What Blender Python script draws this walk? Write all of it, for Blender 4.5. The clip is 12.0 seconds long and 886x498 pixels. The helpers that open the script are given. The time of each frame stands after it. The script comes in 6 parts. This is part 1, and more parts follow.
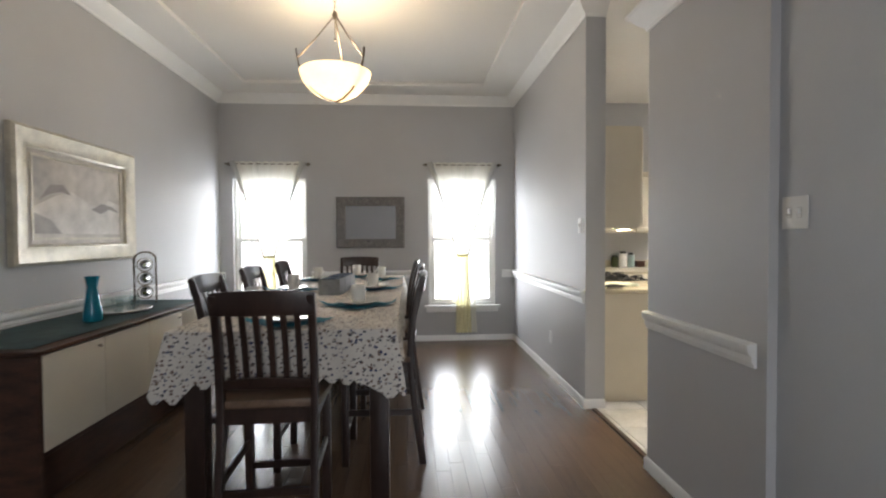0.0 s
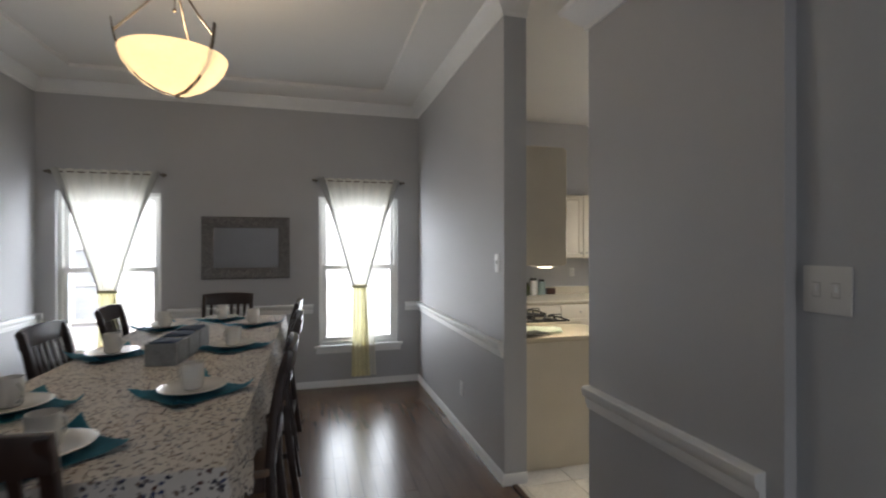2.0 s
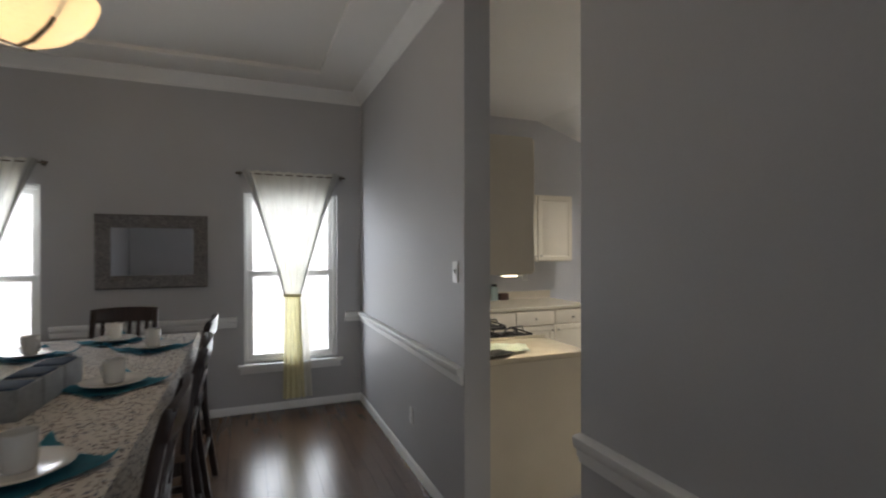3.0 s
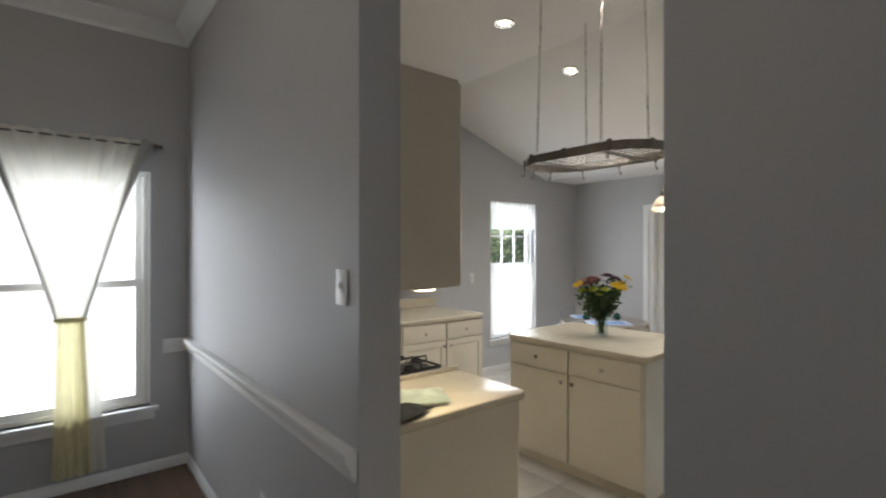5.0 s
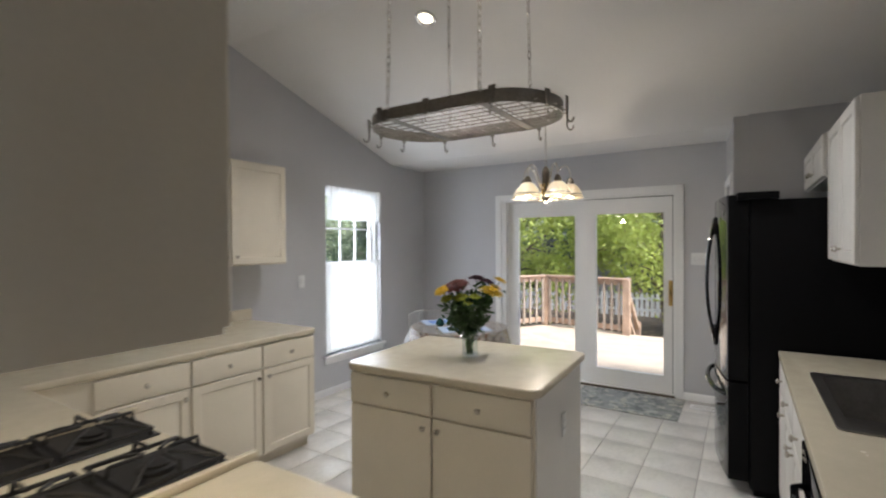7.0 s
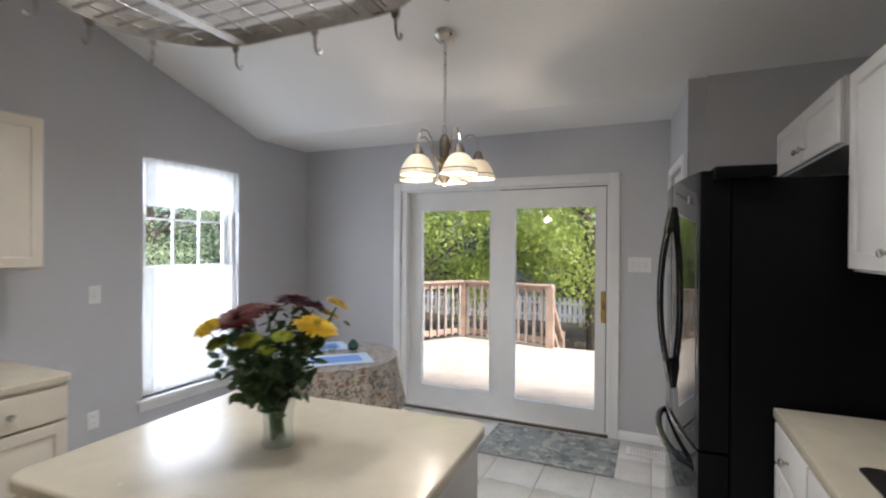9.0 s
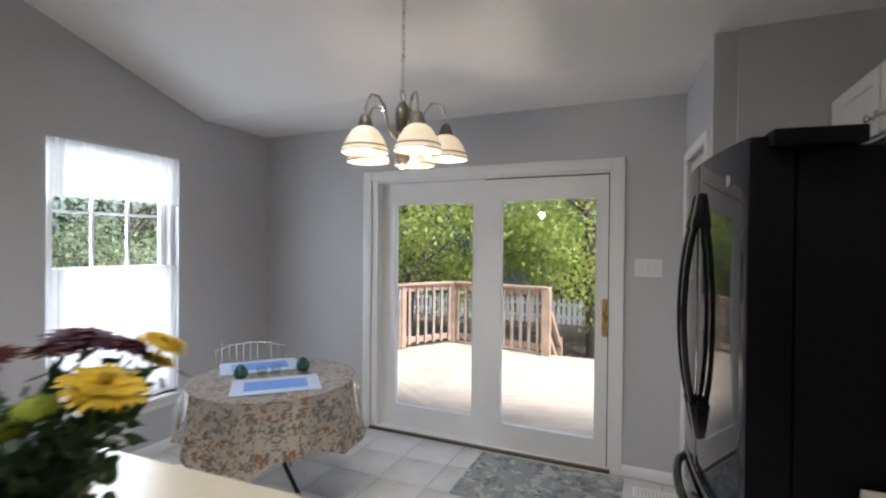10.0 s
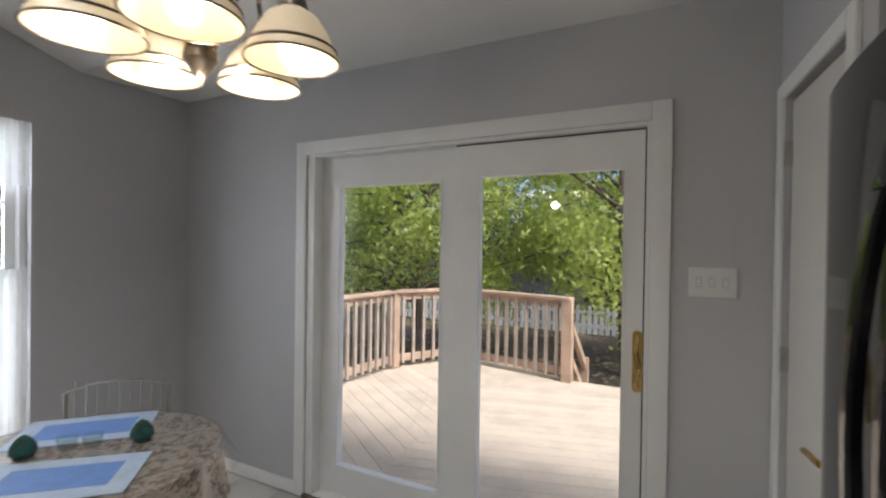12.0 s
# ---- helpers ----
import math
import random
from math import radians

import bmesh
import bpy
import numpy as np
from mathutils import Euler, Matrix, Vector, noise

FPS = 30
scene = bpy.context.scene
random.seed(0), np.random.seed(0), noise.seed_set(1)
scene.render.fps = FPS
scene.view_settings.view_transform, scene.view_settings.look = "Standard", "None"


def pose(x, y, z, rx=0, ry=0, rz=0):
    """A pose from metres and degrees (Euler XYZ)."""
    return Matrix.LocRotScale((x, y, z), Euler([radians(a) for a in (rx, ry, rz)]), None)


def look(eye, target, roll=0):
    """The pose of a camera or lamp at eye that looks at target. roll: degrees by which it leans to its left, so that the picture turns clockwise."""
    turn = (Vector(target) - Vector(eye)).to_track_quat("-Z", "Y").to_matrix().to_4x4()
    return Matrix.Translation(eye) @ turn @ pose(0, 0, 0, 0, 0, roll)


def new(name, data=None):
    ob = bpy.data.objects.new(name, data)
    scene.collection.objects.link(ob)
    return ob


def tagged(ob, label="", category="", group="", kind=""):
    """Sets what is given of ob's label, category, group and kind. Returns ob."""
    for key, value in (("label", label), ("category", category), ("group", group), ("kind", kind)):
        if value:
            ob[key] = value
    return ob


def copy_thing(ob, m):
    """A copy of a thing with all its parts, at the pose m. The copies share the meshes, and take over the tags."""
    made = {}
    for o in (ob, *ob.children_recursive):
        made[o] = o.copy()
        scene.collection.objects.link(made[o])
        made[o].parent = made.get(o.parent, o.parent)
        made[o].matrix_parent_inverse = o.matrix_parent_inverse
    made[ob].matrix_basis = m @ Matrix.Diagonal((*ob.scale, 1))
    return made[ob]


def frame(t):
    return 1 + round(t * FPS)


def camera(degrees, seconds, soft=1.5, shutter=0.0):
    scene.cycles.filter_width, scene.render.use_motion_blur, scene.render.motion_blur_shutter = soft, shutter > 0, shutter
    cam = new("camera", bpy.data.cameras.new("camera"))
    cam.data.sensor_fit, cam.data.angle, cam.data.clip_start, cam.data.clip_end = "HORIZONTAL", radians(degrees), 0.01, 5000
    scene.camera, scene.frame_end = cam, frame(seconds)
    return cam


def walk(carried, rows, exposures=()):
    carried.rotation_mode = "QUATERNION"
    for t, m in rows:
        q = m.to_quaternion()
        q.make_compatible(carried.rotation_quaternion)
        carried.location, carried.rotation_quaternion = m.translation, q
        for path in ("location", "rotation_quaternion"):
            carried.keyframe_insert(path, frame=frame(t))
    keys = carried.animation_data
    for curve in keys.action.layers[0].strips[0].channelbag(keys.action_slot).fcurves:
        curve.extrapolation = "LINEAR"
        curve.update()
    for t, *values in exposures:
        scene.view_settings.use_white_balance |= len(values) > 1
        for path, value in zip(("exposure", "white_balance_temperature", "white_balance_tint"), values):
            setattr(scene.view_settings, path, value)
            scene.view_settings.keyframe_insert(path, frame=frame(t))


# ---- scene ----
cam = camera(85.8, 12.0, soft=2.1, shutter=0.6)
PATH = [
    (0, (0.529, 0.329, 1.333), (0.669, 2.323, 1.284), -0.3),
    (0.5, (0.551, 0.472, 1.415), (0.781, 2.458, 1.364), -0.5),
    (1, (0.595, 0.62, 1.466), (0.927, 2.592, 1.444), -0.7),
    (1.5, (0.642, 0.842, 1.506), (1.074, 2.794, 1.494), -0.4),
    (2, (0.693, 1.077, 1.52), (1.225, 3.005, 1.516), -0.1),
    (2.5, (0.74, 1.333, 1.549), (1.383, 3.227, 1.543), 0.1),
    (3, (0.807, 1.591, 1.555), (1.565, 3.442, 1.55), -0.1),
    (5, (1.15, 2.584, 1.546), (2.404, 4.142, 1.546), 0.0),
    (5.5, (1.271, 2.803, 1.545), (2.673, 4.23, 1.548), 0.2),
    (6, (1.453, 2.981, 1.566), (2.972, 4.282, 1.548), -0.2),
    (6.5, (1.666, 3.138, 1.556), (3.284, 4.313, 1.536), -0.4),
    (7, (1.89, 3.269, 1.545), (3.582, 4.335, 1.524), -0.3),
    (7.5, (2.151, 3.36, 1.547), (3.914, 4.304, 1.533), -0.7),
    (9.5, (3.424, 3.561, 1.518), (5.257, 4.361, 1.505), 0.5),
    (10, (3.739, 3.586, 1.53), (5.568, 4.395, 1.51), 0.5),
    (10.5, (4.078, 3.57, 1.517), (5.884, 4.427, 1.498), 0.4),
    (11, (4.402, 3.607, 1.519), (6.199, 4.486, 1.487), 0.8),
    (11.5, (4.708, 3.651, 1.521), (6.495, 4.548, 1.483), 1.0),
    (12, (4.987, 3.674, 1.52), (6.754, 4.612, 1.502), 0.8),
]
EXPOSURES = [(0.0, 1.95, 6420, 10), (1.0, 1.76, 6260, 11), (1.5, 1.36, 6250, 11), (2.5, 0.86, 6230, 11), (3.2, 0.72, 6270, 11), (5.0, 0.88, 6250, 10), (6.5, 0.84, 6080, 11), (7.5, 0.92, 5980, 12), (9.5, 0.88, 5850, 13), (11.0, 0.58, 5930, 12), (12.0, 0.38, 6120, 12)]
walk(cam, [(t, look(eye, target, roll)) for t, eye, target, roll in PATH], EXPOSURES)

# ---- light ----
world = bpy.data.worlds.new("sky")
scene.world = world
world.use_nodes = True
wn = world.node_tree.nodes
sky = wn.new("ShaderNodeTexSky")
sky.sky_type = "NISHITA"
sky.sun_disc = False
sky.sun_elevation, sky.sun_rotation = radians(53), radians(202)
sky.air_density, sky.dust_density = 1.0, 3.0
wn["Background"].inputs["Strength"].default_value = 0.15
world.node_tree.links.new(sky.outputs["Color"], wn["Background"].inputs["Color"])


def lamp(name, kind, m, energy, color=(1, 1, 1), **more):
    data = bpy.data.lights.new(name, kind)
    data.energy, data.color = energy, color
    if kind == "AREA":
        data.shape, data.size, data.size_y = "RECTANGLE", more["size"][0], more["size"][1]
    elif kind == "SUN":
        data.angle = more["angle"]
    else:
        data.shadow_soft_size = more.get("radius", 0.05)
    if kind == "SPOT":
        data.spot_size, data.spot_blend = more["cone"], 0.6
    ob = new(name, data)
    ob.matrix_world = m
    return ob


lamp("sun", "SUN", look((0, 0, 0), (0.22, 0.55, -0.80)), 3.4, (1.0, 0.96, 0.9), angle=radians(12))
WARM = (1.0, 0.80, 0.56)
# sky light in the openings
DAY = (0.90, 0.95, 1.0)
lamp("window_light_1", "AREA", look((-1.21, 6.72, 1.27), (-1.21, 0, 0.9)), 16, DAY, size=(0.84, 1.55))
lamp("window_light_2", "AREA", look((1.205, 6.72, 1.27), (1.205, 0, 0.9)), 16, DAY, size=(0.80, 1.55))
lamp("window_light_3", "AREA", look((5.795, 7.12, 1.28), (5.795, 0, 1.0)), 22, DAY, size=(0.80, 1.65))
# added lamp in an unseen opening at the back, brightens the hall side
lamp("window_light_4", "AREA", look((1.1, -2.25, 1.4), (1.1, 6, 1.0)), 7, DAY, size=(1.05, 1.6))
# ---- materials ----


def mat(name, color, rough=0.6, metal=0.0, vary=0.06, scale=6.0, bump=0.05, fine=80.0, spec=0.5, per_piece=0.0, stretch=(1, 1, 1), second=None, **more):
    """A surface with variation at two scales and a fine relief; per_piece varies the value from piece to piece."""
    m = bpy.data.materials.new(name)
    m.use_nodes = True
    t = m.node_tree
    n, ln = t.nodes, t.links
    b = n["Principled BSDF"]
    mp = n.new("ShaderNodeMapping")
    mp.inputs["Scale"].default_value = stretch
    geo = n.new("ShaderNodeNewGeometry")
    ln.new(geo.outputs["Position"], mp.inputs["Vector"])
    n1, n2 = n.new("ShaderNodeTexNoise"), n.new("ShaderNodeTexNoise")
    n1.inputs["Scale"].default_value, n2.inputs["Scale"].default_value = scale, fine
    n1.inputs["Detail"].default_value, n2.inputs["Detail"].default_value = 4, 3
    for q in (n1, n2):
        ln.new(mp.outputs["Vector"], q.inputs["Vector"])
    add = n.new("ShaderNodeMath")
    add.operation = "MULTIPLY_ADD"
    ln.new(n2.outputs["Fac"], add.inputs[0])
    add.inputs[1].default_value = 0.5
    ln.new(n1.outputs["Fac"], add.inputs[2])
    if per_piece:
        oi = geo if more.get("islands") else n.new("ShaderNodeObjectInfo")
        pm = n.new("ShaderNodeMath")
        pm.operation = "MULTIPLY_ADD"
        ln.new(oi.outputs["Random Per Island" if more.get("islands") else "Random"], pm.inputs[0])
        pm.inputs[1].default_value = per_piece
        ln.new(add.outputs[0], pm.inputs[2])
        add = pm
    ramp = n.new("ShaderNodeValToRGB")
    c = Vector(color)
    lo = Vector(second) if second else c * (1 - 2 * vary)
    hi = c if second else c * (1 + 2 * vary)
    ramp.color_ramp.elements[0].position, ramp.color_ramp.elements[1].position = 0.45, 1.05 if not per_piece else 1.05 + per_piece
    ramp.color_ramp.elements[0].color = (*lo, 1)
    ramp.color_ramp.elements[1].color = (*[min(1, v) for v in hi], 1)
    ln.new(add.outputs[0], ramp.inputs["Fac"])
    ln.new(ramp.outputs["Color"], b.inputs["Base Color"])
    b.inputs["Roughness"].default_value, b.inputs["Metallic"].default_value = rough, metal
    b.inputs["Specular IOR Level"].default_value = spec
    rr = n.new("ShaderNodeMapRange")
    ln.new(n1.outputs["Fac"], rr.inputs["Value"])
    rr.inputs["To Min"].default_value, rr.inputs["To Max"].default_value = max(0.02, rough * 0.8), min(1, rough * 1.2)
    ln.new(rr.outputs["Result"], b.inputs["Roughness"])
    if bump:
        bp = n.new("ShaderNodeBump")
        bp.inputs["Strength"].default_value, bp.inputs["Distance"].default_value = bump, 0.004
        ln.new(n2.outputs["Fac"], bp.inputs["Height"])
        ln.new(bp.outputs["Normal"], b.inputs["Normal"])
    if "emit" in more:
        b.inputs["Emission Color"].default_value = (*more["emit"], 1)
        b.inputs["Emission Strength"].default_value = more["power"]
    if "transmit" in more:
        b.inputs["Transmission Weight"].default_value = more["transmit"]
    if "through_light" in more:
        tr = n.new("ShaderNodeBsdfTranslucent")
        tr.inputs["Color"].default_value = (*hi, 1)
        mx = n.new("ShaderNodeMixShader")
        mx.inputs[0].default_value = more["through_light"]
        ln.new(b.outputs[0], mx.inputs[1])
        ln.new(tr.outputs[0], mx.inputs[2])
        last = mx
        if "sheer" in more:
            ts = n.new("ShaderNodeBsdfTransparent")
            mx2 = n.new("ShaderNodeMixShader")
            mx2.inputs[0].default_value = more["sheer"]
            ln.new(mx.outputs[0], mx2.inputs[1])
            ln.new(ts.outputs[0], mx2.inputs[2])
            last = mx2
        ln.new(last.outputs[0], n["Material Output"].inputs["Surface"])
    return m


def glass_mat(name, color=(1, 1, 1), rough=0.0, base=0.04):
    m = bpy.data.materials.new(name)
    m.use_nodes = True
    n, ln = m.node_tree.nodes, m.node_tree.links
    n.remove(n["Principled BSDF"])
    tr, gl, mx, fr = n.new("ShaderNodeBsdfTransparent"), n.new("ShaderNodeBsdfGlossy"), n.new("ShaderNodeMixShader"), n.new("ShaderNodeLayerWeight")
    tr.inputs["Color"].default_value = (*color, 1)
    gl.inputs["Roughness"].default_value = rough
    fr.inputs["Blend"].default_value = 0.5
    pw, ml = n.new("ShaderNodeMath"), n.new("ShaderNodeMath")
    pw.operation, ml.operation = "POWER", "MULTIPLY_ADD"
    ln.new(fr.outputs["Facing"], pw.inputs[0])
    pw.inputs[1].default_value = 5.0
    ln.new(pw.outputs[0], ml.inputs[0])
    ml.inputs[1].default_value, ml.inputs[2].default_value = 1 - base, base
    ln.new(ml.outputs[0], mx.inputs[0])
    ln.new(tr.outputs[0], mx.inputs[1])
    ln.new(gl.outputs[0], mx.inputs[2])
    ln.new(mx.outputs[0], n["Material Output"].inputs["Surface"])
    return m


M = {}
M["wall"] = mat("grey_wall_paint", (0.46, 0.46, 0.47), 0.55, vary=0.02, scale=2.0, bump=0.12, fine=140)
M["wall_kitchen"] = mat("pale_blue_grey_wall_paint", (0.51, 0.51, 0.525), 0.55, vary=0.02, scale=2.0, bump=0.12, fine=140)
# hall wall bluer than the dining wall: daylight tint put into its colour
M["wall_hall"] = mat("daylight_tinted_wall", (0.50, 0.52, 0.55), 0.6, vary=0.02, scale=2.0, bump=0.12, fine=140)
M["ceiling"] = mat("white_ceiling_paint", (0.78, 0.76, 0.73), 0.8, vary=0.015, scale=1.5, bump=0.25, fine=110)
# tray middle slightly darker and warmer than the ceiling border
M["ceiling_tray"] = mat("warm_grey_tray_middle", (0.68, 0.66, 0.63), 0.8, vary=0.015, scale=1.5, bump=0.25, fine=110)
M["trim"] = mat("white_trim_paint", (0.80, 0.80, 0.79), 0.35, vary=0.015, scale=5, bump=0.03)
M["cream"] = mat("cream_cabinet_paint", (0.68, 0.62, 0.51), 0.4, vary=0.02, scale=4, bump=0.04)
M["counter"] = mat("cream_laminate", (0.57, 0.51, 0.39), 0.25, vary=0.02, scale=14, bump=0.02)
M["white_panel"] = mat("white_painted_panel", (0.69, 0.67, 0.635), 0.4, vary=0.02, scale=4, bump=0.04)
M["oak_floor"] = mat("brown_oak_floor", (0.118, 0.072, 0.044), 0.24, vary=0.3, scale=3, bump=0.06, fine=30, per_piece=0.45, stretch=(9, 0.8, 1), second=(0.08, 0.048, 0.03))
M["oak_floor_joined"] = mat("brown_oak_floor_planks", (0.118, 0.072, 0.044), 0.24, vary=0.3, scale=3, bump=0.06, fine=30, per_piece=0.45, stretch=(9, 0.8, 1), islands=True, second=(0.08, 0.048, 0.03))
M["dark_gap"] = mat("dark_floor_joint", (0.02, 0.013, 0.009), 0.7)
M["grout"] = mat("grey_grout", (0.38, 0.36, 0.33), 0.85, vary=0.08, scale=9)
M["tile"] = mat("pale_ceramic_floor_tile", (0.66, 0.64, 0.60), 0.25, vary=0.06, scale=5, bump=0.04, fine=40, per_piece=0.2)
M["dark_wood"] = mat("dark_espresso_wood", (0.030, 0.016, 0.012), 0.32, vary=0.3, scale=5, bump=0.05, fine=60, stretch=(1, 1, 0.2))
M["black"] = mat("black_gloss_enamel", (0.004, 0.004, 0.005), 0.055, vary=0.1, scale=4, bump=0.01)
M["black_side"] = mat("black_textured_enamel", (0.004, 0.004, 0.0045), 0.45, vary=0.1, scale=30, bump=0.2, fine=220, spec=0.1)
M["iron"] = mat("black_cast_iron", (0.015, 0.014, 0.014), 0.5, bump=0.15, fine=150)
M["nickel"] = mat("brushed_nickel", (0.50, 0.46, 0.40), 0.28, 1.0, vary=0.05, scale=20, bump=0.02)
M["pewter"] = mat("brushed_pewter", (0.30, 0.27, 0.23), 0.4, 1.0, vary=0.1, scale=20)
M["bronze"] = mat("dark_brushed_bronze", (0.16, 0.13, 0.10), 0.35, 1.0, vary=0.1, scale=20)
M["steel"] = mat("brushed_steel", (0.45, 0.44, 0.43), 0.3, 1.0, vary=0.06, scale=15, bump=0.03)
M["brass"] = mat("polished_brass", (0.70, 0.50, 0.20), 0.2, 1.0, vary=0.05, scale=20)
M["glass"] = glass_mat("clear_glass")
M["deck"] = mat("pale_cedar_decking", (0.57, 0.475, 0.365), 0.7, vary=0.1, scale=3, bump=0.15, fine=40, per_piece=0.3)
M["rail_wood"] = mat("reddish_cedar_railing", (0.46, 0.33, 0.24), 0.7, vary=0.12, scale=6, bump=0.12, fine=50)
M["baluster"] = mat("weathered_cedar_baluster", (0.40, 0.335, 0.275), 0.75, vary=0.12, scale=6, bump=0.12, fine=50)
M["mulch"] = mat("dark_leaf_mulch", (0.09, 0.07, 0.055), 0.9, vary=0.4, scale=8, bump=0.8, fine=40)
M["siding"] = mat("white_vinyl_siding", (0.93, 0.93, 0.93), 0.5, vary=0.02, scale=2, bump=0.03)
M["bark"] = mat("grey_brown_bark", (0.10, 0.075, 0.055), 0.9, vary=0.3, scale=10, bump=0.6, fine=50)
M["leaf"] = mat("yellow_green_leaves", (0.47, 0.55, 0.13), 0.5, vary=0.3, scale=1.2, bump=0, per_piece=0.45, islands=True, second=(0.17, 0.27, 0.06), through_light=0.45)
M["leaf_dark"] = mat("deep_green_leaves", (0.10, 0.16, 0.075), 0.5, vary=0.35, scale=1.0, bump=0, per_piece=0.45, islands=True, second=(0.03, 0.052, 0.028), through_light=0.3)


def spotted(name, ground, colors, scale=38.0, size=0.33, rough=0.75, stretch=(1, 1, 1), extra=0.0):
    """Cloth with many small leaf-like spots in several colours on a plain ground."""
    m = mat(name, ground, rough, vary=0.05, scale=5, bump=0.12, fine=160)
    n, ln = m.node_tree.nodes, m.node_tree.links
    b = n["Principled BSDF"]
    was = b.inputs["Base Color"].links[0].from_socket
    tc, mp = n.new("ShaderNodeTexCoord"), n.new("ShaderNodeMapping")
    mp.inputs["Scale"].default_value = stretch
    ln.new(tc.outputs["UV"], mp.inputs["Vector"])
    warp, mixv = n.new("ShaderNodeTexNoise"), n.new("ShaderNodeMixRGB")
    warp.inputs["Scale"].default_value = scale * 1.3
    mixv.inputs[0].default_value = 0.02 + extra
    ln.new(mp.outputs["Vector"], warp.inputs["Vector"])
    ln.new(mp.outputs["Vector"], mixv.inputs[1])
    ln.new(warp.outputs["Color"], mixv.inputs[2])
    vo = n.new("ShaderNodeTexVoronoi")
    vo.inputs["Scale"].default_value = scale
    ln.new(mixv.outputs[0], vo.inputs["Vector"])
    lt = n.new("ShaderNodeMath")
    lt.operation = "LESS_THAN"
    ln.new(vo.outputs["Distance"], lt.inputs[0])
    lt.inputs[1].default_value = size
    sep = n.new("ShaderNodeSeparateColor")
    ln.new(vo.outputs["Color"], sep.inputs[0])
    cr = n.new("ShaderNodeValToRGB")
    cr.color_ramp.interpolation = "CONSTANT"
    while len(cr.color_ramp.elements) < len(colors):
        cr.color_ramp.elements.new(0.5)
    for i, c in enumerate(colors):
        cr.color_ramp.elements[i].position = i / len(colors)
        cr.color_ramp.elements[i].color = (*c, 1)
    ln.new(sep.outputs[0], cr.inputs[0])
    mx = n.new("ShaderNodeMixRGB")
    ln.new(lt.outputs[0], mx.inputs[0])
    ln.new(was, mx.inputs[1])
    ln.new(cr.outputs[0], mx.inputs[2])
    ln.new(mx.outputs[0], b.inputs["Base Color"])
    return m


M["cloth"] = spotted("white_leaf_print_cloth", (0.62, 0.58, 0.53), [(0.03, 0.03, 0.05), (0.05, 0.06, 0.13), (0.12, 0.06, 0.05), (0.13, 0.11, 0.11), (0.17, 0.11, 0.08)], scale=46, size=0.36, stretch=(1, 1.4, 1))
M["table_cloth"] = spotted("brown_floral_cloth", (0.46, 0.40, 0.33), [(0.16, 0.13, 0.11), (0.24, 0.13, 0.07), (0.40, 0.37, 0.33), (0.19, 0.18, 0.15), (0.30, 0.26, 0.2)], scale=30, size=0.5, extra=0.07)
M["mat_print"] = spotted("grey_floral_mat", (0.30, 0.31, 0.29), [(0.42, 0.43, 0.39), (0.22, 0.24, 0.22), (0.48, 0.46, 0.38), (0.17, 0.19, 0.18)], scale=17, size=0.5, rough=0.9, extra=0.08)
M["sheer"] = mat("sheer_white_curtain", (0.82, 0.80, 0.72), 0.8, vary=0.03, scale=9, bump=0.05, through_light=0.2, sheer=0.14)
M["sheer_cafe"] = mat("sheer_white_cafe_curtain", (0.88, 0.88, 0.86), 0.8, vary=0.03, scale=9, bump=0.05, through_light=0.2, sheer=0.16)
M["sheer_tail"] = mat("pale_yellow_curtain", (0.74, 0.69, 0.44), 0.8, vary=0.06, scale=9, bump=0.05, through_light=0.22)
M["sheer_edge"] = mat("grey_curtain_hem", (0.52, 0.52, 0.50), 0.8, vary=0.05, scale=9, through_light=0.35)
M["mirror"] = mat("mirror_glass", (0.92, 0.92, 0.92), 0.02, 1.0, vary=0.005, scale=2, bump=0)
M["mirror_frame"] = spotted("embossed_pewter_frame", (0.16, 0.15, 0.145), [(0.09, 0.085, 0.08), (0.24, 0.22, 0.21)], scale=60, size=0.4, rough=0.4)
M["silver_frame"] = mat("champagne_silver_frame", (0.58, 0.54, 0.45), 0.38, 0.5, vary=0.1, scale=12, bump=0.08)
M["teal"] = mat("teal_napkin_cloth", (0.05, 0.27, 0.38), 0.8, vary=0.12, scale=20, bump=0.2, fine=200)
M["navy"] = mat("navy_cloth", (0.03, 0.05, 0.09), 0.8, vary=0.2, scale=30, bump=0.2)
M["china"] = mat("white_china", (0.74, 0.72, 0.68), 0.2, vary=0.015, scale=6, bump=0.01)
M["planter"] = mat("grey_painted_wood", (0.25, 0.25, 0.25), 0.6, vary=0.12, scale=14, bump=0.1)
M["seat_wood"] = mat("worn_brown_seat", (0.16, 0.10, 0.065), 0.4, vary=0.2, scale=9, bump=0.06, fine=60)
M["walnut"] = mat("dark_walnut", (0.055, 0.024, 0.014), 0.35, vary=0.3, scale=6, bump=0.05, fine=50, stretch=(1, 1, 4))
M["runner"] = mat("blue_green_runner", (0.10, 0.17, 0.18), 0.45, vary=0.25, scale=12, bump=0.1)
M["blue_glass"] = mat("turquoise_glass", (0.02, 0.30, 0.42), 0.08, vary=0.1, scale=10, bump=0, transmit=0.45)
M["bottle"] = mat("green_bottle_glass", (0.05, 0.06, 0.02), 0.1, vary=0.1, scale=10, bump=0)
M["alabaster"] = mat("lit_alabaster_glass", (0.85, 0.78, 0.62), 0.35, vary=0.08, scale=7, bump=0.02, emit=(1.0, 0.74, 0.42), power=0.34, through_light=0.3)
M["shade_glass"] = mat("lit_white_glass_shade", (0.82, 0.71, 0.52), 0.3, vary=0.03, scale=9, bump=0.01, emit=(1.0, 0.72, 0.38), power=0.16)
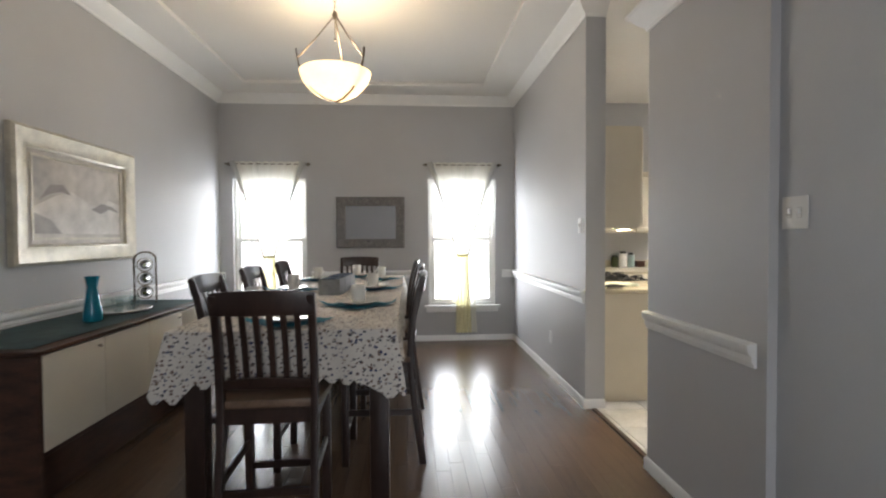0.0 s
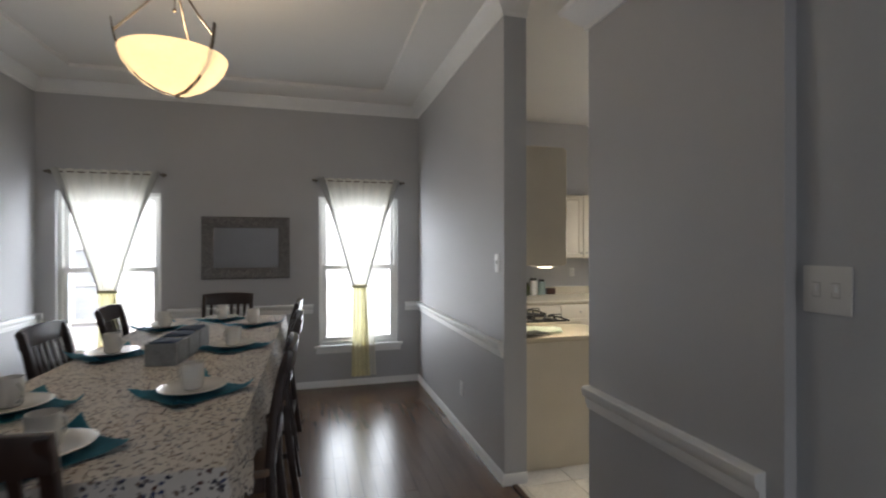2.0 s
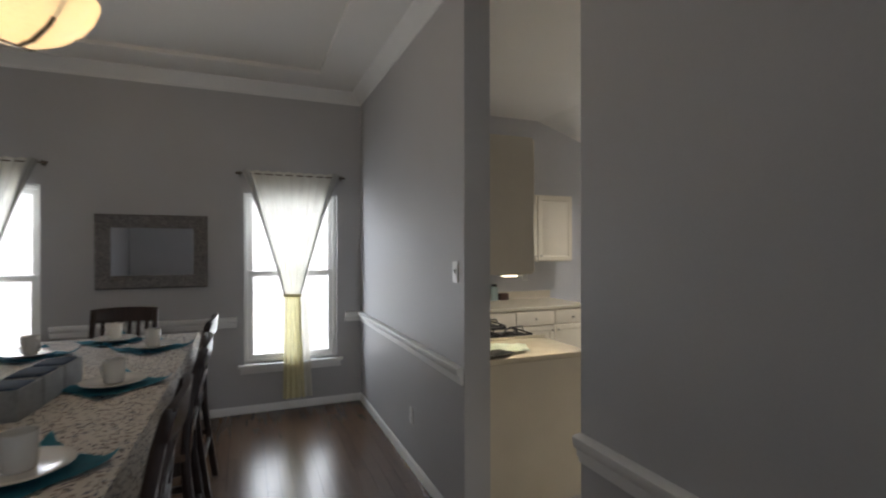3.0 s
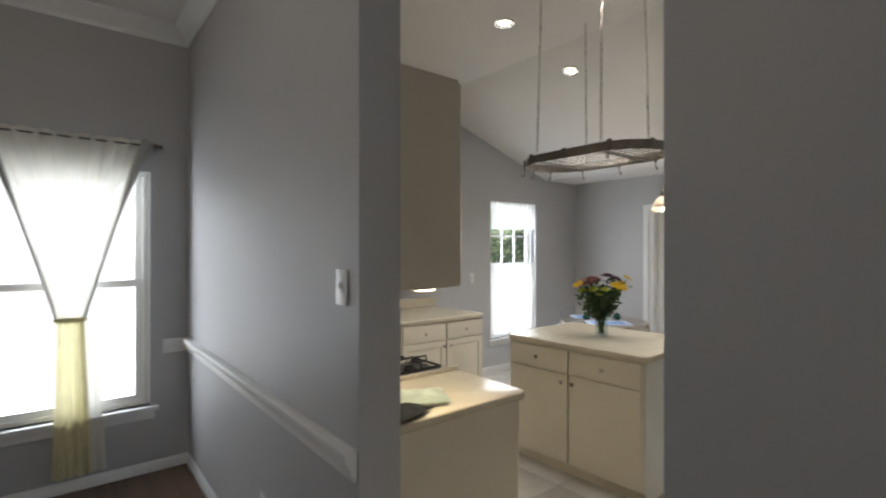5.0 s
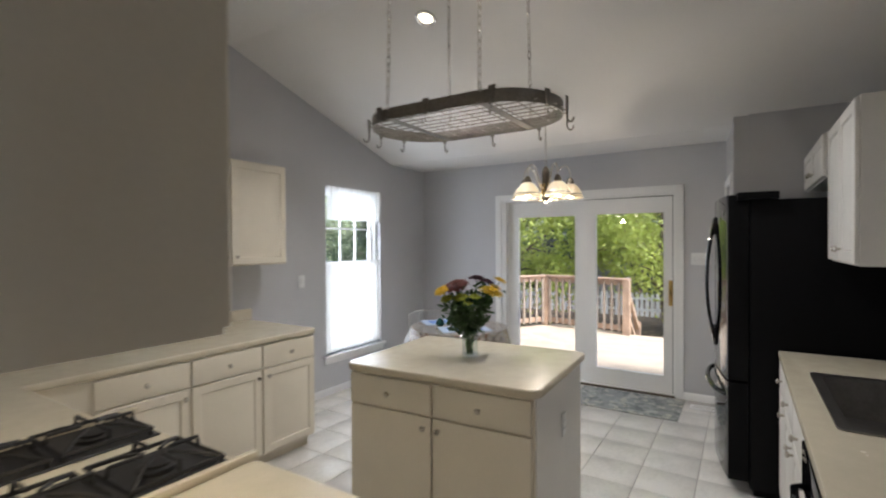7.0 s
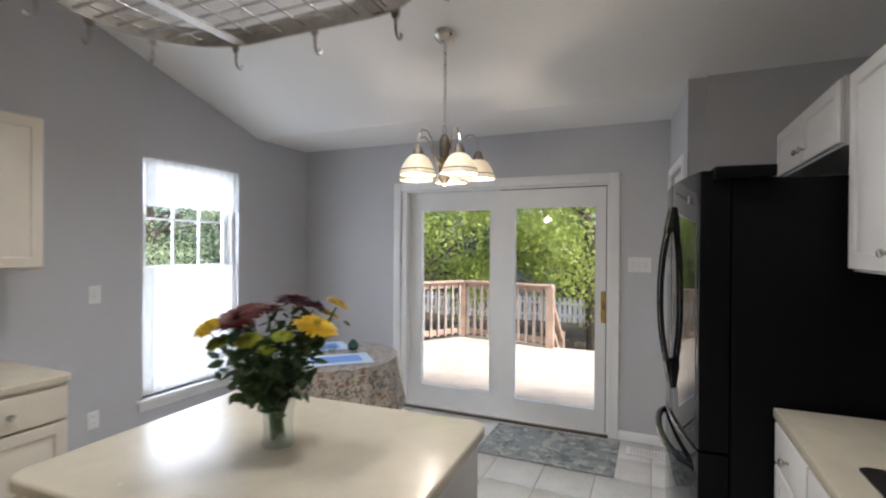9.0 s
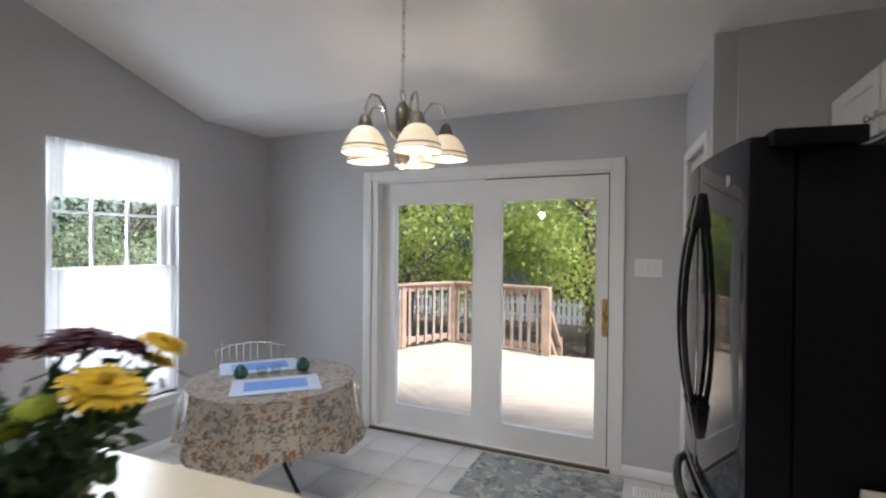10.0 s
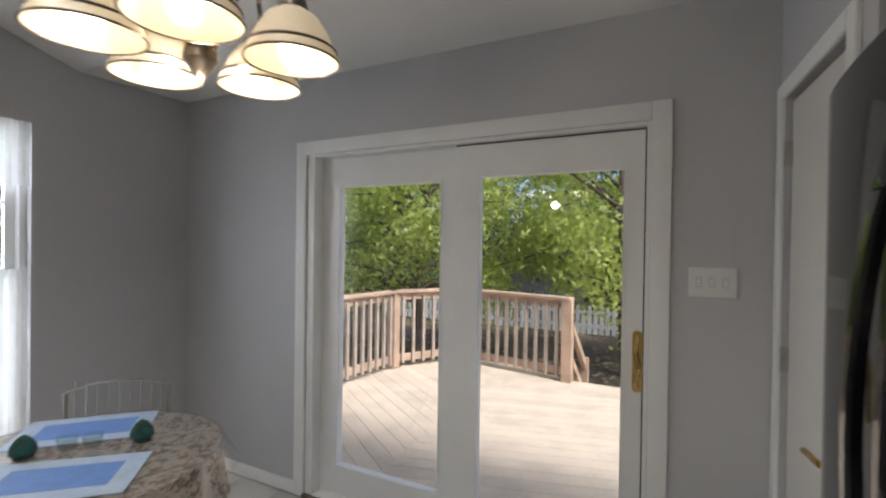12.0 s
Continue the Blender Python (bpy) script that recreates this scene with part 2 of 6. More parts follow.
M["bulb"] = mat("lit_bulb", (1, 0.95, 0.85), 0.4, bump=0, emit=(1.0, 0.86, 0.60), power=5)
M["plastic"] = mat("white_plastic_plate", (0.74, 0.74, 0.73), 0.3, vary=0.01, scale=5, bump=0.01)
M["shade_grey"] = mat("shadowed_grey_plastic", (0.52, 0.52, 0.51), 0.5, vary=0.02, scale=5, bump=0.01)
M["art"] = mat("faded_landscape_print", (0.47, 0.43, 0.39), 0.45, vary=0.14, scale=3.5, bump=0.03, fine=14)

# ---- mesh helpers ----


def box(bm, x0, x1, y0, y1, z0, z1):
    v = [bm.verts.new((x, y, z)) for x in (x0, x1) for y in (y0, y1) for z in (z0, z1)]
    for f in ((0, 1, 3, 2), (4, 6, 7, 5), (0, 4, 5, 1), (2, 3, 7, 6), (0, 2, 6, 4), (1, 5, 7, 3)):
        bm.faces.new([v[i] for i in f])
    return v


def rod(bm, a, b, r0, r1=None, n=10):
    a, b = Vector(a), Vector(b)
    r1 = r0 if r1 is None else r1
    q = (b - a).to_track_quat("Z", "Y").to_matrix()
    rings = [[bm.verts.new(p + q @ Vector((r * math.cos(2 * math.pi * i / n), r * math.sin(2 * math.pi * i / n), 0))) for i in range(n)] for p, r in ((a, r0), (b, r1))]
    for i in range(n):
        bm.faces.new((rings[0][i], rings[0][(i + 1) % n], rings[1][(i + 1) % n], rings[1][i]))
    bm.faces.new(rings[0][::-1])
    bm.faces.new(rings[1])


def tube(bm, pts, r, n=8, closed=False):
    pts = [Vector(p) for p in pts]
    rings = []
    m = len(pts)
    up = Vector((0, 0, 1))
    for i, p in enumerate(pts):
        a = pts[(i - 1) % m] if closed or i else p
        b = pts[(i + 1) % m] if closed or i < m - 1 else p
        d = (b - a).normalized()
        s = d.cross(up)
        if s.length < 1e-3:
            s = d.cross(Vector((1, 0, 0)))
        s.normalize()
        u = s.cross(d)
        rr = r[i] if isinstance(r, (list, tuple)) else r
        rings.append([bm.verts.new(p + rr * (math.cos(2 * math.pi * k / n) * s + math.sin(2 * math.pi * k / n) * u)) for k in range(n)])
    for i in range(m if closed else m - 1):
        j = (i + 1) % m
        for k in range(n):
            bm.faces.new((rings[i][k], rings[i][(k + 1) % n], rings[j][(k + 1) % n], rings[j][k]))
    if not closed:
        bm.faces.new(rings[0][::-1])
        bm.faces.new(rings[-1])


def lathe(bm, profile, n=24, at=(0, 0, 0)):
    """profile: (radius, height) pairs; a radius of 0 closes the end."""
    at = Vector(at)
    rings = []
    for r, z in profile:
        if r < 1e-6:
            rings.append([bm.verts.new(at + Vector((0, 0, z)))])
        else:
            rings.append([bm.verts.new(at + Vector((r * math.cos(2 * math.pi * i / n), r * math.sin(2 * math.pi * i / n), z))) for i in range(n)])
    for a, b in zip(rings, rings[1:]):
        for i in range(n):
            j = (i + 1) % n
            if len(a) == 1 and len(b) > 1:
                bm.faces.new((a[0], b[j], b[i]))
            elif len(b) == 1 and len(a) > 1:
                bm.faces.new((a[i], a[j], b[0]))
            elif len(a) > 1:
                bm.faces.new((a[i], a[j], b[j], b[i]))


def sweep(bm, profile, a, b, out, up=(0, 0, 1)):
    """A moulding from a to b: profile of (out, up) offsets, closed round."""
    a, b, out, up = Vector(a), Vector(b), Vector(out), Vector(up)
    rings = [[bm.verts.new(p + out * u + up * v) for u, v in profile] for p in (a, b)]
    n = len(profile)
    for i in range(n):
        bm.faces.new((rings[0][i], rings[0][(i + 1) % n], rings[1][(i + 1) % n], rings[1][i]))
    bm.faces.new(rings[0][::-1])
    bm.faces.new(rings[1])


def prism(bm, outline, z0, z1):
    lo = [bm.verts.new((x, y, z0)) for x, y in outline]
    hi = [bm.verts.new((x, y, z1)) for x, y in outline]
    n = len(outline)
    for i in range(n):
        bm.faces.new((lo[i], lo[(i + 1) % n], hi[(i + 1) % n], hi[i]))
    bm.faces.new(lo[::-1])
    bm.faces.new(hi)


def rounded(x0, x1, y0, y1, r, n=5):
    pts = []
    for cx, cy, a0 in ((x1 - r, y1 - r, 0), (x0 + r, y1 - r, 90), (x0 + r, y0 + r, 180), (x1 - r, y0 + r, 270)):
        for i in range(n + 1):
            a = radians(a0 + 90 * i / n)
            pts.append((cx + r * math.cos(a), cy + r * math.sin(a)))
    return pts


def soften(bm, width=0.004, segments=2, angle=40):
    bmesh.ops.recalc_face_normals(bm, faces=bm.faces)
    edges = [e for e in bm.edges if len(e.link_faces) == 2 and e.calc_face_angle(0) > radians(angle)]
    bmesh.ops.bevel(bm, geom=edges, offset=width, segments=segments, affect="EDGES", profile=0.6, clamp_overlap=True)


def data_of(name, bm, material, smooth=True, angle=35):
    bmesh.ops.recalc_face_normals(bm, faces=bm.faces)
    uv = bm.loops.layers.uv.new("UVMap")
    for f in bm.faces:
        a = max(range(3), key=lambda k: abs(f.normal[k]))
        u, v = ((1, 2), (0, 2), (0, 1))[a]
        for l in f.loops:
            l[uv].uv = (l.vert.co[u], l.vert.co[v])
    me = bpy.data.meshes.new(name)
    bm.to_mesh(me)
    bm.free()
    if material:
        me.materials.append(material)
    if smooth:
        me.polygons.foreach_set("use_smooth", [True] * len(me.polygons))
        me.set_sharp_from_angle(angle=radians(angle))
    return me


def part(name, bm, material, parent, label="", at=None, angle=35):
    ob = new(name, data_of(name, bm, material, angle=angle))
    ob.parent = parent
    if at is not None:
        ob.matrix_basis = at
    if label:
        ob["label"] = label
    return ob


def thing(name, m, label, category, group="", kind=""):
    ob = new(name)
    ob.empty_display_size = 0.1
    ob.matrix_basis = m
    return tagged(ob, label, category, group, kind)


def solid(name, bm, material, label="", category="", group="", kind="", m=None, angle=35):
    ob = new(name, data_of(name, bm, material, angle=angle))
    if m is not None:
        ob.matrix_basis = m
    return tagged(ob, label, category, group, kind)


def boxes(*rows):
    bm = bmesh.new()
    for r in rows:
        box(bm, *r)
    return bm


def wall_with_openings(axis, face, thick, u0, u1, z0, z1, holes):
    """Boxes for a wall along u with openings (u0, u1, z0, z1); axis 'x': the wall stands at x = face."""
    rows = []
    cuts = sorted({u0, u1, *[h[0] for h in holes], *[h[1] for h in holes]})
    for a, b in zip(cuts, cuts[1:]):
        spans = sorted((h[2], h[3]) for h in holes if h[0] <= a and h[1] >= b)
        z = z0
        for lo, hi in spans:
            if lo > z:
                rows.append((a, b, z, lo))
            z = hi
        if z1 > z:
            rows.append((a, b, z, z1))
    out = []
    for a, b, lo, hi in rows:
        out.append((min(face, face + thick), max(face, face + thick), a, b, lo, hi) if axis == "x" else (a, b, min(face, face + thick), max(face, face + thick), lo, hi))
    bm = boxes(*out)
    bmesh.ops.remove_doubles(bm, verts=bm.verts, dist=1e-4)
    return bm


# ---- structure ----
XL, XR, YF, T = -1.82, 1.88, 6.44, 0.155     # dining room: left wall, right wall, far wall, wall thickness
KX0, KX1, KY0, KY1 = XR + T, 7.124, 2.42, 6.87   # kitchen
JAMB_N, JAMB_F = 2.945, 3.91                   # opening between the two rooms
BACK = -2.2
HALL_X, HALL_Y = 1.92, 2.037                # the hall wall stands back behind the wall end
WINDOWS = [(-1.66, -0.76), (0.77, 1.64)]
SILL, HEAD = 0.46, 2.08
KWIN = (5.363, 6.226, 0.41, 2.15)
DOOR = (3.84, 5.73, 0.0, 2.045)

tagged(solid("wall_north", wall_with_openings("y", YF, 0.2, XL - 0.2, XR, 0, 3.4, [(a, b, SILL, HEAD) for a, b in WINDOWS]), M["wall"]), "grey painted dining room wall with two windows", "wall", kind="structure")
tagged(solid("wall_west", boxes((XL - 0.2, XL, BACK - 0.2, YF, 0, 3.4)), M["wall"]), "grey painted dining room wall", "wall", kind="structure")
# the opening is made up, out of view, for the added lamp behind it
tagged(solid("wall_back", wall_with_openings("y", BACK - 0.2, 0.2, XL, KX1 + 0.2, 0, 3.4, [(0.55, 1.65, 0.55, 2.2)]), M["wall"]), "grey painted wall with an added unseen opening for light", "wall", kind="structure")
tagged(solid("wall_between", boxes((XR, KX0, JAMB_F, KY1, 0, 3.4)), M["wall"]), "grey painted partition between dining room and kitchen", "wall", kind="structure")
tagged(solid("wall_near", boxes((XR, KX0, HALL_Y, JAMB_N, 0, 2.60)), M["wall"]), "grey painted wall end beside the opening", "wall", kind="structure")
tagged(solid("wall_hall", boxes((HALL_X, KX0, BACK, HALL_Y, 0, 2.60)), M["wall_hall"]), "hall wall with a daylight tint put into its grey", "wall", kind="structure")
tagged(solid("wall_kitchen_north", wall_with_openings("y", KY1, 0.2, XR, KX1 + 0.2, 0, 3.4, [KWIN]), M["wall_kitchen"]), "pale grey kitchen wall with a window", "wall", kind="structure")
tagged(solid("wall_kitchen_east", wall_with_openings("x", KX1, 0.2, KY0 - 0.2, KY1, 0, 3.4, [DOOR]), M["wall_kitchen"]), "pale grey kitchen wall with a sliding door", "wall", kind="structure")
tagged(solid("wall_kitchen_south", boxes((KX0, KX1, KY0 - 0.15, KY0, 0, 3.4)), M["wall_kitchen"]), "pale grey kitchen wall behind the sink", "wall", kind="structure")
PANTRY = pose(KX1, 3.405, 0, 0, 0, 4.9)
tagged(solid("wall_pantry_side", boxes((6.32, 6.42, KY0, 3.236, 0, 3.2)), M["wall_kitchen"]), "pale grey side wall of the pantry closet", "wall", kind="structure")
tagged(solid("wall_pantry_front", boxes((-0.80, 0, -0.1, 0, 2.06, 3.2), (-0.80, -0.664, -0.1, 0, 0, 2.06), (-0.064, 0, -0.1, 0, 0, 2.06)), M["wall_kitchen"], m=PANTRY), "pale grey pantry closet wall", "wall", kind="structure")

# dining ceiling: a flat border round a shallow recessed tray
bm = bmesh.new()
IN, ZT, ZC = 0.47, 3.15, 3.115
bx0, bx1, by0, by1 = XL, XR + 0.155, BACK, YF
ix0, ix1, iy0, iy1 = XL + IN, XR - IN, BACK + IN, YF - IN
for row in ((bx0, bx1, by0, iy0), (bx0, bx1, iy1, by1), (bx0, ix0, iy0, iy1), (ix1, bx1, iy0, iy1)):
    box(bm, *row, ZC, 3.45)
bmesh.ops.remove_doubles(bm, verts=bm.verts, dist=1e-4)
tagged(solid("ceiling_dining", bm, M["ceiling"], angle=8), "white flat border of the tray ceiling", "ceiling", kind="structure")
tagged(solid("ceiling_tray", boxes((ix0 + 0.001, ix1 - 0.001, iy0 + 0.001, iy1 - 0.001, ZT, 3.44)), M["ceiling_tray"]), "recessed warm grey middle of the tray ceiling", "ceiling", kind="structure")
# kitchen ceiling: flat, then a slope down to a low strip over the sliding door
bm = bmesh.new()
prof = [(XR, 3.2), (4.31, 3.2), (6.45, 2.50), (KX1, 2.50), (KX1, 2.62), (6.45, 2.62), (4.31, 3.32), (XR, 3.32)]
lo = [bm.verts.new((x, KY0 - 0.1, z)) for x, z in prof]
hi = [bm.verts.new((x, KY1, z)) for x, z in prof]
for i in range(8):
    bm.faces.new((lo[i], lo[(i + 1) % 8], hi[(i + 1) % 8], hi[i]))
bm.faces.new(lo[::-1])
bm.faces.new(hi)
tagged(solid("ceiling_kitchen", bm, M["ceiling"], angle=10), "white vaulted kitchen ceiling", "ceiling", kind="structure")
tagged(solid("roof", boxes((XL - 0.2, KX1 + 0.2, BACK - 0.2, KY1 + 0.2, 3.5, 3.6)), M["ceiling"]), "plain roof slab", "roof", kind="structure")
tagged(solid("ceiling_hall", boxes((KX0, KX1, BACK, KY0 - 0.15, 3.3, 3.4)), M["ceiling"]), "white ceiling", "ceiling", kind="structure")

floor = tagged(solid("floor", boxes((XL, 1.96, BACK, YF, -0.12, -0.006)), M["dark_gap"]), "brown oak plank floor in the dining room", "floor", kind="structure")
floor_k = tagged(solid("floor_kitchen", boxes((1.96, KX1, BACK, KY1, -0.12, -0.004)), M["grout"]), "pale square ceramic tile floor in the kitchen", "floor", kind="structure")
ground = tagged(solid("ground", boxes((-300, 300, -300, 300, -1.3, -0.75)), M["mulch"]), "dark ground covered with fallen leaves", "ground", kind="structure")

# ---- trim of the dining room ----
CROWN = [(0, 0), (0.012, 0), (0.016, 0.02), (0.05, 0.05), (0.075, 0.085), (0.095, 0.095), (0.10, 0.115), (0, 0.115)]
RAIL = [(0, 0), (0.012, 0.0), (0.014, 0.018), (0.022, 0.022), (0.022, 0.045), (0.034, 0.055), (0.040, 0.075), (0.040, 0.092), (0.030, 0.098), (0, 0.098)]
BASE = [(0, 0), (0.014, 0), (0.014, 0.055), (0.009, 0.066), (0.006, 0.072), (0, 0.072)]
RZ, CZ = 0.813, 3.005


def moulding(name, profile, paths, label, z=0.0, material=None):
    """Mouldings along plan lines, mitred at the corners; the room lies on the right hand of each line."""
    bm = bmesh.new()
    for pts in paths:
        pts = [Vector((*p, 0)) for p in pts]
        ns = [Vector((d.y, -d.x, 0)).normalized() for d in [b - a for a, b in zip(pts, pts[1:])]]
        rings = []
        for i, p in enumerate(pts):
            o = ns[0] if i == 0 else ns[-1] if i == len(pts) - 1 else ns[i - 1] + ns[i]
            rings.append([bm.verts.new((p.x + o.x * u, p.y + o.y * u, z + v)) for u, v in profile])
        k = len(profile)
        for r0_, r1_ in zip(rings, rings[1:]):
            for i in range(k):
                bm.faces.new((r0_[i], r0_[(i + 1) % k], r1_[(i + 1) % k], r1_[i]))
        bm.faces.new(rings[0][::-1])
        bm.faces.new(rings[-1])
    return tagged(solid(name, bm, material or M["trim"]), label, "trim", kind="structure")


RAIL_END = 2.09
moulding("trim_crown", CROWN, [[(XL, BACK), (XL, YF), (XR, YF), (XR, JAMB_F), (KX0, JAMB_F)]], "white crown moulding round the dining ceiling", CZ)
moulding("trim_crown_wall_end", CROWN, [[(KX0, BACK), (KX0, JAMB_N), (XR, JAMB_N), (XR, HALL_Y), (HALL_X, HALL_Y), (HALL_X, BACK)]], "white crown moulding on top of the hall wall", 2.482)
moulding("trim_chair_rail", RAIL, [[(XL, BACK), (XL, YF), (-1.76, YF)], [(-0.70, YF), (0.71, YF)], [(1.72, YF), (XR, YF), (XR, JAMB_F + 0.012)], [(XR, JAMB_N - 0.004), (XR, RAIL_END)]], "white chair rail moulding along the wall", RZ)
moulding("baseboard", BASE, [[(XL, BACK), (XL, YF), (XR, YF), (XR, JAMB_F), (KX0, JAMB_F)], [(KX0, JAMB_N), (XR, JAMB_N), (XR, HALL_Y), (HALL_X, HALL_Y), (HALL_X, BACK)]], "white baseboard along the floor")
moulding("baseboard_kitchen", BASE, [[(4.62, KY1), (KX1, KY1), (KX1, 5.80)], [(KX1, 3.766), (KX1, 3.355)]], "white baseboard along the kitchen floor")


# ---- windows ----
def window(name, axis_y, x0, x1, z0, z1, meet, grid=False, label=""):
    """A double-hung window in a wall that runs along x; the room lies towards -y."""
    w = thing(name, pose((x0 + x1) / 2, axis_y, z0), label, "window", kind="structure")
    hw, h, m = (x1 - x0) / 2, z1 - z0, meet - z0
    bm = boxes((-hw, -hw + 0.035, 0.05, 0.13, 0, h), (hw - 0.035, hw, 0.05, 0.13, 0, h), (-hw + 0.035, hw - 0.035, 0.05, 0.13, h - 0.035, h), (-hw + 0.035, hw - 0.035, 0.05, 0.13, 0, 0.03))
    soften(bm, 0.003, 1)
    part("window_frame", bm, M["trim"], w)
    for lo, hi, y in ((0.03, m + 0.02, 0.058), (m - 0.02, h - 0.035, 0.092)):
        s = 0.045
        a, b = -hw + 0.036, hw - 0.036
        rows = [(a, a + s, y, y + 0.03, lo, hi), (b - s, b, y, y + 0.03, lo, hi), (a + s, b - s, y, y + 0.03, lo, lo + s), (a + s, b - s, y, y + 0.03, hi - s, hi)]
        if grid and lo > 0.1:
            for i in (1, 2):
                gx = a + s + (b - a - 2 * s) * i / 3
                rows.append((gx - 0.009, gx + 0.009, y + 0.006, y + 0.024, lo + s, hi - s))
            gz = (lo + hi) / 2
            rows.append((a + s, b - s, y + 0.007, y + 0.023, gz - 0.009, gz + 0.009))
        bm = boxes(*rows)
        sash = part("sash", bm, M["trim"], w)
        pane = part("pane", boxes((a + s - 0.004, b - s + 0.004, y + 0.012, y + 0.016, lo + s - 0.004, hi - s + 0.004)), M["glass"], w)
        pane.visible_shadow = False
    bm = boxes((-hw - 0.05, hw + 0.05, -0.045, 0.05, -0.028, 0.0), (-hw - 0.03, hw + 0.03, -0.016, -0.001, -0.09, -0.028))
    soften(bm, 0.004, 2)
    part("window_sill", bm, M["trim"], w)
    return w


for i, (a, b) in enumerate(WINDOWS):
    window("window_%d" % (i + 1), YF, a, b, SILL, HEAD, 1.31, label="white double-hung window behind a sheer curtain")
window("window_3", KY1, *KWIN, 1.336, grid=True, label="white double-hung kitchen window with divided upper panes")


def tied_curtain(cx, half):
    c = thing("curtain", pose(cx, YF - 0.06, 0), "sheer white curtain tied into a pale yellow tail", "curtain", "curtains at the dining windows")
    ZR, ZTIE, ZB = 2.25, 1.10, 0.11

    def sheet(rows, cols, wid, folds, depth, off):
        bm = bmesh.new()
        g = []
        for i in range(rows + 1):
            v = i / rows
            hwid, z, o = wid(v)
            row = []
            for j in range(cols + 1):
                u = j / cols
                k = math.sin(folds * 2 * math.pi * u + 0.7 * math.sin(3 * u + cx)) + 0.35 * math.sin(folds * 4.7 * math.pi * u + 1.3 * cx)
                row.append(bm.verts.new((o + (2 * u - 1) * hwid, depth * k * (0.6 + 0.4 * v) + off, z + 0.006 * k * (1 - v))))
            g.append(row)
        for i in range(rows):
            for j in range(cols):
                bm.faces.new((g[i][j], g[i][j + 1], g[i + 1][j + 1], g[i + 1][j]))
        return bm

    top = lambda v: (half - 0.015 - (half - 0.085) * (v ** 0.9), ZR + 0.03 - (ZR + 0.03 - ZTIE) * v, 0.0)
    part("drape", sheet(26, 90, top, 9, 0.014, 0), M["sheer"], c, angle=180)
    tail = lambda v: (0.07 + 0.03 * v, ZTIE - (ZTIE - ZB) * v, 0.01 * v)
    part("tail", sheet(14, 40, tail, 4, 0.016, 0), M["sheer_tail"], c, "pale yellow gathered tail", angle=180)
    side = lambda v: (0.05 + 0.02 * v, ZTIE - 0.02 - (ZTIE - ZB - 0.02) * v, 0.085 + 0.03 * v)
    part("tail", sheet(12, 16, side, 2, 0.01, 0.02), M["sheer"], c, "sheer white tail edge", angle=180)
    bm = bmesh.new()
    tube(bm, [(0.075 * math.cos(a), 0.028 * math.sin(a) , ZTIE) for a in [2 * math.pi * i / 20 for i in range(20)]], 0.016, 6, True)
    part("tie", bm, M["sheer_tail"], c, "pale yellow tie band")
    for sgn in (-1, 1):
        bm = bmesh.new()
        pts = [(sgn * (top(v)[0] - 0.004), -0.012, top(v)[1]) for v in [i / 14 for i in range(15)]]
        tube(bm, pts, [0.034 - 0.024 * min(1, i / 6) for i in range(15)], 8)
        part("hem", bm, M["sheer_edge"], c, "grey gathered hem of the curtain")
    r = thing("curtain_rod", pose(cx, YF - 0.06, ZR), "thin dark metal curtain rod with ball ends", "curtain rod", "rods at the dining windows")
    bm = bmesh.new()
    rod(bm, (-half - 0.05, 0, 0), (half + 0.05, 0, 0), 0.006)
    part("rod", bm, M["bronze"], r)
    for sgn in (-1, 1):
        bm = bmesh.new()
        bmesh.ops.create_uvsphere(bm, u_segments=10, v_segments=8, radius=0.014, matrix=Matrix.Translation((sgn * (half + 0.055), 0, 0)))
        part("finial", bm, M["bronze"], r)
        bm = boxes((sgn * (half + 0.03) - 0.006, sgn * (half + 0.03) + 0.006, 0.0, 0.06, -0.02, 0.02))
        part("bracket", bm, M["bronze"], r)


for a, b in WINDOWS:
    tied_curtain((a + b) / 2, (b - a) / 2)


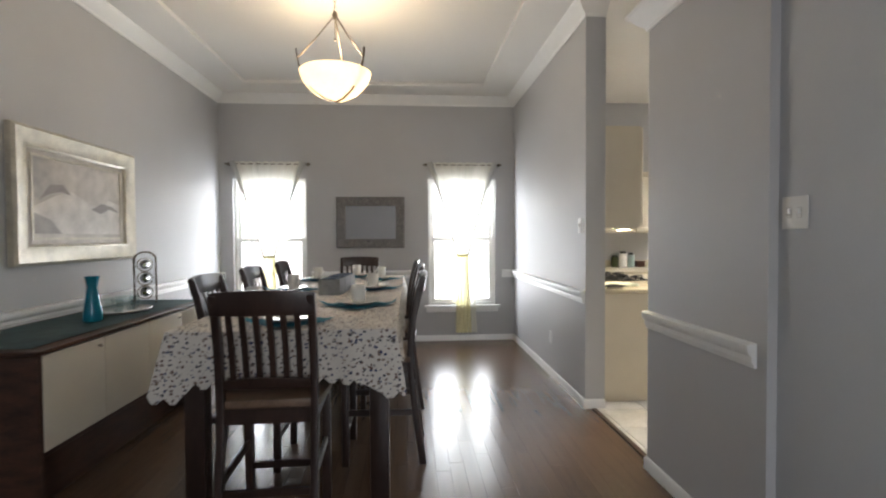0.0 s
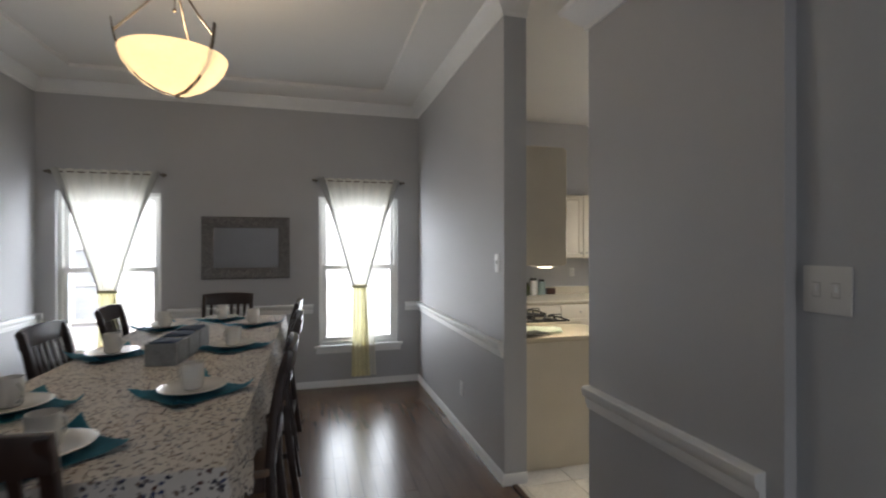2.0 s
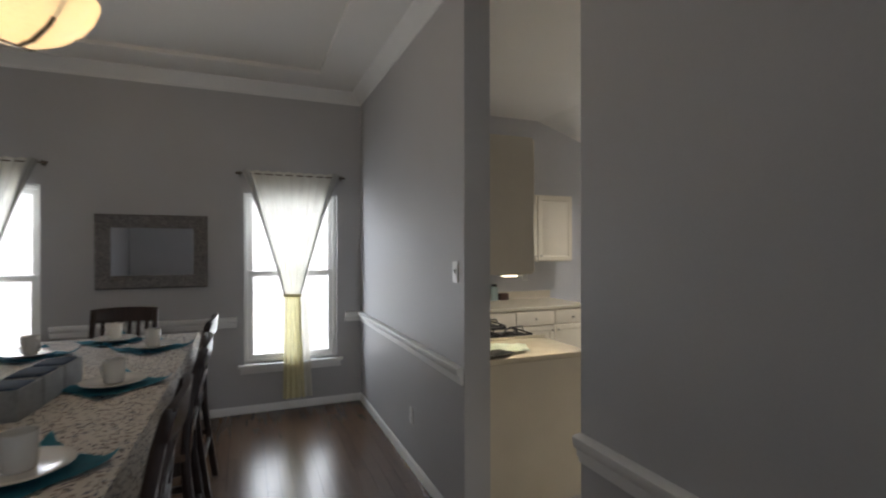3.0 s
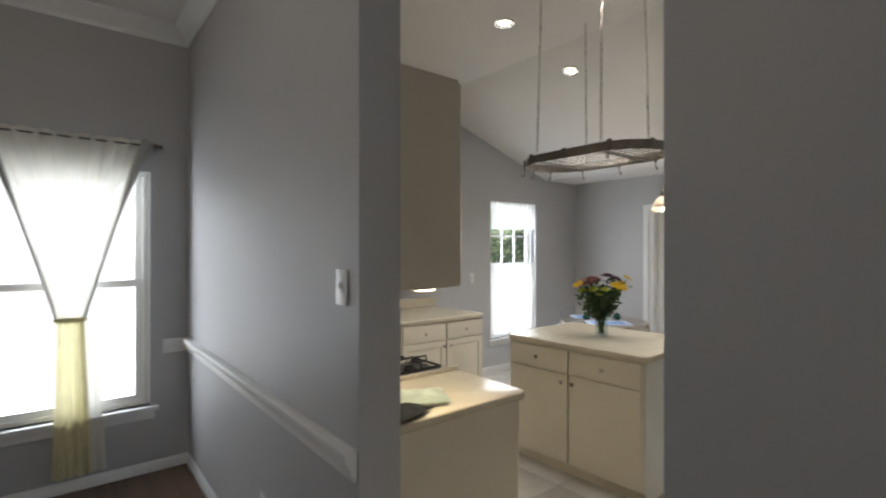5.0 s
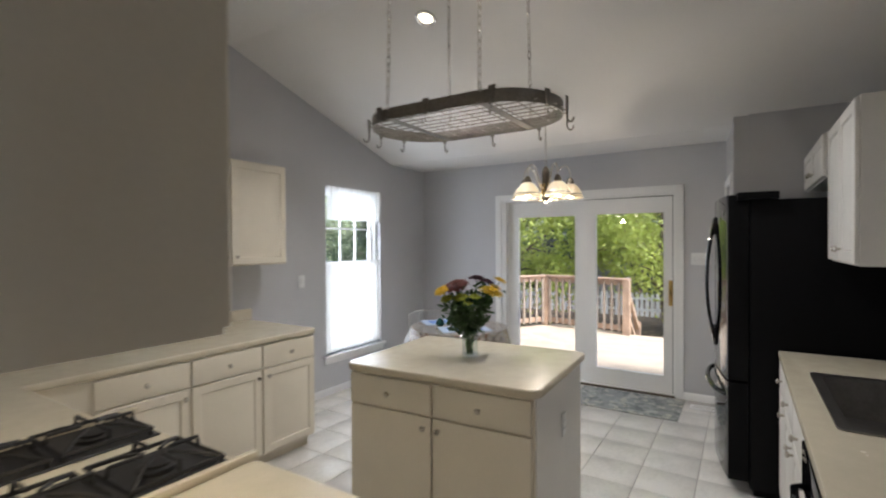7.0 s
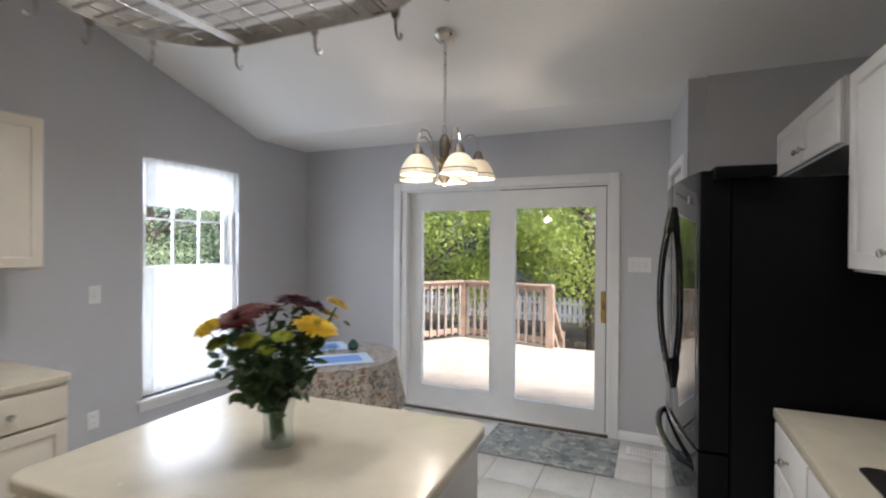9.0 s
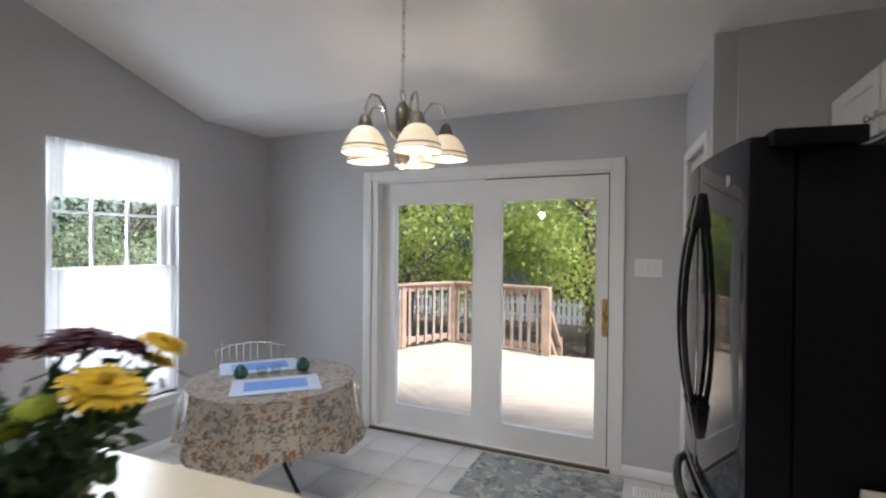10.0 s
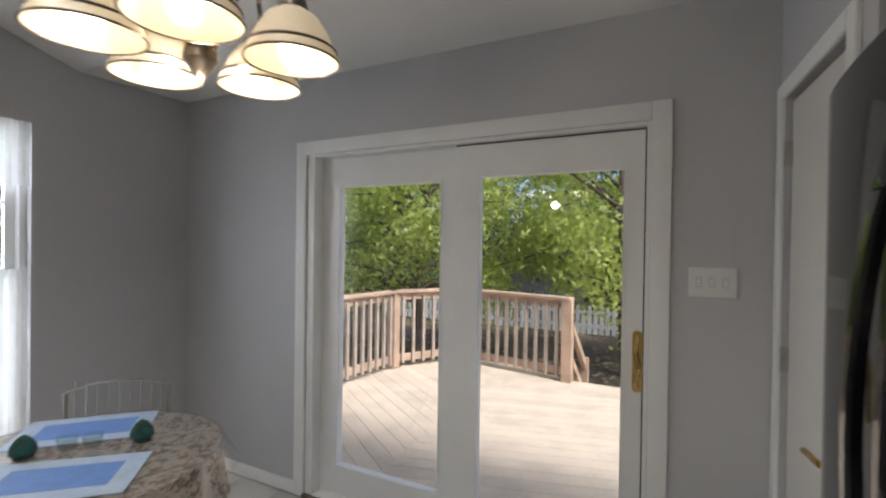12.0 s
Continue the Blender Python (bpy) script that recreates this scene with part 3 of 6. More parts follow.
# ---- things of the dining room ----
def dining_chair(m):
    c = thing("dining_chair", m, "dark-stained counter-height wooden chair with slatted back", "chair", "chairs round the dining table")
    w = 0.195
    for s in (-1, 1):
        bm = bmesh.new()
        pts = [(s * w, -0.27, 0), (s * w, -0.235, 0.25), (s * w, -0.205, 0.5), (s * w, -0.20, 0.66), (s * w, -0.215, 0.85), (s * w, -0.245, 1.0), (s * w, -0.275, 1.10)]
        sec = [(-0.016, -0.02), (0.016, -0.02), (0.016, 0.02), (-0.016, 0.02)]
        rings = [[bm.verts.new((x + a, y + b, z)) for a, b in sec] for x, y, z in pts]
        for r0_, r1_ in zip(rings, rings[1:]):
            for i in range(4):
                bm.faces.new((r0_[i], r0_[(i + 1) % 4], r1_[(i + 1) % 4], r1_[i]))
        bm.faces.new(rings[0][::-1])
        bm.faces.new(rings[-1])
        soften(bm, 0.005, 2, 60)
        part("back_leg", bm, M["dark_wood"], c)
        bm = boxes((s * 0.19 - 0.02, s * 0.19 + 0.02, 0.16, 0.20, 0, 0.60))
        soften(bm, 0.005, 2)
        part("front_leg", bm, M["dark_wood"], c)
    bm = bmesh.new()
    prism(bm, [(-0.215, -0.20), (0.215, -0.20), (0.235, 0.0), (0.23, 0.20), (0.12, 0.225), (-0.12, 0.225), (-0.23, 0.20), (-0.235, 0.0)], 0.605, 0.64)
    soften(bm, 0.009, 2)
    part("seat", bm, M["seat_wood"], c, "worn brown wooden seat")
    bm = boxes((-0.185, 0.185, 0.165, 0.195, 0.54, 0.605), (-0.185, 0.185, -0.205, -0.18, 0.54, 0.605), (-0.20, -0.175, -0.18, 0.165, 0.54, 0.605), (0.175, 0.20, -0.18, 0.165, 0.54, 0.605))
    part("seat_frame", bm, M["dark_wood"], c)

    def bowed(z0, z1, y, bow, thick, half):
        bm = bmesh.new()
        n = 10
        rows = []
        for i in range(n + 1):
            u = -1 + 2 * i / n
            yy = y - bow * (1 - u * u)
            rise = 0.012 * (1 - u * u)
            rows.append([bm.verts.new((half * u, yy + a, z)) for a, z in ((-thick, z0), (thick, z0), (thick - 0.012, z1 + rise), (-thick - 0.012, z1 + rise))])
        for a, b in zip(rows, rows[1:]):
            for i in range(4):
                bm.faces.new((a[i], a[(i + 1) % 4], b[(i + 1) % 4], b[i]))
        bm.faces.new(rows[0][::-1])
        bm.faces.new(rows[-1])
        soften(bm, 0.004, 2, 60)
        return bm

    part("crest_rail", bowed(1.015, 1.11, -0.262, 0.022, 0.012, 0.212), M["dark_wood"], c)
    part("lower_rail", bowed(0.695, 0.735, -0.205, 0.012, 0.011, 0.18), M["dark_wood"], c)
    for i in range(6):
        x = -0.1375 + 0.055 * i
        bow = 1 - (x / 0.215) ** 2
        bm = bmesh.new()
        rows = [[bm.verts.new((x + a, y + b, z)) for a, b in ((-0.012, -0.006), (0.012, -0.006), (0.012, 0.006), (-0.012, 0.006))] for y, z in ((-0.205 - 0.012 * bow, 0.73), (-0.218 - 0.02 * bow, 0.86), (-0.258 - 0.022 * bow, 1.02))]
        for a, b in zip(rows, rows[1:]):
            for k in range(4):
                bm.faces.new((a[k], a[(k + 1) % 4], b[(k + 1) % 4], b[k]))
        bm.faces.new(rows[0][::-1])
        bm.faces.new(rows[-1])
        part("slat", bm, M["dark_wood"], c)
    for r in ((-0.175, 0.175, 0.17, 0.19, 0.17, 0.205), (-0.2, 0.2, -0.245, -0.225, 0.24, 0.275), (-0.20, -0.18, -0.225, 0.165, 0.29, 0.325), (0.18, 0.20, -0.225, 0.165, 0.29, 0.325)):
        bm = boxes(r)
        soften(bm, 0.004, 1)
        part("stretcher", bm, M["dark_wood"], c)
    return c


TX, TY, TZ = -0.045, 4.07, 0.92
chair = dining_chair(pose(-0.085, 2.60, 0, 0, 0, 2))
for x, y, a in ((0.33, 3.31, 90), (0.34, 4.19, 92), (0.32, 5.02, 88), (-0.41, 3.27, -90), (-0.42, 4.10, -91), (-0.40, 4.92, -88), (-0.03, 5.46, 180)):
    copy_thing(chair, pose(x, y, 0, 0, 0, a))

table = thing("dining_table", pose(TX, TY, 0), "long counter-height dark wood dining table", "table")
bm = boxes((-0.49, 0.49, -1.54, 1.54, 0.88, 0.912))
soften(bm, 0.006, 2)
part("tabletop", bm, M["dark_wood"], table)
part("apron", boxes((-0.43, 0.43, -1.44, -1.415, 0.79, 0.88), (-0.43, 0.43, 1.415, 1.44, 0.79, 0.88), (-0.43, -0.405, -1.415, 1.415, 0.79, 0.88), (0.405, 0.43, -1.415, 1.415, 0.79, 0.88)), M["dark_wood"], table)
for sx in (-1, 1):
    for sy in (-1, 1):
        bm = boxes((sx * 0.425 - 0.045, sx * 0.425 + 0.045, sy * 1.435 - 0.045, sy * 1.435 + 0.045, 0, 0.879))
        soften(bm, 0.006, 2)
        part("leg", bm, M["dark_wood"], table)


def cloth_over(hx, hy, z, drop, hem):
    """A cloth over a rectangle: flat top, falling sides with soft folds and a scalloped hem."""
    bm = bmesh.new()
    per = []
    n_x, n_y = 44, 120
    for i in range(n_x):
        per.append((-hx + 2 * hx * i / n_x, -hy, 0, -1))
    for i in range(n_y):
        per.append((hx, -hy + 2 * hy * i / n_y, 1, 0))
    for i in range(n_x):
        per.append((hx - 2 * hx * i / n_x, hy, 0, 1))
    for i in range(n_y):
        per.append((-hx, hy - 2 * hy * i / n_y, -1, 0))
    rings = []
    total = len(per)
    for k in range(8):
        v = k / 7
        ring = []
        for i, (x, y, ox, oy) in enumerate(per):
            s = i * 0.17
            corner = max(0, 1 - min(hx - abs(x), hy - abs(y), key=abs) / 0.12) if min(hx - abs(x), 9) < 0.12 and hy - abs(y) < 0.12 else 0
            wave = 0.012 * math.sin(s * 2.1) + 0.008 * math.sin(s * 5.3 + 1)
            out = 0.004 + v * (0.016 + wave) + corner * v * 0.03
            zz = z - v * drop * (1 + 0.06 * math.sin(s * 1.3) + 0.28 * corner) - (hem * abs(math.sin(i * math.pi / 3.0)) if k == 7 else 0)
            ring.append(bm.verts.new((x + ox * out + (math.copysign(out, x) if corner and oy else 0), y + oy * out + (math.copysign(out, y) if corner and ox else 0), zz)))
        rings.append(ring)
    for a, b in zip(rings, rings[1:]):
        for i in range(total):
            bm.faces.new((a[i], a[(i + 1) % total], b[(i + 1) % total], b[i]))
    bm.faces.new(rings[0])
    return bm


tagged(solid("tablecloth", cloth_over(0.505, 1.56, 0.918, 0.21, 0.03), M["cloth"], m=pose(TX, TY, 0), angle=60), "white leaf-print tablecloth with scalloped hem over the dining table", "tablecloth")


def place_setting(x, y, a):
    r = random.Random(int(x * 100 + y * 1000))
    # napkin: a square of cloth with lifted corners
    bm = bmesh.new()
    n, h = 12, 0.15
    g = []
    for i in range(n + 1):
        row = []
        for j in range(n + 1):
            u, v = -1 + 2 * i / n, -1 + 2 * j / n
            c = abs(u) * abs(v)
            lift = 0.04 * c ** 4 * (0.5 + r.random() * 0.6) + 0.004 * max(abs(u), abs(v)) ** 2
            row.append(bm.verts.new((h * u * (1 + 0.14 * c), h * v * (1 + 0.14 * c), 0.003 + lift)))
        g.append(row)
    for i in range(n):
        for j in range(n):
            bm.faces.new((g[i][j], g[i + 1][j], g[i + 1][j + 1], g[i][j + 1]))
    bmesh.ops.solidify(bm, geom=bm.faces[:], thickness=0.003)
    solid("napkin", bm, M["teal"], "teal cloth napkin with pointed corners under a plate", "napkin", "place settings", m=pose(x, y, 0.9185, 0, 0, a + 45), angle=60)
    bm = bmesh.new()
    lathe(bm, [(0, 0.0), (0.07, 0.0), (0.085, 0.006), (0.128, 0.018), (0.132, 0.021), (0.127, 0.023), (0.083, 0.011), (0, 0.008)], 32)
    solid("plate", bm, M["china"], "white round dinner plate on a teal napkin", "plate", "place settings", m=pose(x, y, 0.929, 0, 0, a), angle=50)
    cup = thing("mug", pose(x, y, 0.938, 0, 0, a + 60), "white china mug standing on a plate", "mug", "place settings")
    bm = bmesh.new()
    lathe(bm, [(0, 0), (0.034, 0), (0.040, 0.006), (0.043, 0.05), (0.045, 0.105), (0.043, 0.107), (0.041, 0.10), (0.038, 0.01), (0, 0.008)], 24)
    part("body", bm, M["china"], cup, angle=50)
    bm = bmesh.new()
    tube(bm, [(0.040 + 0.028 * math.sin(t), 0, 0.052 - 0.034 * math.cos(t)) for t in [math.pi * i / 8 for i in range(9)]], 0.006, 6)
    part("handle", bm, M["china"], cup)


for x, y, a in ((0.215, 3.27, 90), (0.235, 4.2, 90), (0.25, 5.08, 90), (-0.385, 3.2, 270), (-0.385, 4.15, 270), (-0.37, 5.08, 270), (-0.03, 5.43, 180), (-0.06, 2.72, 0)):
    place_setting(x, y, a)

caddy = thing("centrepiece_box", pose(-0.03, 4.10, 0.918, 0, 0, -4), "grey wooden three-part box holding navy napkins", "box")
for i in range(3):
    y = -0.2 + 0.2 * i
    bm = boxes((-0.075, 0.075, y - 0.095, y + 0.095, 0, 0.008), (-0.075, -0.067, y - 0.095, y + 0.095, 0.008, 0.115), (0.067, 0.075, y - 0.095, y + 0.095, 0.008, 0.115), (-0.067, 0.067, y - 0.095, y - 0.087, 0.008, 0.115), (-0.067, 0.067, y + 0.087, y + 0.095, 0.008, 0.115))
    part("compartment", bm, M["planter"], caddy)
    bm = bmesh.new()
    prism(bm, rounded(-0.064, 0.064, y - 0.084, y + 0.084, 0.02), 0.03, 0.122)
    soften(bm, 0.012, 2)
    for v in bm.verts:
        v.co.z += 0.012 * noise.noise(v.co * 30)
    part("napkin_roll", bm, M["navy"], caddy, "rolled navy napkins")

# sideboard against the left wall
side = thing("sideboard", pose(-1.82, 3.57, 0), "low dark walnut sideboard with cream doors and glass top", "sideboard")
L0, L1 = -0.94, 0.94
bm = boxes((0.015, 0.64, L0, L0 + 0.03, 0, 0.795), (0.015, 0.64, L1 - 0.03, L1, 0, 0.795), (0.015, 0.03, L0 + 0.03, L1 - 0.03, 0.30, 0.795), (0.03, 0.62, L0 + 0.03, L1 - 0.03, 0.30, 0.33), (0.03, 0.5, L0 + 0.03, L1 - 0.03, 0.0, 0.30))
soften(bm, 0.003, 1)
part("body", bm, M["walnut"], side)
for i in range(4):
    y0 = L0 + 0.032 + i * 0.4545
    bm = boxes((0.622, 0.642, y0, y0 + 0.451, 0.335, 0.79))
    soften(bm, 0.003, 2)
    d = part("door", bm, M["cream"], side, "cream painted door")
    if i in (0, 2):
        bm = bmesh.new()
        rod(bm, (0.642, y0 + 0.40, 0.75), (0.66, y0 + 0.40, 0.75), 0.007)
        part("knob", bm, M["nickel"], d)
bm = boxes((0.012, 0.655, L0 - 0.005, L1 + 0.005, 0.798, 0.818))
soften(bm, 0.003, 2)
part("top", bm, M["walnut"], side, "dark polished top")
bm = bmesh.new()
g = [[bm.verts.new((0.06 + 0.52 * i / 6, -0.9 + 1.8 * j / 40, 0.0015 + 0.0015 * noise.noise(Vector((i, j * 0.6, 0))))) for j in range(41)] for i in range(7)]
for i in range(6):
    for j in range(40):
        bm.faces.new((g[i][j], g[i + 1][j], g[i + 1][j + 1], g[i][j + 1]))
bmesh.ops.solidify(bm, geom=bm.faces[:], thickness=0.004)
solid("table_runner", bm, M["runner"], "blue green cloth runner lying on the sideboard", "runner", m=pose(-1.82, 3.57, 0.822), angle=60)
bm = bmesh.new()
lathe(bm, [(0, 0), (0.058, 0), (0.064, 0.01), (0.062, 0.05), (0.042, 0.15), (0.034, 0.19), (0.040, 0.225), (0.050, 0.255), (0.047, 0.256), (0.031, 0.19), (0.038, 0.15), (0.057, 0.05), (0.055, 0.014), (0, 0.012)], 28)
solid("carafe", bm, M["blue_glass"], "turquoise blue glass carafe on the sideboard", "carafe", m=pose(-1.42, 3.40, 0.828) @ Matrix.Diagonal((0.82, 0.82, 1.08, 1)), angle=60)
bm = bmesh.new()
lathe(bm, [(0, 0), (0.20, 0), (0.215, 0.012), (0.212, 0.016), (0.198, 0.006), (0, 0.005)], 36)
for v in bm.verts:
    v.co.x *= 0.75
solid("serving_tray", bm, M["steel"], "oval silver tray with drinking glasses on the sideboard", "tray", m=pose(-1.48, 3.82, 0.828), angle=40)
M["tumbler"] = glass_mat("thin_clear_glass", (0.92, 0.95, 0.95))
for i, (x, y) in enumerate(((-1.46, 3.56), (-1.55, 3.60), (-1.44, 3.68), (-1.54, 3.73), (-1.47, 3.78))):
    bm = bmesh.new()
    lathe(bm, [(0, 0), (0.028, 0), (0.036, 0.09), (0.034, 0.09), (0.027, 0.006), (0, 0.006)], 18)
    solid("tumbler", bm, M["tumbler"], "clear drinking glass on the silver tray", "glass", "glasses on the tray", m=pose(x, y + 0.16, 0.835), angle=50)
rack = thing("wine_rack", pose(-1.60, 4.33, 0.828, 0, 0, 26), "upright metal wine rack with three bottles", "wine rack")
for y in (-0.07, 0.07):
    bm = bmesh.new()
    arch = [(-0.075, y, 0)] + [(0.075 * -math.cos(t), y, 0.34 + 0.06 * math.sin(t)) for t in [math.pi * i / 10 for i in range(11)]] + [(0.075, y, 0)]
    tube(bm, arch, 0.006, 6)
    part("hoop", bm, M["bronze"], rack)
for z in (0.08, 0.19, 0.30):
    bm = bmesh.new()
    tube(bm, [(0.052 * math.cos(t), -0.07, z + 0.052 * math.sin(t)) for t in [2 * math.pi * i / 18 for i in range(18)]], 0.005, 6, True)
    part("ring", bm, M["bronze"], rack)
    bm = bmesh.new()
    lathe(bm, [(0, 0), (0.036, 0), (0.038, 0.01), (0.038, 0.12), (0.034, 0.15), (0.015, 0.19), (0.014, 0.23), (0, 0.23)], 20)
    part("bottle", bm, M["bottle"], rack, "dark green wine bottle", at=Matrix.Translation((0, 0.10, z)) @ pose(0, 0, 0, 90, 0, 0))
for x in (-0.075, 0.075):
    bm = bmesh.new()
    rod(bm, (x, -0.07, 0.02), (x, 0.07, 0.02), 0.005)
    rod(bm, (x, -0.07, 0.30), (x, 0.07, 0.30), 0.005)
    part("crossbar", bm, M["bronze"], rack)


def framed(name, m, w, h, border, material, inner, inner_mat, label, category, depth=0.035, mat_border=0.0):
    """A picture or mirror on a wall: the back at y = 0, the face towards -y, centre at the origin."""
    f = thing(name, m, label, category)
    bm = bmesh.new()
    prof = [(0, 0), (0.0, depth * 0.7), (border * 0.15, depth), (border * 0.4, depth * 0.75), (border * 0.8, depth * 0.55), (border * 0.9, depth * 0.65), (border, depth * 0.45), (border, 0)]
    rings = []
    for sx, sz in ((-1, -1), (1, -1), (1, 1), (-1, 1)):
        rings.append([bm.verts.new((sx * (w / 2 - a), -d, sz * (h / 2 - a))) for a, d in prof])
    for i in range(4):
        a, b = rings[i], rings[(i + 1) % 4]
        for k in range(len(prof)):
            bm.faces.new((a[k], a[(k + 1) % len(prof)], b[(k + 1) % len(prof)], b[k]))
    part("frame", bm, material, f)
    part(inner, boxes((-w / 2 + border, w / 2 - border, -depth * 0.3, -0.002, -h / 2 + border, h / 2 - border)), inner_mat, f)
    return f


framed("wall_mirror", pose(0.04, YF - 0.003, 1.525), 0.86, 0.645, 0.116, M["mirror_frame"], "glass", M["mirror"], "rectangular mirror in an embossed pewter frame", "mirror")
pic = framed("framed_picture", pose(XL + 0.003, 3.91, 1.60, 0, 0, 90), 1.25, 0.86, 0.13, M["silver_frame"], "print", M["art"], "large faded landscape print in a champagne silver frame", "picture", 0.05)
bm = boxes((-0.46, 0.46, -0.021, -0.0165, -0.27, -0.255), (-0.46, 0.46, -0.021, -0.0165, 0.255, 0.27), (-0.46, -0.445, -0.021, -0.0165, -0.255, 0.255), (0.445, 0.46, -0.021, -0.0165, -0.255, 0.255))
part("inner_fillet", bm, M["silver_frame"], pic)
# pale hills and rocks of the print, as low painted shapes
for i, (shape, col) in enumerate((([(-0.44, -0.23), (0.44, -0.23), (0.44, 0.0), (0.3, 0.03), (0.2, -0.04), (0.05, 0.0), (-0.1, 0.06), (-0.25, 0.02), (-0.44, -0.06)], (0.62, 0.58, 0.54)), ([(-0.40, -0.02), (-0.30, 0.09), (-0.18, 0.10), (-0.10, 0.03), (-0.2, 0.05), (-0.3, 0.03)], (0.28, 0.25, 0.23)), ([(0.10, -0.05), (0.22, 0.0), (0.36, -0.02), (0.43, -0.06), (0.30, -0.04), (0.2, -0.08)], (0.30, 0.27, 0.25)), ([(-0.44, -0.23), (-0.2, -0.23), (-0.3, -0.14), (-0.44, -0.10)], (0.36, 0.33, 0.31)))):
    bm = bmesh.new()
    lo_ = [bm.verts.new((x, -0.0155 - 0.0006 * i, z)) for x, z in shape]
    bm.faces.new(lo_)
    part("painted_shape", bm, mat("print_tone", col, 0.5, vary=0.12, scale=9, bump=0.02), pic)

# pendant lamp over the dining table
PX, PY = 0.0, 3.88
pend = thing("pendant_lamp", pose(PX, PY, 3.22), "alabaster glass bowl pendant lamp in a bronze cradle, lit", "pendant lamp")
bm = bmesh.new()
lathe(bm, [(0, -0.071), (0.065, -0.071), (0.065, -0.086), (0.03, -0.106), (0, -0.111)], 20)
part("canopy", bm, M["bronze"], pend)


def chain(bm, top, bottom, pitch=0.03, r=0.0022, w=0.008):
    top, bottom = Vector(top), Vector(bottom)
    L = (bottom - top).length
    n = max(2, int(L / pitch))
    d = (bottom - top).normalized()
    a = d.cross(Vector((0.3, 1, 0.1))).normalized()
    b = d.cross(a)
    for i in range(n):
        c = top + (bottom - top) * (i + 0.5) / n
        s = a if i % 2 else b
        hl = L / n * 0.62
        pts = []
        for k in range(8):
            t = 2 * math.pi * k / 8
            pts.append(c + s * (w * math.cos(t)) + d * (hl * math.sin(t)))
        tube(bm, pts, r, 5, True)


bm = bmesh.new()
chain(bm, (0, 0, -0.106), (0, 0, -0.245))
part("chain", bm, M["bronze"], pend)
bm = bmesh.new()
lathe(bm, [(0, -0.24), (0.012, -0.245), (0.02, -0.27), (0.012, -0.30), (0, -0.305)], 14)
part("hub", bm, M["bronze"], pend)
bm = bmesh.new()
rod(bm, (0, 0, -0.30), (0, 0, -0.44), 0.004)
bmesh.ops.create_uvsphere(bm, u_segments=10, v_segments=8, radius=0.01, matrix=Matrix.Translation((0, 0, -0.445)))
part("stem", bm, M["bronze"], pend)
for k in range(3):
    a = 2 * math.pi * k / 3 + 1.45
    bm = bmesh.new()
    ca, sa = math.cos(a), math.sin(a)
    tube(bm, [(0.012 * ca, 0.012 * sa, -0.285), (0.14 * ca, 0.14 * sa, -0.46), (0.268 * ca, 0.268 * sa, -0.62)], 0.006, 6)
    part("arm", bm, M["bronze"], pend)
    bm = bmesh.new()
    pts = [(0.282, -0.56), (0.276, -0.61), (0.266, -0.66), (0.25, -0.71), (0.215, -0.775), (0.16, -0.835), (0.08, -0.885), (0.0, -0.899)]
    rows = []
    for r_, z in pts:
        t = Vector((-sa, ca, 0)) * 0.008
        o = Vector((r_ * ca, r_ * sa, z))
        inn = Vector((max(0, r_ - 0.006) * ca, max(0, r_ - 0.006) * sa, z + 0.006))
        rows.append([bm.verts.new(o - t), bm.verts.new(o + t), bm.verts.new(inn + t), bm.verts.new(inn - t)])
    for p, q in zip(rows, rows[1:]):
        for i in range(4):
            bm.faces.new((p[i], p[(i + 1) % 4], q[(i + 1) % 4], q[i]))
    part("strap", bm, M["bronze"], pend)
bm = bmesh.new()
lathe(bm, [(0, -0.888), (0.08, -0.876), (0.15, -0.84), (0.205, -0.79), (0.24, -0.74), (0.256, -0.695), (0.258, -0.685), (0.252, -0.685), (0.234, -0.738), (0.20, -0.784), (0.145, -0.832), (0.08, -0.867), (0, -0.879)], 40)
part("bowl", bm, M["alabaster"], pend, "glowing alabaster glass bowl", angle=60)
for k in range(3):
    a = 2 * math.pi * k / 3
    bm = bmesh.new()
    bmesh.ops.create_uvsphere(bm, u_segments=12, v_segments=8, radius=0.03, matrix=Matrix.Translation((0.08 * math.cos(a), 0.08 * math.sin(a), -0.76)))
    part("bulb", bm, M["bulb"], pend)


def plate_switch(name, m, w, h, toggles, label):
    """A wall plate: the back at y = 0, the face towards -y."""
    s = thing(name, m, label, "switch" if toggles else "outlet", kind="")
    bm = boxes((-w / 2, w / 2, -0.006, -0.0005, -h / 2, h / 2))
    soften(bm, 0.003, 2)
    part("cover_plate", bm, M["plastic"], s)
    if toggles:
        for i in range(toggles):
            x = (i - (toggles - 1) / 2) * 0.046
            bm = boxes((x - 0.005, x + 0.005, -0.016, -0.006, -0.004, 0.014), (x - 0.008, x + 0.008, -0.0072, -0.006, -0.016, 0.016))
            part("toggle", bm, M["plastic"], s)
            # flat grey rim: the shade round each toggle is put into colour
            part("toggle_shade", boxes((x - 0.0105, x + 0.0105, -0.0066, -0.0058, -0.019, 0.019)), M["shade_grey"], s, "flat grey rim coloured as shade round the toggle")
    else:
        for z in (-0.02, 0.02):
            bm = bmesh.new()
            prism(bm, rounded(-0.016, 0.016, -0.013, 0.013, 0.006), 0, 0.0016)
            o = part("socket", bm, M["plastic"], s, at=Matrix.Translation((0, -0.006, z)) @ pose(0, 0, 0, 90, 0, 0))
            for x in (-0.006, 0.006):
                part("slot", boxes((x - 0.001, x + 0.001, -0.0082, -0.0076, z - 0.004, z + 0.004)), M["dark_gap"], s)
    return s


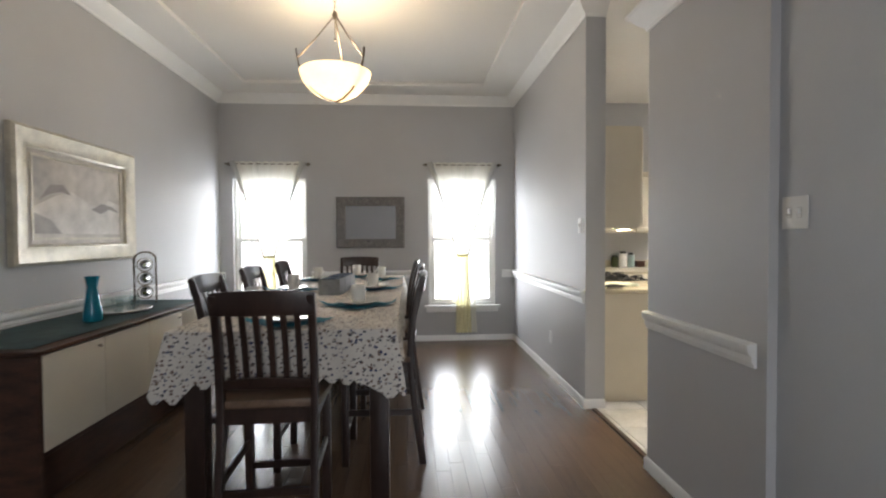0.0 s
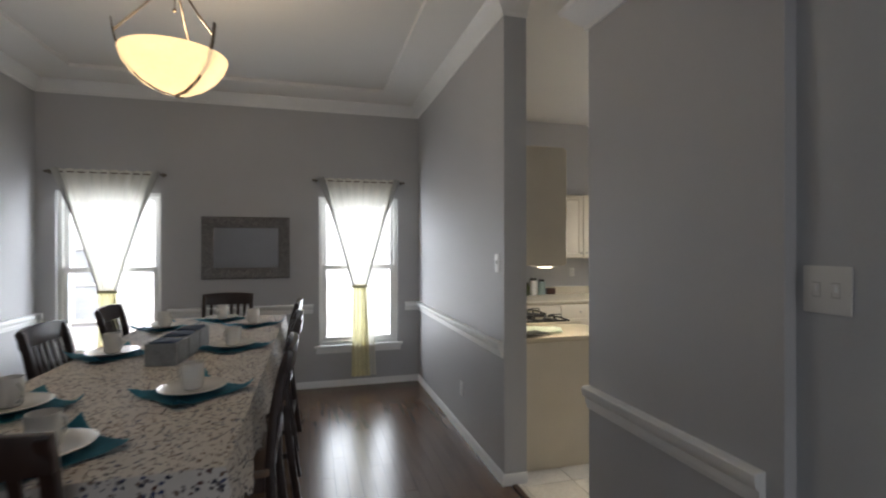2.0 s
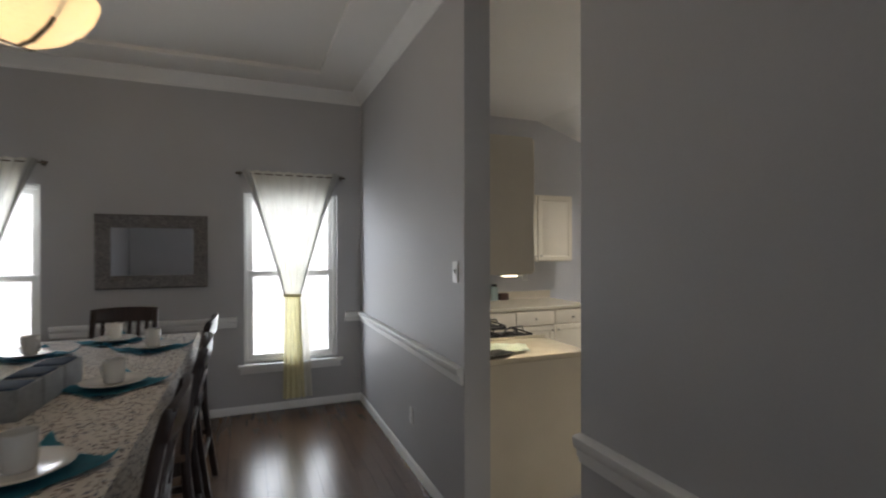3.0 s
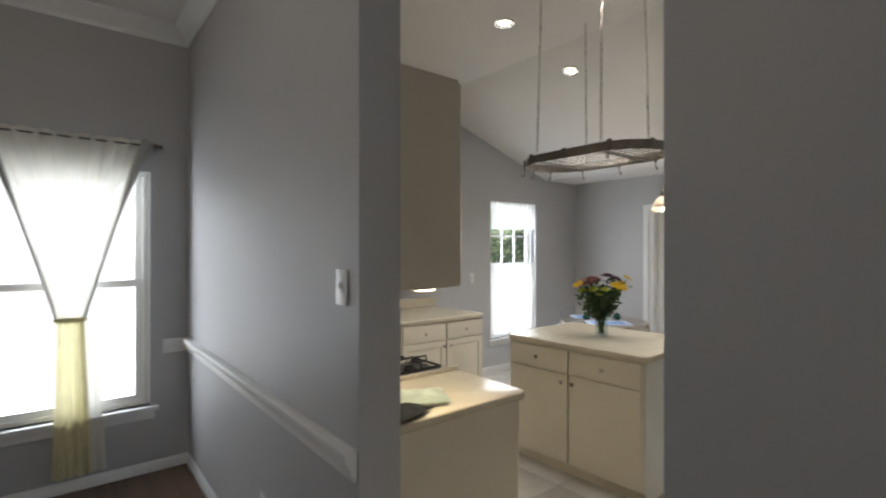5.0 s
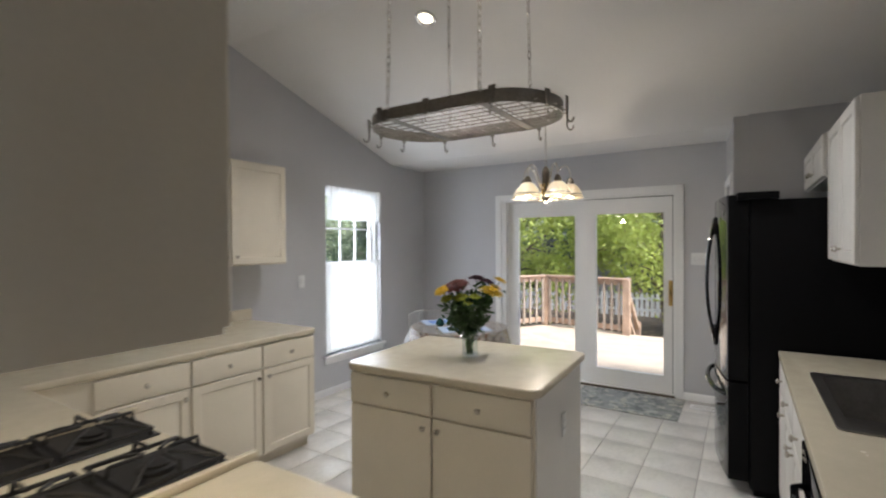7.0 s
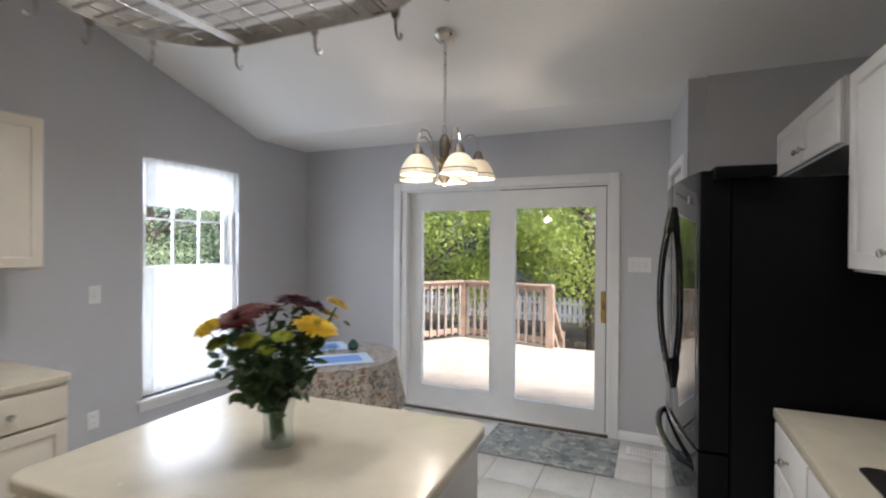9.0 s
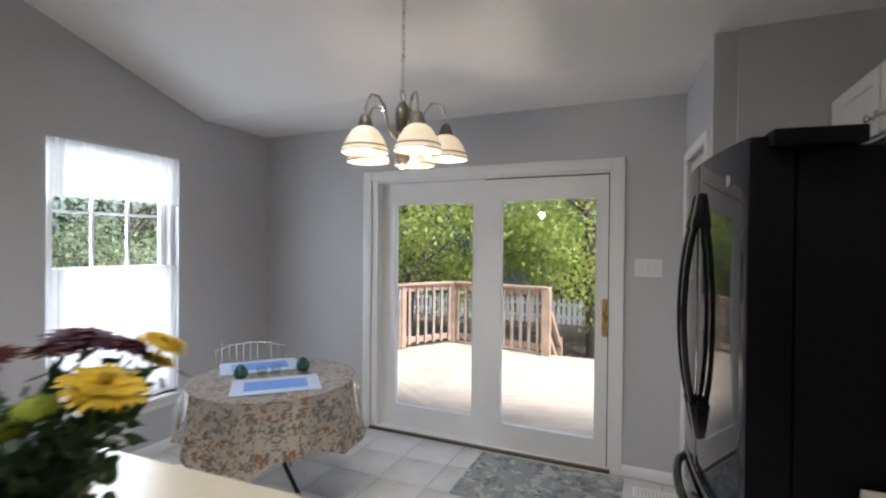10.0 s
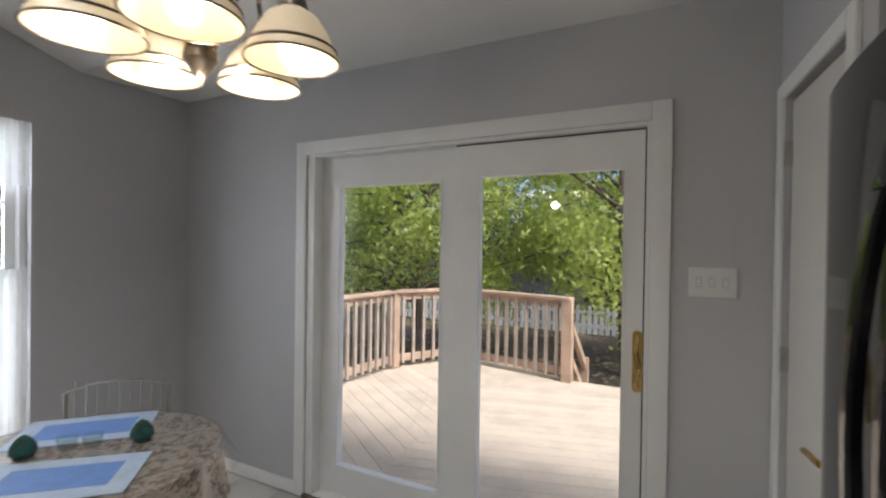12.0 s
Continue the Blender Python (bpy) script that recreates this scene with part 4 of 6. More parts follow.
plate_switch("light_switch", pose(HALL_X - 0.0005, 1.957, 1.415, 0, 0, -90), 0.115, 0.118, 2, "white double light switch on the hall wall")
plate_switch("light_switch", pose(XR - 0.0005, 4.02, 1.42, 0, 0, -90), 0.075, 0.118, 1, "white single light switch beside the opening")
plate_switch("wall_outlet", pose(XR - 0.0005, 4.80, 0.37, 0, 0, -90), 0.072, 0.115, 0, "white wall outlet below the chair rail")
lamp("pendant_bulbs", "POINT", pose(PX, PY, 2.62), 6.5, WARM, radius=0.12)

# ---- kitchen cabinets ----
def knob_at(parent, x, y, z):
    bm = bmesh.new()
    lathe(bm, [(0, 0), (0.006, 0), (0.006, 0.012), (0.014, 0.018), (0.015, 0.024), (0.009, 0.029), (0, 0.03)], 14)
    part("knob", bm, M["nickel"], parent, at=Matrix.Translation((x, y, z)) @ pose(0, 0, 0, 90, 0, 0))


def panel_door(c, x0, x1, z0, z1, material, raised=True, knob=None, name="door"):
    if raised:
        bm = bmesh.new()
        f = 0.052
        rings = []
        for k, y in ((0, -0.002), (0, -0.016), (0.004, -0.02), (f, -0.02), (f + 0.006, -0.012), (f + 0.012, -0.012), (f + 0.036, -0.0205)):
            rings.append([bm.verts.new((x, y, z)) for x, z in ((x0 + k, z0 + k), (x1 - k, z0 + k), (x1 - k, z1 - k), (x0 + k, z1 - k))])
        for r0, r1 in zip(rings, rings[1:]):
            for i in range(4):
                bm.faces.new((r0[i], r0[(i + 1) % 4], r1[(i + 1) % 4], r1[i]))
        bm.faces.new(rings[-1])
        bm.faces.new(rings[0][::-1])
    else:
        bm = boxes((x0, x1, -0.02, -0.002, z0, z1))
        soften(bm, 0.004, 2)
    d = part(name, bm, material, c)
    if knob:
        knob_at(d, knob[0], -0.02, knob[1])
    return d


def base_unit(m, w, h, d, columns, label, material, raised=True, name="base_cabinet", toe=0.09, drawers=True, hollow=False):
    """A floor unit: the front at y = 0 towards -y, x from 0 to w. columns: (x0, x1, side of the door's knob)."""
    c = thing(name, m, label, "cabinet", "kitchen base cabinets")
    if hollow:
        part("body", boxes((0.0, w, 0.0, 0.02, toe, h), (0.0, w, d - 0.015, d, toe, h), (0.0, 0.016, 0.02, d - 0.015, toe, h), (w - 0.016, w, 0.02, d - 0.015, toe, h), (0.016, w - 0.016, 0.02, d - 0.015, toe, toe + 0.02), (0.01, w - 0.01, 0.06, d, 0, toe)), material, c)
    else:
        part("body", boxes((0.0, w, 0.0, d, toe, h), (0.01, w - 0.01, 0.06, d, 0, toe)), material, c)
    zd = h - 0.17
    for x0, x1, side in columns:
        a, b = x0 + 0.007, x1 - 0.007
        if drawers:
            panel_door(c, a, b, zd + 0.008, h - 0.012, material, False, ((a + b) / 2, zd + 0.08), "drawer")
        kx = b - 0.035 if side > 0 else a + 0.035
        panel_door(c, a, b, toe + 0.012, zd - 0.004, material, raised, (kx, zd - 0.055))
    return c


def upper_unit(m, w, z0, z1, d, columns, label, material):
    c = thing("wall_cabinet", m, label, "cabinet", "kitchen wall cabinets")
    part("body", boxes((0, w, 0, d, z0, z1)), material, c)
    for x0, x1, side in columns:
        a, b = x0 + 0.006, x1 - 0.006
        panel_door(c, a, b, z0 + 0.01, z1 - 0.01, material, True, (b - 0.035 if side > 0 else a + 0.035, z0 + 0.07))
    return c


def worktop(name, outline, z0, z1, label, material=None):
    bm = bmesh.new()
    prism(bm, outline, z0, z1)
    soften(bm, 0.012, 3, 50)
    return solid(name, bm, material or M["counter"], label, "worktop")


# island
base_unit(pose(4.205, 4.565, 0, 0, 0, 2.5) @ pose(-0.38, 0.51, 0, 0, 0, -90), 1.02, 0.872, 0.80, [(0.0, 0.51, 1), (0.51, 1.02, -1)], "cream kitchen island with two drawers and two doors", M["cream"], False, "kitchen_island")
tagged(solid("island_end_panel", boxes((-0.365, 0.415, -0.5175, -0.511, 0.02, 0.868)), M["white_panel"], m=pose(4.205, 4.565, 0, 0, 0, 2.5)), "white painted end panel of the island", "panel")
worktop("island_worktop", rounded(-0.41, 0.455, -0.545, 0.54, 0.06, 6), 0.873, 0.912, "cream laminate island top with rounded corners").matrix_basis = pose(4.205, 4.565, 0, 0, 0, 2.5)
plate_switch("wall_outlet", pose(4.205, 4.565, 0, 0, 0, 2.5) @ pose(0.05, -0.518, 0.62), 0.072, 0.115, 0, "white outlet on the island end")

# run against the dining room wall, with the range
RX = 2.775
base_unit(pose(RX - 0.02, 4.485, 0, 0, 0, 90) @ pose(-0.44, 0, 0), 0.44, 0.872, RX - 0.02 - KX0, [(0, 0.44, 1)], "cream base cabinet beside the range", M["cream"])
tagged(solid("counter_end_panel", boxes((KX0 + 0.002, RX - 0.022, 4.038, 4.0445, 0.0, 0.868)), M["cream"]), "plain cream end panel below the counter", "panel")
worktop("range_side_worktop", rounded(KX0 + 0.002, RX + 0.012, 4.015, 4.492, 0.03, 4), 0.873, 0.912, "cream laminate counter beside the range")
stove = thing("range", pose(KX0 + 0.03, 4.88, 0), "cream gas range with black cast iron grates", "range")
bm = boxes((0, 0.70, -0.375, 0.375, 0.0, 0.90))
soften(bm, 0.006, 2)
part("body", bm, M["counter"], stove)
for s in (-1, 1):
    bm = boxes((0, 0.74, s * 0.3625 - 0.0125, s * 0.3625 + 0.0125, 0.901, 0.926))
    soften(bm, 0.006, 2)
    part("side_ledge", bm, M["counter"], stove)
bm = boxes((0.701, 0.74, -0.37, 0.37, 0.15, 0.80))
soften(bm, 0.006, 2)
door_o = part("oven_door", bm, M["counter"], stove)
bm = bmesh.new()
rod(bm, (0.77, -0.3, 0.76), (0.77, 0.3, 0.76), 0.012)
rod(bm, (0.74, -0.28, 0.76), (0.77, -0.28, 0.76), 0.008)
rod(bm, (0.74, 0.28, 0.76), (0.77, 0.28, 0.76), 0.008)
part("oven_handle", bm, M["white_panel"], door_o)
for by in (-0.20, 0.20):
    bm = boxes((0.12, 0.68, by - 0.135, by + 0.135, 0.901, 0.908))
    soften(bm, 0.003, 1)
    part("burner_pan", bm, M["iron"], stove, "black burner pan")
    for bx in (0.25, 0.53):
        bm = bmesh.new()
        lathe(bm, [(0, 0), (0.05, 0), (0.05, 0.012), (0.036, 0.016), (0.036, 0.024), (0, 0.026)], 18, (bx, by, 0.908))
        part("burner", bm, M["iron"], stove)
        bm = bmesh.new()
        q = 0.125
        tube(bm, [(bx - q, by - q, 0.93), (bx + q, by - q, 0.93), (bx + q, by + q, 0.93), (bx - q, by + q, 0.93)], 0.0065, 6, True)
        for k in range(4):
            a = math.pi / 4 + k * math.pi / 2
            tube(bm, [(bx + 0.03 * math.cos(a), by + 0.03 * math.sin(a), 0.956), (bx + 0.09 * math.cos(a), by + 0.09 * math.sin(a), 0.952), (bx + 0.172 * math.cos(a), by + 0.172 * math.sin(a), 0.93), (bx + 0.172 * math.cos(a), by + 0.172 * math.sin(a), 0.908)], 0.006, 6)
            a = k * math.pi / 2
            tube(bm, [(bx + 0.035 * math.cos(a), by + 0.035 * math.sin(a), 0.962), (bx + 0.12 * math.cos(a), by + 0.12 * math.sin(a), 0.962), (bx + q * math.cos(a), by + q * math.sin(a), 0.93)], 0.006, 6)
        part("grate", bm, M["iron"], stove, "black cast iron grate")
worktop("corner_worktop", [(KX0 + 0.002, 5.27), (2.70, 5.27), (2.70, 6.05), (4.45, 6.05), (4.48, 6.08), (4.48, KY1 - 0.002), (KX0 + 0.002, KY1 - 0.002)], 0.866, 0.905, "cream laminate counter under the wall cabinets")
base_unit(pose(2.67, 5.275, 0, 0, 0, 90), 0.79, 0.863, 2.67 - KX0, [(0, 0.72, 1)], "cream corner base cabinet", M["cream"])
base_unit(pose(2.675, 6.075, 0), 0.81, 0.863, KY1 - 6.077, [(0.30, 0.81, 1)], "cream base cabinet with a drawer and a panelled door", M["cream"])
base_unit(pose(3.487, 6.075, 0), 0.972, 0.863, KY1 - 6.077, [(0, 0.5, 1), (0.5, 0.972, -1)], "cream base cabinet with two drawers and two panelled doors", M["cream"])
tagged(solid("backsplash", boxes((KX0 + 0.02, 4.478, KY1 - 0.022, KY1 - 0.002, 0.906, 0.998), (KX0 + 0.002, KX0 + 0.02, 5.27, KY1 - 0.002, 0.906, 0.998)), M["counter"]), "low cream laminate backsplash", "backsplash", kind="structure")
upper_unit(pose(KX0 + 0.32, 3.985, 0, 0, 0, 90), 0.60, 1.40, 2.20, 0.318, [(0, 0.6, 1)], "cream wall cabinet over the counter end", M["cream"])
hood = thing("range_hood_cabinet", pose(KX0 + 0.32, 4.59, 0, 0, 0, 90), "cream wall cabinet with a lit hood over the range", "cabinet")
part("body", boxes((0, 0.76, 0, 0.318, 1.60, 2.20)), M["cream"], hood)
panel_door(hood, 0.006, 0.374, 1.61, 2.19, M["cream"], True, (0.34, 1.67))
panel_door(hood, 0.386, 0.754, 1.61, 2.19, M["cream"], True, (0.42, 1.67))
bm = boxes((0.0, 0.76, -0.12, 0.318, 1.47, 1.598))
soften(bm, 0.01, 2)
part("hood", bm, M["white_panel"], hood, "white range hood")
bm = boxes((0.2, 0.56, -0.05, 0.03, 1.462, 1.469))
part("hood_light", bm, M["bulb"], hood, "lit hood lamp")
ul = thing("undercabinet_light", pose(2.255, 4.10, 1.399), "small lit lamp under the wall cabinet end", "cabinet light")
bm = boxes((-0.075, 0.075, -0.055, 0.055, -0.010, 0.0))
soften(bm, 0.003, 2)
part("housing", bm, M["white_panel"], ul)
part("diffuser", boxes((-0.03, 0.05, -0.03, 0.03, -0.016, -0.0105)), M["bulb"], ul, "glowing diffuser")
lamp("undercabinet_lamp", "AREA", pose(2.255, 4.10, 1.375), 2.0, (1, 0.82, 0.55), size=(0.12, 0.09))
upper_unit(pose(KX0 + 0.32, 5.355, 0, 0, 0, 90), 1.17, 1.37, 2.20, 0.318, [(0, 0.585, 1), (0.585, 1.17, -1)], "cream wall cabinet in the corner", M["cream"])
upper_unit(pose(2.70, 6.548, 0), 0.86, 1.385, 2.20, 0.318, [(0, 0.43, 1), (0.43, 0.86, -1)], "cream wall cabinet with panelled doors", M["cream"])
upper_unit(pose(3.562, 6.548, 0), 1.03, 1.385, 2.20, 0.318, [(0, 0.515, 1), (0.515, 1.03, -1)], "cream wall cabinet with two panelled doors", M["cream"])

# jars on the counter
M["jar_glass"] = mat("pale_green_jar_glass", (0.45, 0.55, 0.52), 0.1, vary=0.1, scale=10, bump=0, transmit=0.3)
M["jar_fill"] = mat("white_flour", (0.78, 0.76, 0.72), 0.8, vary=0.05, scale=30)
for i, (x, r, h, label) in enumerate(((3.383, 0.05, 0.165, "dark glass storage jar"), (3.497, 0.052, 0.22, "glass storage jar filled with flour"), (3.615, 0.047, 0.20, "pale green glass storage jar"))):
    j = thing("storage_jar", pose(x, 6.785, 0.906), label + " on the counter", "jar", "jars on the counter")
    bm = bmesh.new()
    lathe(bm, [(0, 0), (r, 0), (r, h * 0.75), (r * 0.85, h * 0.85), (0, h * 0.85)], 20)
    part("jar", bm, [M["bottle"], M["jar_fill"], M["jar_glass"]][i], j)
    bm = bmesh.new()
    lathe(bm, [(0, h * 0.851), (r * 0.8, h * 0.851), (r * 0.8, h), (0, h)], 20)
    part("lid", bm, M["iron"], j, "dark lid")
bm = boxes((-0.06, 0.06, -0.04, 0.04, 0, 0.085))
soften(bm, 0.006, 2)
solid("wooden_box", bm, M["walnut"], "small brown wooden box on the counter", "box", m=pose(3.737, 6.785, 0.906))

# towel and pot holder on the counter beside the range
def crumpled(hx, hy, n, height, seed):
    bm = bmesh.new()
    g = []
    for i in range(n + 1):
        row = []
        for k in range(n + 1):
            u, v = -1 + 2 * i / n, -1 + 2 * k / n
            z = 0.006 + height * max(0, 1 - max(abs(u), abs(v)) ** 3) * (0.7 + 0.5 * noise.noise(Vector((u * 2 + seed, v * 2, seed)))) + 0.006 * (1 + noise.noise(Vector((u * 6, v * 6, seed))))
            row.append(bm.verts.new((hx * u + 0.01 * noise.noise(Vector((v * 4, seed, 0))), hy * v + 0.01 * noise.noise(Vector((u * 4, 0, seed))), z)))
        g.append(row)
    for i in range(n):
        for k in range(n):
            bm.faces.new((g[i][k], g[i + 1][k], g[i + 1][k + 1], g[i][k + 1]))
    bmesh.ops.solidify(bm, geom=bm.faces[:], thickness=0.006)
    return bm


M["towel"] = mat("pale_green_towel", (0.52, 0.58, 0.50), 0.9, vary=0.14, scale=14, bump=0.5, fine=220)
solid("dish_towel", crumpled(0.14, 0.10, 18, 0.022, 3), M["towel"], "folded pale green dish towel on the counter", "towel", m=pose(2.30, 4.21, 0.918, 0, 0, -25), angle=70)
solid("pot_holder", crumpled(0.10, 0.07, 12, 0.018, 7), mat("black_quilted_cloth", (0.015, 0.016, 0.018), 0.9, vary=0.2, scale=30, bump=0.3, fine=200), "dark quilted pot holder beside the towel", "pot holder", m=pose(2.17, 4.09, 0.918, 0, 0, 15), angle=70)

# sink run on the south wall
SY = 3.07
base_unit(pose(5.288, SY, 0, 0, 0, 180), 0.423, 0.872, SY - KY0, [(0, 0.423, 1)], "white base cabinet beside the refrigerator", M["white_panel"])
base_unit(pose(4.863, SY, 0, 0, 0, 180), 0.92, 0.872, SY - KY0, [(0, 0.46, 1), (0.46, 0.92, -1)], "white sink base cabinet with two doors", M["white_panel"], hollow=True)
dw = thing("dishwasher", pose(3.941, SY, 0, 0, 0, 180), "white dishwasher with a black handle panel", "dishwasher")
part("body", boxes((0.004, 0.596, 0.0, SY - KY0, 0.09, 0.868), (0.02, 0.58, 0.05, 0.5, 0, 0.09)), M["white_panel"], dw)
bm = boxes((0.006, 0.594, -0.025, -0.001, 0.10, 0.70))
soften(bm, 0.006, 2)
part("door", bm, M["white_panel"], dw)
bm = boxes((0.006, 0.594, -0.028, -0.001, 0.705, 0.865))
soften(bm, 0.008, 2)
part("control_panel", bm, M["black"], dw, "black control panel")
bm = bmesh.new()
tube(bm, [(0.05, -0.028, 0.72), (0.10, -0.055, 0.73), (0.30, -0.065, 0.735), (0.50, -0.055, 0.73), (0.55, -0.028, 0.72)], 0.012, 8)
part("handle", bm, M["black"], dw, "black bar handle")
base_unit(pose(3.338, SY, 0, 0, 0, 180), 1.30, 0.872, SY - KY0, [(0, 0.65, 1), (0.65, 1.30, -1)], "white base cabinet with two doors", M["white_panel"])
SX0, SX1, SV0, SV1 = 3.96, 4.76, 2.53, 2.98
bm = bmesh.new()
o_ = [(KX0, KY0 + 0.002), (5.292, KY0 + 0.002), (5.292, SY + 0.025), (KX0, SY + 0.025)]
i_ = [(SX0, SV0), (SX1, SV0), (SX1, SV1), (SX0, SV1)]
vv = [[bm.verts.new((x, y, z)) for x, y in o] for o in (o_, i_) for z in (0.873, 0.912)]
for i in range(4):
    j = (i + 1) % 4
    for a, b in ((vv[0], vv[1]), (vv[1], vv[3]), (vv[3], vv[2]), (vv[2], vv[0])):
        bm.faces.new((a[i], a[j], b[j], b[i]))
soften(bm, 0.008, 2, 50)
solid("sink_worktop", bm, M["counter"], "cream laminate counter with a sink cut-out", "worktop")
M["sink_steel"] = mat("dull_sink_steel", (0.20, 0.19, 0.18), 0.42, 1.0, vary=0.1, scale=15, bump=0.03)
sink = thing("kitchen_sink", pose((SX0 + SX1) / 2, (SV0 + SV1) / 2, 0.913), "stainless steel drop-in sink in the counter", "sink")
bm = bmesh.new()
hx, hy = (SX1 - SX0) / 2, (SV1 - SV0) / 2
r_out, r_in, r_bot = rounded(-hx - 0.02, hx + 0.02, -hy - 0.02, hy + 0.02, 0.03), rounded(-hx + 0.02, hx - 0.02, -hy + 0.02, hy - 0.02, 0.05), rounded(-hx + 0.05, hx - 0.05, -hy + 0.05, hy - 0.05, 0.05)
rings = [[bm.verts.new((x, y, z)) for x, y in o] for o, z in ((r_out, 0.0), (r_out, 0.005), (r_in, 0.004), (r_in, -0.01), (r_bot, -0.17))]
for a, b in zip(rings, rings[1:]):
    for i in range(len(a)):
        bm.faces.new((a[i], a[(i + 1) % len(a)], b[(i + 1) % len(a)], b[i]))
bm.faces.new(rings[-1])
part("basin", bm, M["sink_steel"], sink)
bm = bmesh.new()
lathe(bm, [(0, 0), (0.04, 0), (0.045, 0.004), (0, 0.005)], 18, (0, 0, -0.169))
part("drain", bm, M["steel"], sink)
bm = bmesh.new()
tube(bm, [(0, -hy + 0.0, 0.005), (0, -hy, 0.18), (0, -hy + 0.04, 0.23), (0, -hy + 0.11, 0.235), (0, -hy + 0.15, 0.19)], 0.011, 10)
part("faucet", bm, M["steel"], sink, "curved steel faucet")
# small dishes beside the sink
M["coral"] = mat("coral_plastic", (0.75, 0.16, 0.07), 0.5, vary=0.05)
M["teal_plastic"] = mat("teal_plastic", (0.03, 0.20, 0.27), 0.5, vary=0.05)
bm = bmesh.new()
prism(bm, rounded(-0.06, 0.06, -0.035, 0.035, 0.02), 0, 0.03)
soften(bm, 0.008, 2)
solid("sponge", bm, M["teal_plastic"], "teal scrubbing sponge beside the sink", "sponge", m=pose(4.86, 2.63, 0.913, 0, 0, 20))
bm = bmesh.new()
prism(bm, rounded(-0.05, 0.05, -0.03, 0.03, 0.02), 0, 0.022)
soften(bm, 0.007, 2)
solid("sponge", bm, M["coral"], "coral red sponge lying on the teal one", "sponge", m=pose(4.85, 2.63, 0.944, 0, 0, 10))

upper_unit(pose(5.30, 2.85, 0, 0, 0, 180), 0.76, 1.44, 2.17, 2.85 - KY0, [(0, 0.38, 1), (0.38, 0.76, -1)], "white wall cabinet beside the refrigerator", M["white_panel"])
upper_unit(pose(6.315, 2.87, 0, 0, 0, 180), 0.985, 1.91, 2.17, 2.87 - KY0, [(0, 0.49, 1), (0.49, 0.985, -1)], "white short wall cabinet over the refrigerator", M["white_panel"])

# refrigerator
fr = thing("refrigerator", pose(5.387, 2.398, 0, 0, 0, 6) @ Matrix.Diagonal((1.03, 1, 1, 1)), "black french-door refrigerator with curved handles", "refrigerator")
bm = boxes((0, 0.89, 0.04, 0.84, 0.05, 1.80), (0.03, 0.86, 0.08, 0.82, 0, 0.05))
soften(bm, 0.006, 2)
part("body", bm, M["black_side"], fr)


def curved_front(x0, x1, z0, z1):
    bm = bmesh.new()
    arc = [(x0 + (x1 - x0) * i / 10, 0.845 + 0.11 + 0.04 * (1 - ((x0 + (x1 - x0) * i / 10 - 0.445) / 0.445) ** 2)) for i in range(11)]
    prism(bm, [(x1, 0.845), (x0, 0.845)] + arc, z0, z1)
    soften(bm, 0.008, 2, 50)
    return bm


def matte_sides(ob):
    """The sides of a door have the body's textured finish; only its bowed face is glossy."""
    ob.data.materials.append(M["black_side"])
    for p in ob.data.polygons:
        if abs(p.normal.x) > 0.8:
            p.material_index = 1


def bow_bar(bm, pts, half_w, half_t):
    """A flat bar bent along points in the plane x = const, wider than it is thick."""
    rings = []
    for i, p in enumerate(pts):
        a, b = Vector(pts[max(0, i - 1)]), Vector(pts[min(len(pts) - 1, i + 1)])
        d = (b - a).normalized()
        n = Vector((0, d.z, -d.y))
        p = Vector(p)
        rings.append([bm.verts.new(p + Vector((u * half_w, 0, 0)) + n * (w * half_t)) for u, w in ((-1, -0.5), (-0.6, -1), (0.6, -1), (1, -0.5), (1, 0.5), (0.6, 1), (-0.6, 1), (-1, 0.5))])
    for r0_, r1_ in zip(rings, rings[1:]):
        for k in range(8):
            bm.faces.new((r0_[k], r0_[(k + 1) % 8], r1_[(k + 1) % 8], r1_[k]))
    bm.faces.new(rings[0][::-1])
    bm.faces.new(rings[-1])


for x0, x1, hx in ((0.002, 0.443, 0.40), (0.447, 0.888, 0.49)):
    d = part("door", curved_front(x0, x1, 0.70, 1.835), M["black"], fr, "glossy black door")
    matte_sides(d)
    bm = bmesh.new()
    bow_bar(bm, [(hx, 0.99 + 0.058 * math.sin(math.pi * i / 16) ** 0.55, 0.905 + 0.75 * i / 16) for i in range(17)], 0.013, 0.010)
    part("handle", bm, M["black"], d, "curved black handle")
    for z, dz in ((0.90, -1), (1.66, 1)):
        bm = boxes((hx - 0.026, hx + 0.026, 0.972, 1.03, z - 0.062, z + 0.062))
        for v in bm.verts:
            if v.co.y > 1.0 and (v.co.z - z) * dz > 0:
                v.co.y -= 0.022
        soften(bm, 0.008, 2)
        part("handle_mount", bm, M["black"], d, "black block at the handle's end")
d = part("freezer_drawer", curved_front(0.002, 0.888, 0.09, 0.69), M["black"], fr, "glossy black freezer drawer")
matte_sides(d)
bm = bmesh.new()
tube(bm, [(0.06 + 0.77 * i / 12, 0.955 + 0.085 * math.sin(math.pi * i / 12) ** 0.5, 0.60) for i in range(13)], 0.017, 10)
part("handle", bm, M["black"], d, "curved black handle")
for x in (0.06, 0.83):
    bm = boxes((x - 0.10, x + 0.10, 0.70, 0.91, 1.80, 1.845))
    soften(bm, 0.006, 2)
    part("hinge_cover", bm, M["black_side"], fr)
bm = bmesh.new()
prism(bm, [(0.035 * math.cos(2 * math.pi * i / 24), 0.018 * math.sin(2 * math.pi * i / 24)) for i in range(24)], 0, 0.003)
